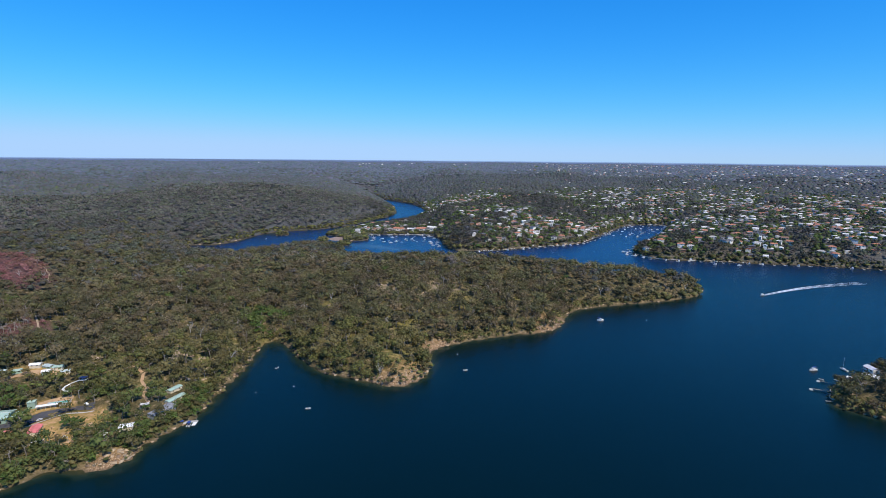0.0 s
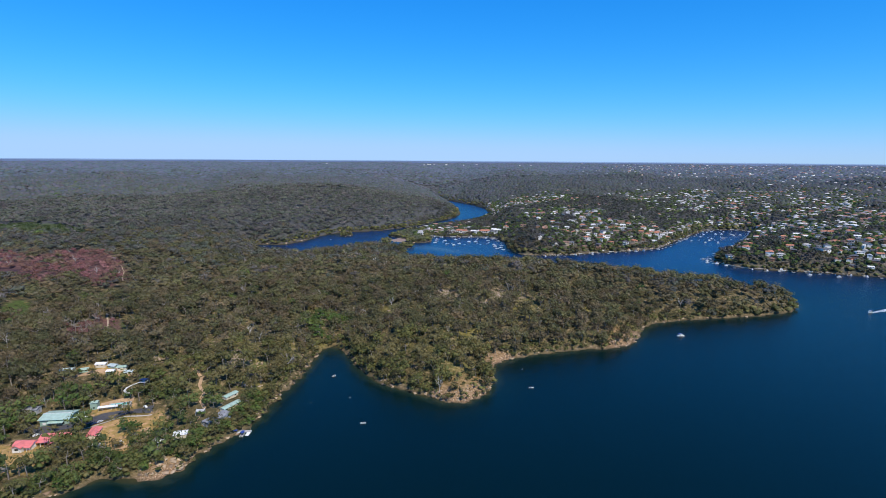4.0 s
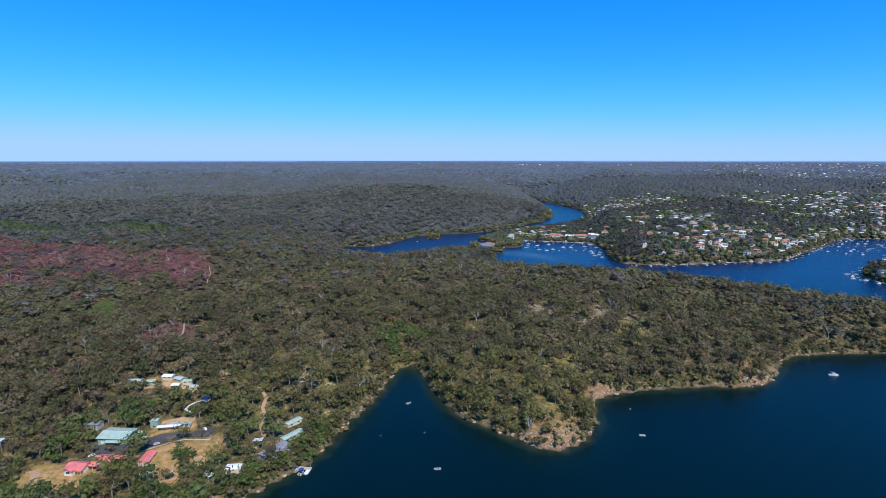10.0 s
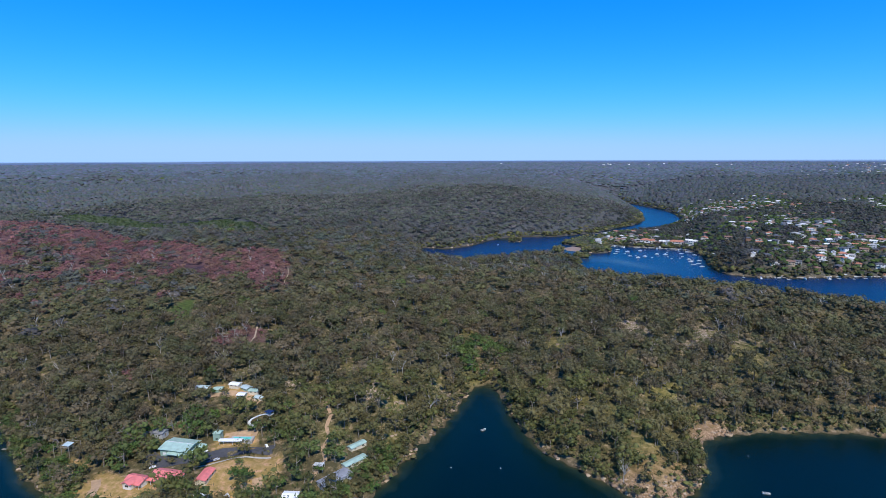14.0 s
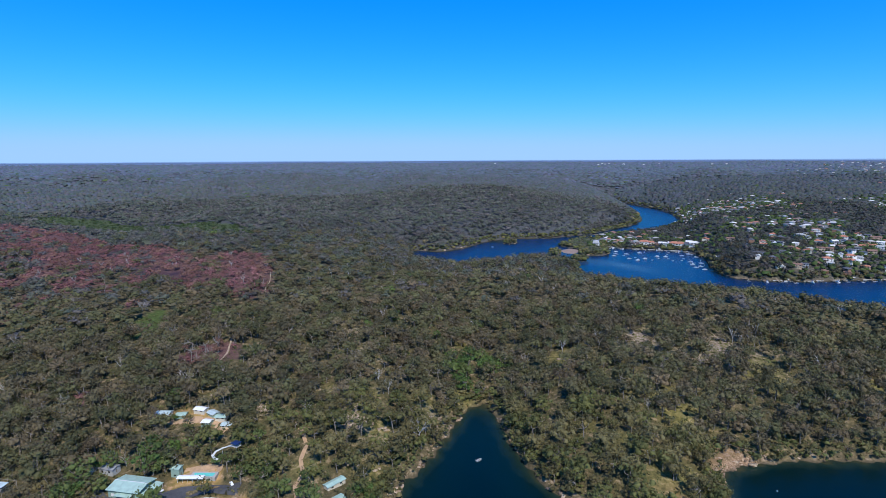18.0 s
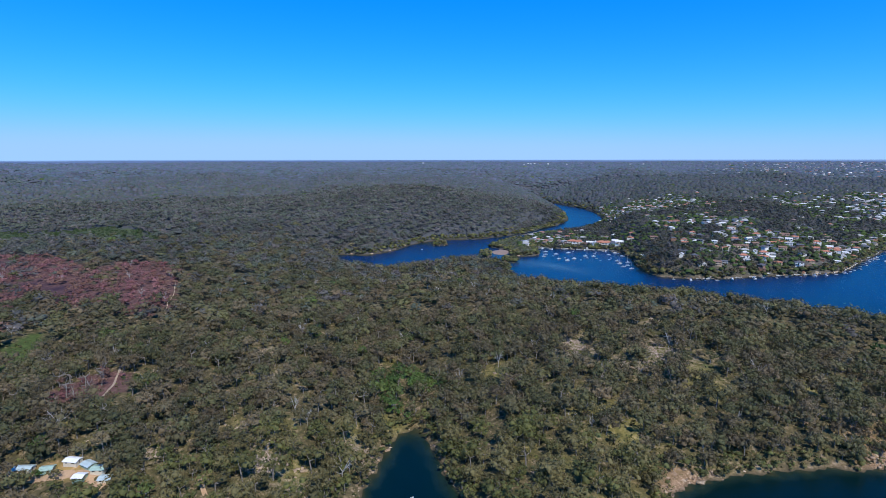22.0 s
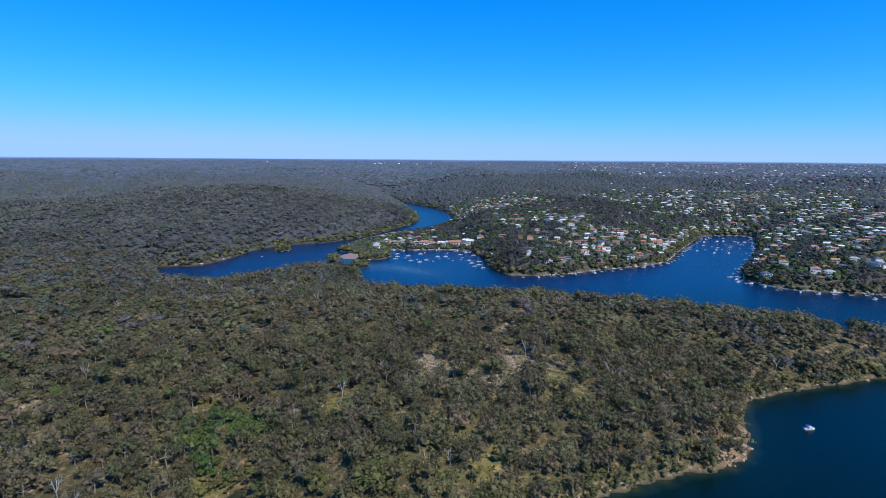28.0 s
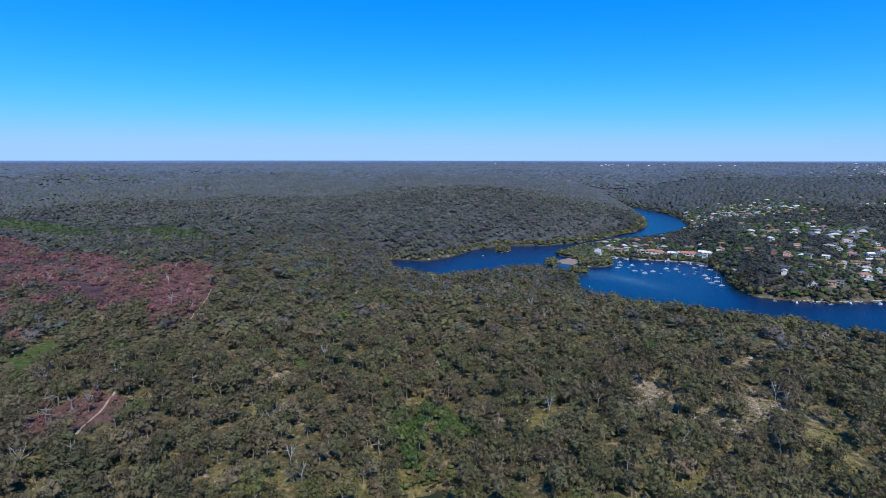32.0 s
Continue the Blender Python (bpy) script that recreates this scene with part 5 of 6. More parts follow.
yachts = Fleet(yacht, "white sailing yacht with furled blue sail cover on a mooring", "moored boats")
cruisers = Fleet(cruiser, "white motor cruiser with blue canopy on a mooring", "moored boats")
runabouts = Fleet(runabout, "small open white runabout with outboard motor on the water", "small boats")
_r = random.Random(4)


def moor(x0, x1, y0, y1, many, mix_of, gap):
    spots = []
    tries = 0
    while len(spots) < many and tries < 4000:
        tries += 1
        x, y = _r.uniform(x0, x1) * U, _r.uniform(y0, y1) * U
        if float(inland(x, y)) < -14 and all(math.hypot(x - a, y - b) > gap for a, b in spots):
            spots.append((x, y))
    for x, y in spots:
        _r.choice(mix_of).at(x, y, 200 + _r.uniform(-25, 25))


moor(-112, -2, 786, 872, 26, (yachts, cruisers, runabouts, runabouts), 17)
moor(-20, 4, 755, 800, 6, (yachts, cruisers), 14)
moor(268, 405, 870, 1022, 30, (yachts, cruisers, runabouts), 18)
moor(236, 262, 690, 745, 4, (runabouts, cruisers), 13)
for _x, _y, _a in ((-96, 302, 60), (124, 404, 5), (-65, 250, 200), (15, 301, 10), (330, 640, 10), (356, 634, 190), (-268, 813, 30)):
    (cruisers if _x > 300 or _x == 124 else runabouts).at(_x * U, _y * U, _a)
cruisers.at(223 * U, 306 * U, 190)
yachts.at(242 * U, 307 * U, 100)
for _x, _y, _a in ((233, 297, 160), (226, 291, 140), (218, 292, 130)):
    runabouts.at(_x * U, _y * U, _a)


def jetty(long, wide, pontoon):
    """A timber jetty on piles from the shore (x = 0) out to +x, with a pontoon at its end."""
    t = thing("jetty", Matrix(), "timber jetty on piles with a floating pontoon at its end" if pontoon else "narrow timber jetty on piles", "jetty")
    part("deck", boxed_mesh((-3, long, -wide / 2, wide / 2, 1.1, 1.22)), M_TIMBER, t)
    part("beam", boxed_mesh((-3, long, -wide * 0.4, -wide * 0.4 + 0.15, 0.85, 1.1), (-3, long, wide * 0.4 - 0.15, wide * 0.4, 0.85, 1.1)), M_TIMBER, t)
    for k in range(int(long / 5) + 1):
        for s in (-1, 1):
            part("post", rod((k * 5 + 0.3, s * wide * 0.42, -3), (k * 5 + 0.3, s * wide * 0.42, 1.9), 0.14), M_TIMBER, t)
    if pontoon:
        part("pontoon", boxed_mesh((long + 0.2, long + 3.2, -2.4, 2.4, -0.1, 0.4)), M_CONCRETE, t)
    return t


jetties = [Fleet(lambda lab, k=k: tagged(jetty(*k), lab), "", "jetties along the suburb's shore") for k in ((9, 1.8, True), (14, 1.6, True), (7, 2.2, False))]
_town_loop = rounded(TOWN_SHORE, 24) * U
_last = (0, 0)
for _i in range(len(_town_loop) - 1):
    (_xa, _ya), (_xb, _yb) = _town_loop[_i], _town_loop[_i + 1]
    if math.hypot(_xa - _last[0], _ya - _last[1]) > 21 and _ya < 1045 * U and _xa < 600 * U and _xa > -140 * U and _ya > 590 * U and _r.random() < 0.8:
        if _xa < 30 * U and _ya < 860 * U:
            continue
        _nx, _ny = _yb - _ya, -(_xb - _xa)
        _m = math.hypot(_nx, _ny) + 1e-9
        _nx, _ny = _nx / _m, _ny / _m
        if float(inland(_xa + 15 * _nx, _ya + 15 * _ny)) > 0:
            _nx, _ny = -_nx, -_ny
        _a = math.degrees(math.atan2(_ny, _nx))
        _last = (_xa, _ya)
        _r.choice(jetties).at(_xa + _nx, _ya + _ny, _a)
        if _r.random() < 0.9:
            (cruisers if _r.random() < 0.5 else runabouts).at(_xa + _nx * 10 - _ny * 4.5, _ya + _ny * 10 + _nx * 4.5, _a + _r.choice((0, 180)))
for _x, _y, _a in ((221, 283, 135), (211, 274, 153)):
    jetties[1].at(_x * U, _y * U, _a)


# the sea wall and the boatsheds along the suburb's shore
_wall = thing("sea_wall", pose(0, 0, 0), "low pale concrete and sandstone sea wall along the suburb's shore", "sea wall")
_step, _last = 15.0, (0, 0)


def boat_shelter(wall, roof, label):
    """A little gabled boathouse with a wide door towards the water (+x)."""
    t = thing("boathouse", Matrix(), label, "boathouse")
    part("wall", gable_body(6.5, 4.6, -1.5, 2.6, 1.0), wall, t)
    part("roof", gable_roof(6.5, 4.6, 2.6, 1.15, 0.35), roof, t)
    part("door", boxed_mesh((3.25, 3.31, -1.5, 1.5, 0.1, 2.2)), M_TRIM, t)
    return t


shelters = [Fleet(lambda lab, w=w, q=q: boat_shelter(w, q, lab), lab, "boathouses along the suburb's shore") for w, q, lab in (
    (WALLS[1], ROOFS[4], "white boathouse with white metal roof at the waterline"), (WALLS[4], ROOFS[0], "sand-coloured boathouse with terracotta roof at the waterline"))]
for _i in range(len(_town_loop) - 1):
    (_xa, _ya), (_xb, _yb) = _town_loop[_i], _town_loop[_i + 1]
    _built = (50 * U < _xa < 450 * U and 645 * U < _ya < 1040 * U) or (-140 * U < _xa < 5 * U and 868 * U < _ya < 900 * U)
    if not _built or math.hypot(_xa - _last[0], _ya - _last[1]) < _step or _r.random() < 0.12:
        continue
    _last = (_xa, _ya)
    _a = math.atan2(_yb - _ya, _xb - _xa)
    _n = part("wall_section", boxed_mesh((-7.4, 7.4, -0.5, 0.5, -1.2, 1.2 + _r.uniform(0, 0.9))), M_SEAWALL if _r.random() < 0.8 else M_ROCK, _wall)
    _n.matrix_basis = pose(_xa, _ya, 0, 0, 0, math.degrees(_a))
    if _r.random() < 0.28:
        _out = math.degrees(_a) - 90
        _nx, _ny = math.cos(radians(_out)), math.sin(radians(_out))
        if float(inland(_xa + 15 * _nx, _ya + 15 * _ny)) > 0:
            _nx, _ny, _out = -_nx, -_ny, _out + 180
        _r.choice(shelters).at(_xa - 5 * _nx, _ya - 5 * _ny, _out, 1.6)


def skyline():
    """Pale apartment blocks on the far plateau, with dark window bands."""
    r = np.random.RandomState(8)
    walls, bands = [], []
    for bearing, far in [(b + 0.25 * r.normal(), f + r.uniform(-90, 90)) for b, f in ((-8.6, 4250), (-8.2, 4300), (-7.7, 4280), (-7.2, 4320), (-6.6, 4260), (-19.5, 4400), (-4.0, 4350), (-3.4, 4300), (2.0, 4300), (3.1, 4200), (17.5, 3700), (18.0, 3750), (19.0, 3650), (24.0, 3600), (29.0, 3500))]:
        x, y = -20 * U + far * math.sin(radians(bearing)), 100 * U + far * math.cos(radians(bearing))
        z, w, d, h = float(height(x, y)), r.uniform(4, 8), r.uniform(4, 7), r.uniform(8, 13)
        v = np.array([(a, b, c) for c in (-3, h) for a, b in ((-w, -d), (w, -d), (w, d), (-w, d))]) + (x, y, z)
        walls.append((v, np.array([[0, 1, 5, 4], [1, 2, 6, 5], [2, 3, 7, 6], [3, 0, 4, 7], [4, 5, 6, 7]])))
        for k in range(3, int(h) - 3, 4):
            bands.append((np.array([(-w * 0.9, -d - 0.1, k), (w * 0.9, -d - 0.1, k), (w * 0.9, -d - 0.1, k + 1.4), (-w * 0.9, -d - 0.1, k + 1.4)]) + (x, y, z), np.array([[0, 1, 2, 3]])))
    for bits, name, mat, lab in ((walls, "apartment_blocks", M_TRIM, "pale apartment blocks on the far skyline"), (bands, "apartment_windows", M_GLASS, "dark window bands of the far apartment blocks")):
        v, f = joined(bits)
        tagged(raw(name, v, f, mat), lab, "buildings", kind="stuff")


skyline()


# ---- the camp on the point ----
M_GREENROOF = ribbed("pale_green_metal_roof", (0.40, 0.54, 0.45), 0.7, 0.45)
M_GREENWALL = plain("green_wall_cladding", (0.28, 0.40, 0.33), 0.7)
M_SALMON = ribbed("salmon_red_metal_roof", (0.78, 0.22, 0.20), 0.5, 0.5)
M_GREYROOF = ribbed("grey_metal_roof", (0.30, 0.30, 0.31), 0.6, 0.5)
M_PALEROOF = ribbed("pale_blue_metal_roof", (0.50, 0.60, 0.60), 0.6, 0.45)
M_CREAMWALL = plain("cream_boards", (0.68, 0.60, 0.46), 0.8)
M_POOL = plain("pool_water", (0.16, 0.58, 0.50), 0.1, 0.08)
M_SAIL = plain("white_shade_cloth", (0.80, 0.80, 0.78), 0.7)


def ground_at(x, y):
    """The ground's height at a place on the chart."""
    return float(height(x * U, y * U))


BROAD = Matrix.Diagonal((1.55, 1.55, 1.12, 1))


def sited(x, y, lift=0.0, turn=0.0):
    """A pose on the ground at a place on the chart."""
    return pose(x * U, y * U, ground_at(x, y) + lift, 0, 0, turn)


def ridge_pose(x0, y0, x1, y1, lift=0.3):
    """A pose at the middle of a ridge line, x along it, on the ground."""
    cx, cy = (x0 + x1) / 2, (y0 + y1) / 2
    return sited(cx, cy, lift, math.degrees(math.atan2(y1 - y0, x1 - x0)))


def strip(name, line, wide, mat, label, lift=0.22, category="road"):
    """A road or track laid over the ground along a line."""
    p = np.array(line, float) * U
    wide = wide * 1.6
    seg = np.r_[0, np.cumsum(np.hypot(*np.diff(p, axis=0).T))]
    s = np.linspace(0, seg[-1], int(seg[-1] / 1.2) + 2)
    x, y = np.interp(s, seg, p[:, 0]), np.interp(s, seg, p[:, 1])
    tx_, ty_ = np.gradient(x), np.gradient(y)
    k = np.hypot(tx_, ty_)
    nx_, ny_ = -ty_ / k, tx_ / k
    cols = np.linspace(-0.5, 0.5, 6)
    gxx, gyy = x[:, None] + nx_[:, None] * cols * wide, y[:, None] + ny_[:, None] * cols * wide
    gzz = height(gxx, gyy) + lift
    bm = bmesh.new()
    v = [[bm.verts.new((gxx[i, j], gyy[i, j], gzz[i, j])) for j in range(6)] for i in range(len(x))]
    for i in range(len(x) - 1):
        for j in range(5):
            bm.faces.new((v[i][j], v[i][j + 1], v[i + 1][j + 1], v[i + 1][j]))
    bmesh.ops.recalc_face_normals(bm, faces=bm.faces)
    if sum(f.normal.z for f in bm.faces) < 0:
        bmesh.ops.reverse_faces(bm, faces=bm.faces)
    return tagged(part(name, bm, mat), label, category, kind="structure")


strip("road", [(-166, 244), (-176, 239), (-184, 233), (-193, 224), (-201, 217)], 7.0, M_ASPHALT, "dark asphalt camp driveway beside the hall")
strip("road_spur", [(-226, 226), (-216, 222), (-206, 219), (-196, 220)], 6.0, M_ASPHALT, "dark asphalt turning area beside the hall", 0.26)
strip("kerb", [(-164, 240), (-172, 235), (-180, 228), (-186, 222)], 0.7, M_CONCRETE, "pale concrete kerb along the lawn", 0.32, "kerb")
strip("dirt_track", [(-136, 229), (-139, 237), (-140, 244), (-146, 250), (-147, 256), (-153, 262), (-157, 271), (-166, 278)], 1.7, M_DIRT, "pale orange dirt track down to the boatshed", 0.3, "track")
strip("fire_trail", [(-236, 301), (-241, 308), (-244, 315), (-252, 325), (-257, 331), (-266, 342)], 1.1, M_TRAIL, "pale dirt fire trail beside scorched heath", 0.35, "track")
strip("fire_trail_end", [(-296, 396), (-303, 408), (-319, 427), (-329, 443), (-343, 459), (-358, 476)], 0.7, M_TRAIL, "pale dirt fire trail along the burnt patch", 0.4, "track")
strip("footpath", [(-160, 222), (-156, 214), (-160, 208), (-166, 204)], 2.4, M_DIRT, "orange dirt footpath below the lawn", 0.28, "path")
strip("worn_earth", [(-229, 257), (-221, 259), (-211, 264), (-203, 267), (-193, 265)], 4.6, M_DIRT, "pale bare earth between the bush cabins", 0.24, "earth")
strip("worn_earth", [(-158, 226), (-153, 221), (-151, 216)], 4.0, M_DIRT, "orange bare earth at the lawn's edge", 0.26, "earth")
strip("worn_earth", [(-232, 200), (-226, 198)], 4.5, M_DIRT, "orange bare earth below the ropes course", 0.26, "earth")
strip("worn_earth", [(-214, 201), (-209, 198), (-205, 193)], 3.4, M_DIRT, "orange bare earth at the edge of the lodge lawn", 0.24, "earth")
strip("worn_earth", [(-193, 243), (-186, 247), (-180, 250)], 5.0, M_DIRT, "orange bare earth behind the pool", 0.26, "earth")


def hall():
    t = thing("assembly_hall", ridge_pose(-207.5, 225.5, -193.0, 229.0) @ Matrix.Diagonal((1.35, 1.35, 0.9, 1)), "large pale green metal-roofed assembly hall with glazed front", "hall")
    w, d = 15.5, 11.0
    part("wall", gable_body(w, d, -2.0, 5.0, 1.7), M_GREENWALL, t)
    part("roof", gable_roof(w, d, 5.0, 1.9, 0.8), M_GREENROOF, t)
    part("verandah_roof", solid(bmesh.new(), [[(w / 2 + 0.85, -d / 2, 3.7), (w / 2 + 4.6, -d / 2, 3.0), (w / 2 + 4.6, d / 2, 3.0), (w / 2 + 0.85, d / 2, 3.7)]], 0.12), M_GREENROOF, t)
    for y in (-5, -2.5, 0, 2.5, 5):
        part("post", boxed_mesh((w / 2 + 4.3, w / 2 + 4.42, y - 0.06, y + 0.06, -1.5, 3.05)), M_TRIM, t)
    front = part("front_awning", solid(bmesh.new(), [[(-3.0, -d / 2 - 2.4, 3.0), (5.5, -d / 2 - 2.4, 3.0), (5.5, -d / 2 - 0.02, 3.5), (-3.0, -d / 2 - 0.02, 3.5)]], 0.12), M_GREENROOF, t)
    for i in range(5):
        window_on(t, -2.2 + 1.75 * i, -d / 2, 0.5, 1.4, 2.1, 0)
    for i in range(3):
        window_on(t, w / 2, -3 + 3 * i, 0.6, 1.6, 1.6, 1)
    part("ridge_cap", boxed_mesh((-w / 2 - 0.8, w / 2 + 0.8, -0.18, 0.18, 6.9, 6.97)), M_TRIM, t)
    dr = part("door", boxed_mesh((-0.9, 0.9, -0.05, 0.04, 0, 2.1)), M_TRIM, t)
    dr.matrix_basis = pose(-5.4, -d / 2, 0.1)


hall()


def shed(name, x0, y0, x1, y1, d, eave, rise, wall, roof, label, category, windows=2, base=-1.5):
    """A plain gabled building: walls, roof, ridge cap, windows and a door on its front (-y)."""
    t = thing(name, ridge_pose(x0, y0, x1, y1), label, category)
    w, d = math.hypot(x1 - x0, y1 - y0) * U, d * 1.6
    part("wall", gable_body(w, d, base, eave, rise - 0.15), wall, t)
    part("roof", gable_roof(w, d, eave, rise, 0.5), roof, t)
    part("ridge_cap", boxed_mesh((-w / 2 - 0.5, w / 2 + 0.5, -0.12, 0.12, eave + rise - 0.02, eave + rise + 0.05)), roof, t)
    for i in range(windows):
        window_on(t, -w / 2 + (i + 0.5) * w / windows, -d / 2, 0.9, min(1.5, w / windows * 0.6), 1.1, 0)
    dr = part("door", boxed_mesh((-0.45, 0.45, -0.05, 0.04, 0, 2.05)), M_TIMBER, t)
    dr.matrix_basis = pose(w / 2, 0, 0.05, 0, 0, 90)
    return t


shed("annex", -220, 230, -214, 231.2, 4, 3.2, 0.9, WALLS[3], M_GREYROOF, "grey metal-roofed annex behind the hall", "annex")
shed("annex", -226, 226, -221, 227.5, 4, 2.8, 0.8, WALLS[3], M_GREYROOF, "small grey-roofed store beside the trees", "store", 1)
shed("green_tower", -195.5, 240.5, -192.5, 241.5, 3, 6.0, 0.7, M_GREENWALL, M_GREENROOF, "narrow tall green climbing tower beside the pool", "tower", 1)


def pool():
    t = thing("swimming_pool", sited(-182.8, 243.4, 1.6, 24) @ Matrix.Diagonal((1.2, 1.0, 1, 1)), "turquoise outdoor swimming pool with pale concrete surround", "pool")
    part("surround", boxed_mesh((-7, 7, -3.2, -2, -2.2, 0.5), (-7, 7, 2, 3.2, -2.2, 0.5), (-7, -5.6, -2, 2, -2.2, 0.5), (5.6, 7, -2, 2, -2.2, 0.5)), M_CONCRETE, t)
    part("water_surface", boxed_mesh((-5.6, 5.6, -2, 2, -2.0, 0.38)), M_POOL, t)


def pool_shelter():
    """A long low white roof on posts in front of the pool."""
    t = thing("pool_shelter", ridge_pose(-189.5, 237.8, -181.0, 241.6, 0.5), "long low white shade roof on posts beside the pool", "shelter")
    w, d = 16.5, 3.6
    part("roof", gable_roof(w, d, 2.1, 0.4, 0.3), M_SAIL, t)
    part("gutter", boxed_mesh((-w / 2 - 0.3, w / 2 + 0.3, -d / 2 - 0.42, -d / 2 - 0.32, 1.8, 2.1)), M_TRIM, t)
    part("back_wall", boxed_mesh((-w / 2, w / 2, d / 2 - 0.2, d / 2 - 0.1, -1.0, 2.05)), M_CREAMWALL, t)
    for k in range(6):
        x = -w / 2 + 0.2 + k * (w - 0.4) / 5
        part("post", boxed_mesh((x - 0.07, x + 0.07, -d / 2 + 0.05, -d / 2 + 0.19, -1.0, 2.08)), M_TRIM, t)


pool()
pool_shelter()


def lodge():
    """The red-roofed lodge: a gabled cottage and a long wing joined by verandahs."""
    t = thing("lodge", ridge_pose(-194.0, 210.6, -182.5, 213.3, 0.4) @ BROAD, "salmon-red metal-roofed lodge with white posts and verandahs", "lodge")
    part("wall", gable_body(11.5, 5.5, -1.5, 3.1, 1.4), M_CREAMWALL, t)
    part("roof", gable_roof(11.5, 5.5, 3.1, 1.7, 0.5), M_SALMON, t)
    bm = gable_body(7.5, 5.0, -1.5, 3.0, 1.3)
    bmesh.ops.transform(bm, matrix=pose(4.2, -3.4, 0, 0, 0, 90), verts=bm.verts)
    part("cross_wing", bm, M_CREAMWALL, t)
    bm = gable_roof(8.6, 5.0, 3.05, 1.55, 0.5)
    bmesh.ops.transform(bm, matrix=pose(4.2, -3.4, 0, 0, 0, 90), verts=bm.verts)
    part("cross_roof", bm, M_SALMON, t)
    part("verandah_roof", solid(bmesh.new(), [[(-6.2, -5.6, 2.4), (1.4, -5.6, 2.4), (1.4, -3.3, 3.0), (-6.2, -3.3, 3.0)]], 0.1), M_SALMON, t)
    for x in (-6, -4, -2, 0, 1.2):
        part("post", boxed_mesh((x - 0.07, x + 0.07, -5.5, -5.36, -1.5, 2.35)), M_TRIM, t)
    for x in (-4.6, -2.4, -0.2):
        window_on(t, x, -2.75, 0.8, 1.3, 1.3, 0)
    for y in (-6.2, -4.4):
        window_on(t, 6.7, y, 0.8, 1.2, 1.2, 1)
    window_on(t, 4.2, -7.15, 0.8, 1.6, 1.3, 0)
    c = thing("lodge_cottage", ridge_pose(-200.0, 204.6, -192.0, 206.0, 0.4) @ BROAD, "salmon-red roofed cottage with a white gable end", "cottage")
    part("wall", gable_body(8, 4.2, -1.5, 2.9, 1.2), M_TRIM, c)
    part("roof", gable_roof(8, 4.2, 2.9, 1.4, 0.5), M_SALMON, c)
    bm = gable_body(4.4, 4.0, -1.5, 2.9, 1.4)
    bmesh.ops.transform(bm, matrix=pose(-1.2, -2.4, 0, 0, 0, 90), verts=bm.verts)
    part("gable_wing", bm, M_TRIM, c)
    bm = gable_roof(5.2, 4.0, 2.95, 1.6, 0.45)
    bmesh.ops.transform(bm, matrix=pose(-1.2, -2.4, 0, 0, 0, 90), verts=bm.verts)
    part("gable_roof", bm, M_SALMON, c)
    part("verandah_roof", solid(bmesh.new(), [[(1.2, -4.0, 2.3), (4.4, -4.0, 2.3), (4.4, -2.5, 2.85), (1.2, -2.5, 2.85)]], 0.1), M_SALMON, c)
    for x in (1.4, 2.8, 4.2):
        part("post", boxed_mesh((x - 0.06, x + 0.06, -3.95, -3.83, -1.5, 2.3)), M_TRIM, c)
    window_on(c, -1.2, -4.6, 0.8, 1.6, 1.2, 0)
    window_on(c, 2.6, -2.1, 0.8, 1.4, 1.2, 0)


lodge()
shed("red_roofed_hut", -174.0, 214.0, -177.0, 221.5, 4.2, 2.8, 1.1, M_CREAMWALL, M_SALMON, "small salmon-red roofed hut beside the lawn", "hut", 2)

for _n, (_x, _y, _a, _w) in enumerate(((-225, 261, 20, 6.0), (-218, 264, 30, 4.0), (-212, 269, 10, 5.0), (-206, 270, -10, 4.5), (-200, 269, 20, 4.5), (-203, 264, 15, 3.5), (-195, 267, 20, 4.0))):
    _c, _s = math.cos(radians(_a)) * _w / 2, math.sin(radians(_a)) * _w / 2
    shed("cabin", _x - _c, _y - _s, _x + _c, _y + _s, 3.6, 2.1, 0.9, M_CREAMWALL if _n % 2 == 0 else M_GREENWALL, (M_PALEROOF, M_GREENROOF, M_SAIL)[_n % 3],
         f"{'cream' if _n % 2 == 0 else 'green'} bush cabin with {('pale blue', 'pale green', 'white')[_n % 3]} roof among trees", "cabin", 2)

# the boatshed by the inlet
shed("boatshed", -131.2, 229.5, -127.3, 241.0, 5.2, 3.4, 0.8, WALLS[3], M_GREYROOF, "long grey-roofed boatshed above the water", "boatshed", 4, -3.5)
shed("boatshed", -130.6, 243.0, -127.3, 252.5, 3.2, 2.9, 0.7, M_CREAMWALL, M_GREENROOF, "cream boatshed wing with pale green roof", "boatshed", 3, -3.5)
shed("canoe_store", -135.2, 253.5, -132.8, 260.5, 3.0, 2.7, 0.7, M_CREAMWALL, M_GREENROOF, "small cream canoe store with pale green roof", "store", 2, -2.5)


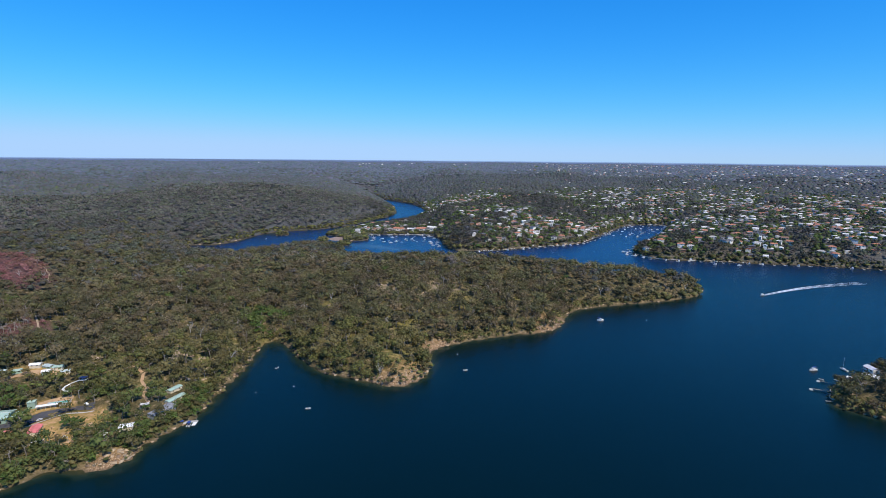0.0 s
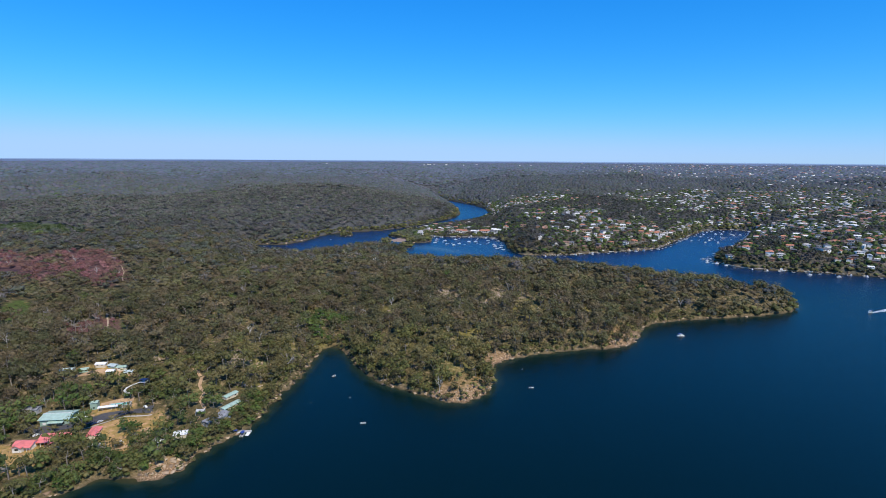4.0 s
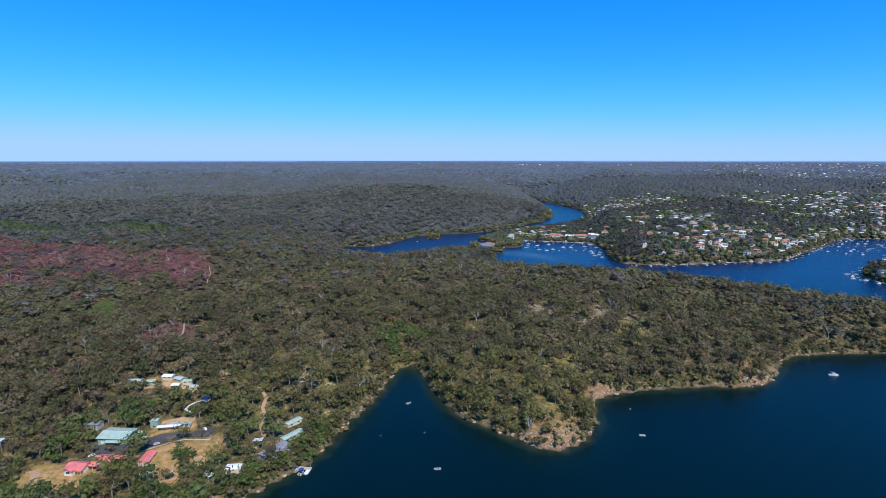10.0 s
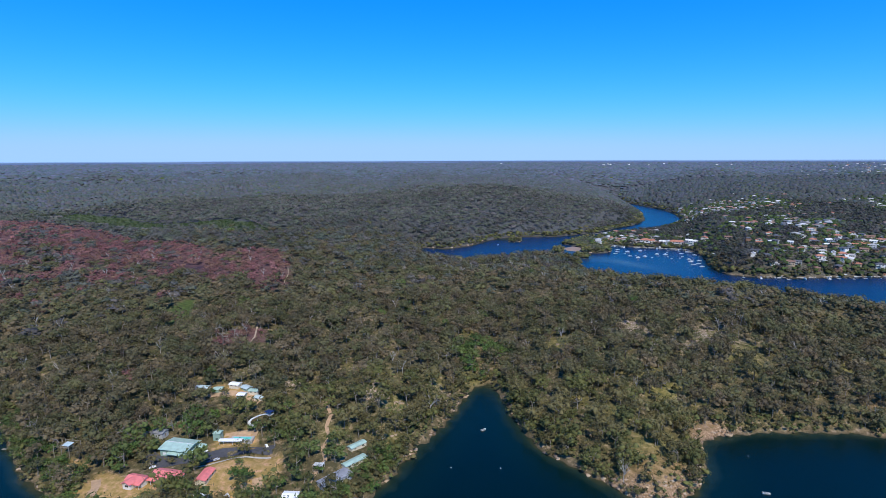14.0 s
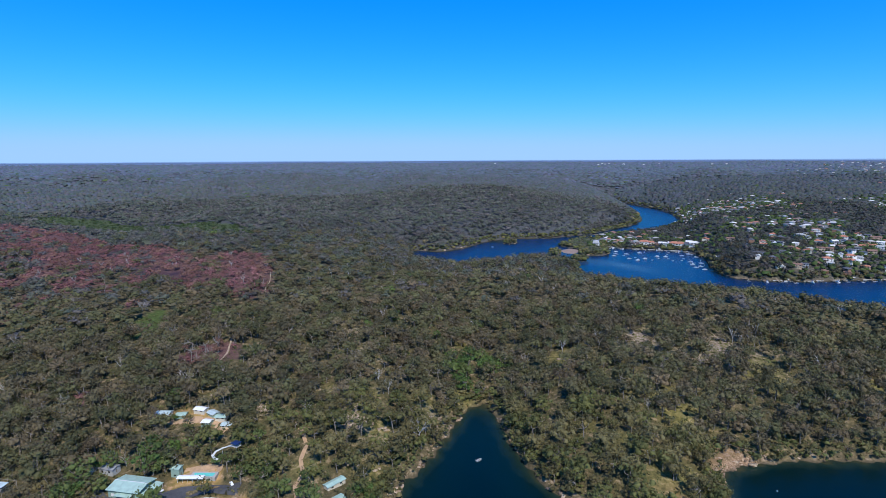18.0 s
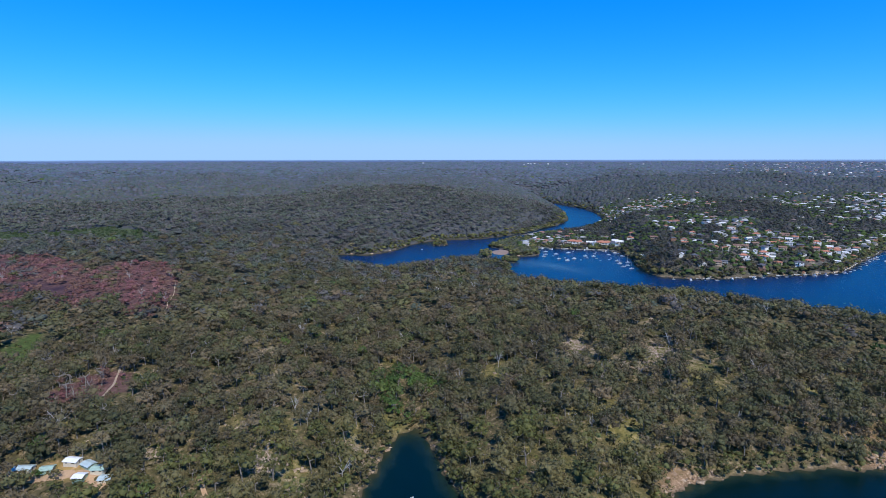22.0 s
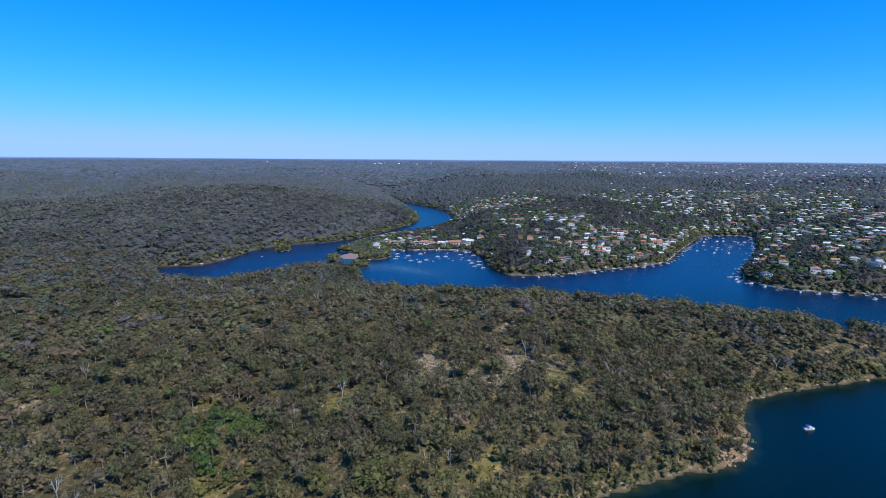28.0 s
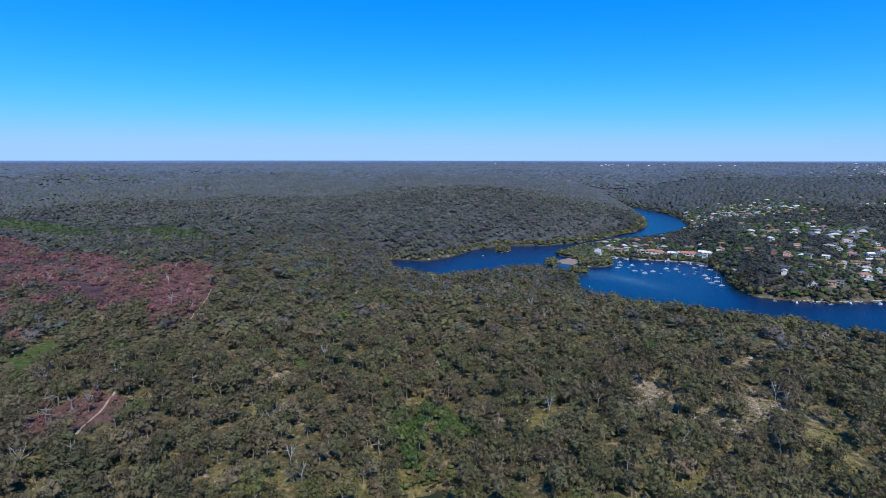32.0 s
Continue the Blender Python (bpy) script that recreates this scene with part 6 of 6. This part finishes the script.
def shade_sail(x, y, w, turn, z, label):
    t = thing("shade_sail", sited(x, y, 0, turn) @ BROAD, label, "shade sail")
    bm = bmesh.new()
    rows = [[bm.verts.new((a * w, b * w * 0.7, z + 0.7 * (abs(a) * 2) ** 2 * (1 if b * a > 0 else 0.4) - 0.3 * (1 - 2 * abs(a)) * (1 - 2 * abs(b)))) for b in (-0.5, -0.25, 0, 0.25, 0.5)] for a in (-0.5, -0.25, 0, 0.25, 0.5)]
    for i in range(4):
        for j in range(4):
            bm.faces.new((rows[i][j], rows[i + 1][j], rows[i + 1][j + 1], rows[i][j + 1]))
    bmesh.ops.solidify(bm, geom=bm.faces[:], thickness=0.04)
    part("cloth", bm, M_SAIL, t)
    for a in (-0.5, 0.5):
        for b in (-0.35, 0.35):
            part("pole", rod((a * w, b * w, -1), (a * w, b * w, z + 0.9), 0.07), M_STEEL, t)


shade_sail(-138.5, 238.0, 4.2, 20, 3.2, "white shade sail on steel poles beside the boatshed")
shade_sail(-167.5, 208.5, 5.0, 10, 3.0, "white shade sail on steel poles below the lodge")
shade_sail(-159.5, 211.5, 4.0, 60, 3.0, "white shade sail on steel poles among trees")
shade_sail(-143.5, 214.5, 4.5, -20, 3.0, "white shade sail on steel poles near the shore")
shed("white_roofed_store", -140.0, 220.0, -135.0, 222.0, 4.0, 1.9, 0.8, M_CREAMWALL, M_SAIL, "small store with a white metal roof among trees", "store", 1)


def floating_dock():
    t = thing("floating_dock", pose(-117.5 * U, 235.3 * U, 0, 0, 0, 6) @ Matrix.Diagonal((1.6, 1.6, 1, 1)), "floating timber dock with white fenders", "dock")
    part("deck", boxed_mesh((-5, 5, -0.9, 0.9, 0.42, 0.5)), M_CONCRETE, t)
    part("float", boxed_mesh((-4.9, 4.9, -0.8, 0.8, -0.2, 0.42)), M_WHITE, t)
    part("finger", boxed_mesh((3.2, 5, -4.5, -0.92, 0.3, 0.5)), M_WHITE, t)
    for x in (-4, 0, 4):
        part("post", rod((x, 1.1, -3), (x, 1.1, 1.8), 0.13), M_TIMBER, t)
    g = part("gangway", boxed_mesh((-9.5, -5, -0.5, 0.5, 0.62, 0.72)), M_STEEL, t)


floating_dock()
for _x, _y, _a in ((-115.5, 232.6, 96), (-119.5, 233.2, 8)):
    _b = runabout("small blue-and-white launch tied to the floating dock")
    _b.matrix_basis = pose(_x * U, _y * U, 0, 0, 0, _a) @ Matrix.Scale(1.5, 4)
    part("awning", boxed_mesh((-1.6, 1.2, -0.85, 0.85, 1.75, 1.82)), M_BLUE, _b, "blue canvas awning")


def mooring_buoy(x, y):
    t = thing("mooring_buoy", pose(x * U, y * U, 0), "round white mooring buoy floating on the water", "buoy", "mooring buoys")
    bm = bmesh.new()
    bmesh.ops.create_uvsphere(bm, u_segments=10, v_segments=7, radius=0.45)
    bmesh.ops.scale(bm, vec=(1, 1, 0.8), verts=bm.verts)
    part("float", bm, M_WHITE, t)
    part("ring", rod((0, 0, 0.3), (0, 0, 0.62), 0.06), M_STEEL, t)


for _x, _y in ((-97, 268), (-79, 276), (11, 327), (160, 405), (-118, 700)):
    mooring_buoy(_x, _y)


def car(x, y, turn, paint, label, ute=False):
    t = thing("car", sited(x, y, 0.3, turn), label, "car")
    bm = boxed_mesh((-2.2, 2.2, -0.88, 0.88, 0.35, 0.95))
    bmesh.ops.bevel(bm, geom=bm.edges[:], offset=0.12, segments=2, affect="EDGES")
    part("body", bm, paint, t)
    bm = boxed_mesh((-0.3 if ute else -1.5, 1.0, -0.76, 0.76, 0.9, 1.5))
    for q in bm.verts:
        if q.co.z > 1.2:
            q.co.x, q.co.y = q.co.x * 0.75, q.co.y * 0.86
    cab = part("cabin", bm, paint, t)
    part("windscreen", boxed_mesh((0.86, 0.92, -0.6, 0.6, 1.0, 1.35)), M_GLASS, cab)
    part("side_window", boxed_mesh((-0.2 if ute else -1.0, 0.6, -0.78, 0.78, 1.02, 1.34)), M_GLASS, cab)
    for a in (-1.35, 1.35):
        for b in (-0.82, 0.82):
            part("wheel", rod((a, b - 0.1, 0.32), (a, b + 0.1, 0.32), 0.33, 12), M_RUBBER, t)


car(-183.3, 226.8, 60, M_NAVY, "dark blue utility parked beside the red-roofed hut", True)
car(-170.5, 244.6, 150, M_WHITE, "white car parked on the camp driveway")
car(-191.0, 231.2, 20, M_WHITE, "white van parked beside the hall")
car(-200.5, 214.6, 70, M_WHITE, "white car parked behind the lodge")
car(-181.5, 228.6, 60, M_STEEL, "silver car parked beside the utility")


def ropes_course():
    t = thing("ropes_course", sited(-239, 206, 0, 15) @ Matrix.Diagonal((1.25, 1.25, 0.95, 1)), "timber high ropes course of poles and platforms", "ropes course")
    for a in (-5, 0, 5):
        for b in (-4, 4):
            part("pole", rod((a, b, -1), (a, b, 8.5), 0.18), M_TIMBER, t)
    for a in (-5, 0):
        for b in (-4, 4):
            part("crossbeam", boxed_mesh((a, a + 5, b - 0.08, b + 0.08, 7.6, 7.8)), M_TIMBER, t)
    for a in (-5, 0, 5):
        part("crossbeam", boxed_mesh((a - 0.08, a + 0.08, -4, 4, 5.2, 5.4)), M_TIMBER, t)
    part("platform", boxed_mesh((-1.5, 2.5, -1.6, 1.8, 5.45, 5.6)), M_TIMBER, t)
    part("platform_roof", solid(bmesh.new(), [[(-1.8, -1.9, 7.2), (2.8, -1.9, 7.2), (2.8, 2.1, 7.8), (-1.8, 2.1, 7.8)]], 0.1), M_PALEROOF, t)


ropes_course()


def water_slide():
    t = thing("water_slide", sited(-178, 255) @ BROAD, "white water slide winding down from a steel tower", "water slide")
    part("tower_pole", rod((0, 0, -1), (0, 0, 8.5), 0.25, 8), M_STEEL, t)
    part("platform", boxed_mesh((-1.6, 1.6, -1.3, 1.3, 8.0, 8.2)), M_STEEL, t)
    part("canopy", solid(bmesh.new(), [[(-1.9, -1.6, 10.3), (1.9, -1.6, 10.3), (0, 0, 11.0)], [(1.9, 1.6, 10.3), (-1.9, 1.6, 10.3), (0, 0, 11.0)], [(1.9, -1.6, 10.3), (1.9, 1.6, 10.3), (0, 0, 11.0)], [(-1.9, 1.6, 10.3), (-1.9, -1.6, 10.3), (0, 0, 11.0)]], 0.1), M_NAVY, t)
    part("canopy_frame", boxed_mesh(*[(a - 0.05, a + 0.05, b - 0.05, b + 0.05, 8.2, 10.25) for a in (-1.5, 1.5) for b in (-1.2, 1.2)]), M_STEEL, t)
    bm = bmesh.new()
    pts = [(-1.6, 0, 8.0), (-4, -0.4, 7.0), (-6.5, -1.6, 5.8), (-8.2, -3.6, 4.6), (-8.0, -5.8, 3.6), (-6.2, -6.6, 2.8), (-4.0, -6.2, 2.2)]
    rings = []
    for i, q in enumerate(pts):
        a, b = Vector(pts[max(i - 1, 0)]), Vector(pts[min(i + 1, len(pts) - 1)])
        s = (b - a).cross(Vector((0, 0, 1))).normalized()
        rings.append([bm.verts.new(Vector(q) + s * 0.65 * math.cos(u) + Vector((0, 0, -0.55 * math.sin(u)))) for u in (0, 0.8, 1.57, 2.34, 3.14)])
    for a, b in zip(rings, rings[1:]):
        for j in range(4):
            bm.faces.new((a[j], a[j + 1], b[j + 1], b[j]))
    bmesh.ops.solidify(bm, geom=bm.faces[:], thickness=0.08)
    part("chute", bm, M_WHITE, t)
    for q in pts[2::2]:
        part("support", rod((q[0], q[1], -1), (q[0], q[1], q[2] - 0.5), 0.09), M_STEEL, t)


water_slide()

# the jetty and hut in the bay behind the point
shed("boathouse", -218.2, 182.0, -216.2, 187.0, 2.8, 2.5, 0.9, M_CREAMWALL, ribbed("cream_roof", (0.62, 0.55, 0.42), 0.5), "cream boathouse on the jetty", "boathouse", 2, -0.02).matrix_basis.translation.z = 1.45
_j = tagged(jetty(20, 4.5, False), "broad timber jetty beside the cream boathouse")
_j.matrix_basis = pose(-213.6 * U, 188 * U, 0.2, 0, 0, 248)
_c = thing("canoe", pose(-217.2 * U, 179.4 * U, 1.6, 0, 0, 248), "red canoe lying on the jetty", "canoe")
part("hull", hull_mesh(4.6, 0.9, 0.4), M_RED, _c)
_j = tagged(jetty(14, 1.8, False), "narrow weathered landing in the side bay")
_j.matrix_basis = pose(-268 * U, 203 * U, 0.0, 0, 0, 200)


# ---- the point across the bay ----
for _n, (_x, _y, _a, _k) in enumerate(((247, 293, 60, 6), (262, 280, 80, 1), (283, 262, 70, 3), (290, 298, 65, 0))):
    copy_thing(house_kinds[_k], sited(_x, _y, 0.5, _a - 150))
_w = thing("sea_wall", pose(0, 0, 0), "low pale concrete sea wall along the point", "sea wall")
for (_xa, _ya), (_xb, _yb) in (((212, 276), (206, 268)), ((206, 268), (205, 260)), ((216, 246), (234, 236))):
    _xa, _ya, _xb, _yb = _xa * U, _ya * U, _xb * U, _yb * U
    _l = math.hypot(_xb - _xa, _yb - _ya)
    _b = part("wall_section", boxed_mesh((-_l / 2, _l / 2, -0.4, 0.4, -1.5, 1.9)), M_CONCRETE, _w)
    _b.matrix_basis = pose((_xa + _xb) / 2, (_ya + _yb) / 2, 0, 0, 0, math.degrees(math.atan2(_yb - _ya, _xb - _xa)))
jetties[2].at(204 * U, 262 * U, 170)
shed("waterside_house", 235.0, 283.5, 239.0, 277.5, 4.4, 3.0, 0.9, M_TRIM, M_SAIL, "long white waterside house with white metal roof", "house", 4)
shed("boathouse", 228.0, 286.0, 231.0, 283.0, 3.2, 2.6, 0.8, M_TRIM, M_SAIL, "small white boathouse beside the jetties", "boathouse", 1)


# ---- the speedboat and its wake ----
_s = cruiser("white speedboat planing across the bay ahead of its wake", 7.5)
_s.matrix_basis = pose(299 * U, 489 * U, 0.15, 0, -3, 206)
wake = thing("boat_wake", pose(299 * U, 489 * U, 0), "white foaming wake trailing behind the speedboat", "wake", kind="stuff")
for side in (-1, 0, 1):
    bm = bmesh.new()
    prev = None
    for i in range(46):
        s = i / 45
        x, y = 3 + 235 * s, 96 * s + 14 * math.sin(s * 3.1) * (1 - 0.3 * s)
        off = side * (0.8 + 6.0 * s)
        wd = (0.55 + (1.5 if side else 0.8) * min(1, s * 12) * (1 - s) ** 1.3) * (0.8 + 0.35 * math.sin(i * 2.3 + side))
        a, b = bm.verts.new((x - 0.42 * (off - wd), y + (off - wd), 0.05)), bm.verts.new((x - 0.42 * (off + wd), y + (off + wd), 0.05))
        if prev:
            bm.faces.new((prev[0], a, b, prev[1]))
        prev = (a, b)
    bmesh.ops.recalc_face_normals(bm, faces=bm.faces)
    part("foam", bm, M_FOAM, wake)


# ---- sandstone along the shore ----
def boulder(seed):
    """An angular sandstone block, worn at its corners."""
    r = np.random.RandomState(seed)
    base = np.array([(a, b, c) for c in (-0.4, 0.35) for a, b in ((-1, -0.7), (1, -0.7), (1, 0.7), (-1, 0.7))], float) * 0.75
    v = base * r.uniform(0.6, 1.15, (8, 1)) + r.uniform(-0.13, 0.13, (8, 3))
    f = np.array([[4, 5, 6], [4, 6, 7], [0, 1, 5], [0, 5, 4], [1, 2, 6], [1, 6, 5], [2, 3, 7], [2, 7, 6], [3, 0, 4], [3, 4, 7]])
    return v + (0, 0, 0.1), f


BOULDERS = [boulder(s) for s in range(6)]


def rocks(seed, near, far, spacing, deep, size, label):
    x, y = scatter(seed, near, far, spacing, -72.0, 62.0)
    d = inland(x, y)
    r = np.random.RandomState(seed)
    open_rock = bare_rock(x, y)
    ok = (d > -1.5) & (d < deep + 12 * open_rock) & ((waves(x, y, 50, 81) > -0.2) | (open_rock > 0.3))
    x, y = x[ok], y[ok]
    s = size * r.uniform(0.4, 1.5, len(x)) ** 1.5
    wood("shore_rocks", M_ROCK_STUFF, BOULDERS, x, y, s, s * r.uniform(0.4, 0.9, len(x)), r.uniform(0, 1, len(x)), seed, label, "rocks")


M_ROCK_STUFF = toned("shore_sandstone", ((0.0, (0.11, 0.068, 0.038)), (0.5, (0.30, 0.185, 0.10)), (1.0, (0.55, 0.40, 0.26))))
rocks(141, 105, 735, 2.8, 3.0, 1.5, "pale sandstone ledges and boulders along the waterline")
rocks(142, 735, 1400, 6.0, 4.0, 3.0, "pale sandstone ledges along the waterline")


def outcrop(x, y, many, size, seed):
    """A group of weathered sandstone slabs showing through the bush."""
    r = np.random.RandomState(seed)
    x, y, size = x * U, y * U, size * 1.6
    t = thing("rock_outcrop", pose(x, y, 0), "pale weathered sandstone slabs showing through the bush", "rock outcrop", "rock outcrops")
    for i in range(many):
        a, b = x + r.normal(0, size), y + r.normal(0, size * 0.6)
        v, f = BOULDERS[r.randint(0, 6)]
        k = r.uniform(1.0, 3.2)
        o = raw("slab", v * (k, k, k * 0.8), f, M_ROCK, None, t)
        o.matrix_basis = pose(a - x, b - y, float(height(a, b)) + 0.15, 0, 0, r.uniform(0, 360))


for _n, (_x, _y, _k, _s) in enumerate(((-49, 430, 18, 7), (-18, 413, 13, 5), (-2, 434, 20, 7), (-1, 479, 8, 4), (-82, 391, 5, 4), (8, 342, 12, 4), (-122, 318, 9, 4), (-131, 203, 16, 4),
                                       (-150, 292, 9, 5), (-128, 270, 8, 4), (-190, 300, 7, 4), (-215, 279, 5, 2), (-170, 310, 8, 5), (-105, 420, 6, 4), (-189, 284, 7, 4), (-139, 295, 7, 4), (-132, 284, 7, 4), (-182, 350, 9, 4), (-205, 375, 7, 4), (-155, 304, 7, 4), (-4, 303, 12, 4))):
    outcrop(_x, _y, _k, _s, 300 + _n)


# ---- single trees on and round the camp lawns ----
for _n, (_x, _y, _w, _h, _k) in enumerate(((-155, 218, 15, 13, 0), (-177, 206, 11, 10, 0), (-180.5, 197.5, 13, 10, 1), (-189, 223.5, 6, 6, 1), (-182, 251, 12, 10, 1), (-176, 251.5, 11, 10, 1),
                                            (-170, 200, 14, 12, 0), (-164, 203, 12, 11, 1), (-190, 188, 13, 10, 1), (-206, 186, 12, 9, 1), (-216, 195, 12, 10, 0), (-206, 214.5, 12, 11, 0), (-200, 214, 10, 9, 0), (-226, 212, 14, 12, 0), (-222, 207, 12, 11, 1), (-231, 216, 14, 12, 0), (-215, 211, 12, 11, 1), (-209, 207, 11, 9, 1), (-228, 194, 12, 10, 1), (-236, 198, 11, 9, 1), (-211, 217, 14, 13, 0),
                                            (-219, 213, 14, 12, 0), (-163.5, 222.5, 13, 13, 1), (-148, 205, 12, 10, 0), (-151, 211, 11, 10, 1), (-173, 208.5, 9, 8, 0), (-220, 222, 14, 12, 0), (-213, 219, 12, 11, 0), (-161, 223, 13, 11, 1), (-150, 239, 13, 12, 0), (-145, 222, 12, 11, 1), (-132, 222, 12, 10, 1),
                                            (-199, 246, 12, 11, 0), (-208, 247, 14, 12, 0), (-160, 210, 11, 10, 0), (-140, 246, 11, 9, 1), (-124, 232, 9, 7, 1), (-126, 246, 8, 6, 0), (-168, 251, 13, 12, 0), (-184, 200, 10, 8, 1), (-196, 219, 8, 7, 0), (-171, 230, 7, 6, 1), (-138, 229, 11, 9, 0), (-120.5, 243, 8, 6, 0), (-137, 236, 8, 7, 1), (-214, 224, 12, 11, 0), (-189, 248, 10, 9, 0), (-212, 262, 9, 8, 0), (-223, 257, 9, 8, 0), (-201, 261, 8, 8, 0), (-218, 260, 8, 7, 1), (-207, 258, 11, 10, 0))):
    _t = gum_tree(_n % 6, 0.35 + 0.05 * (_n % 7), M_GREEN_TREE if _k else M_LEAF_TREE, "leafy green shade tree on the camp lawn" if _k else "spreading olive-green gum tree beside the camp lawn")
    _t.matrix_basis = sited(_x, _y, -0.2, 57.0 * _n) @ Matrix.Diagonal((_w * 1.25, _w * 1.25, _h * 1.1, 1))
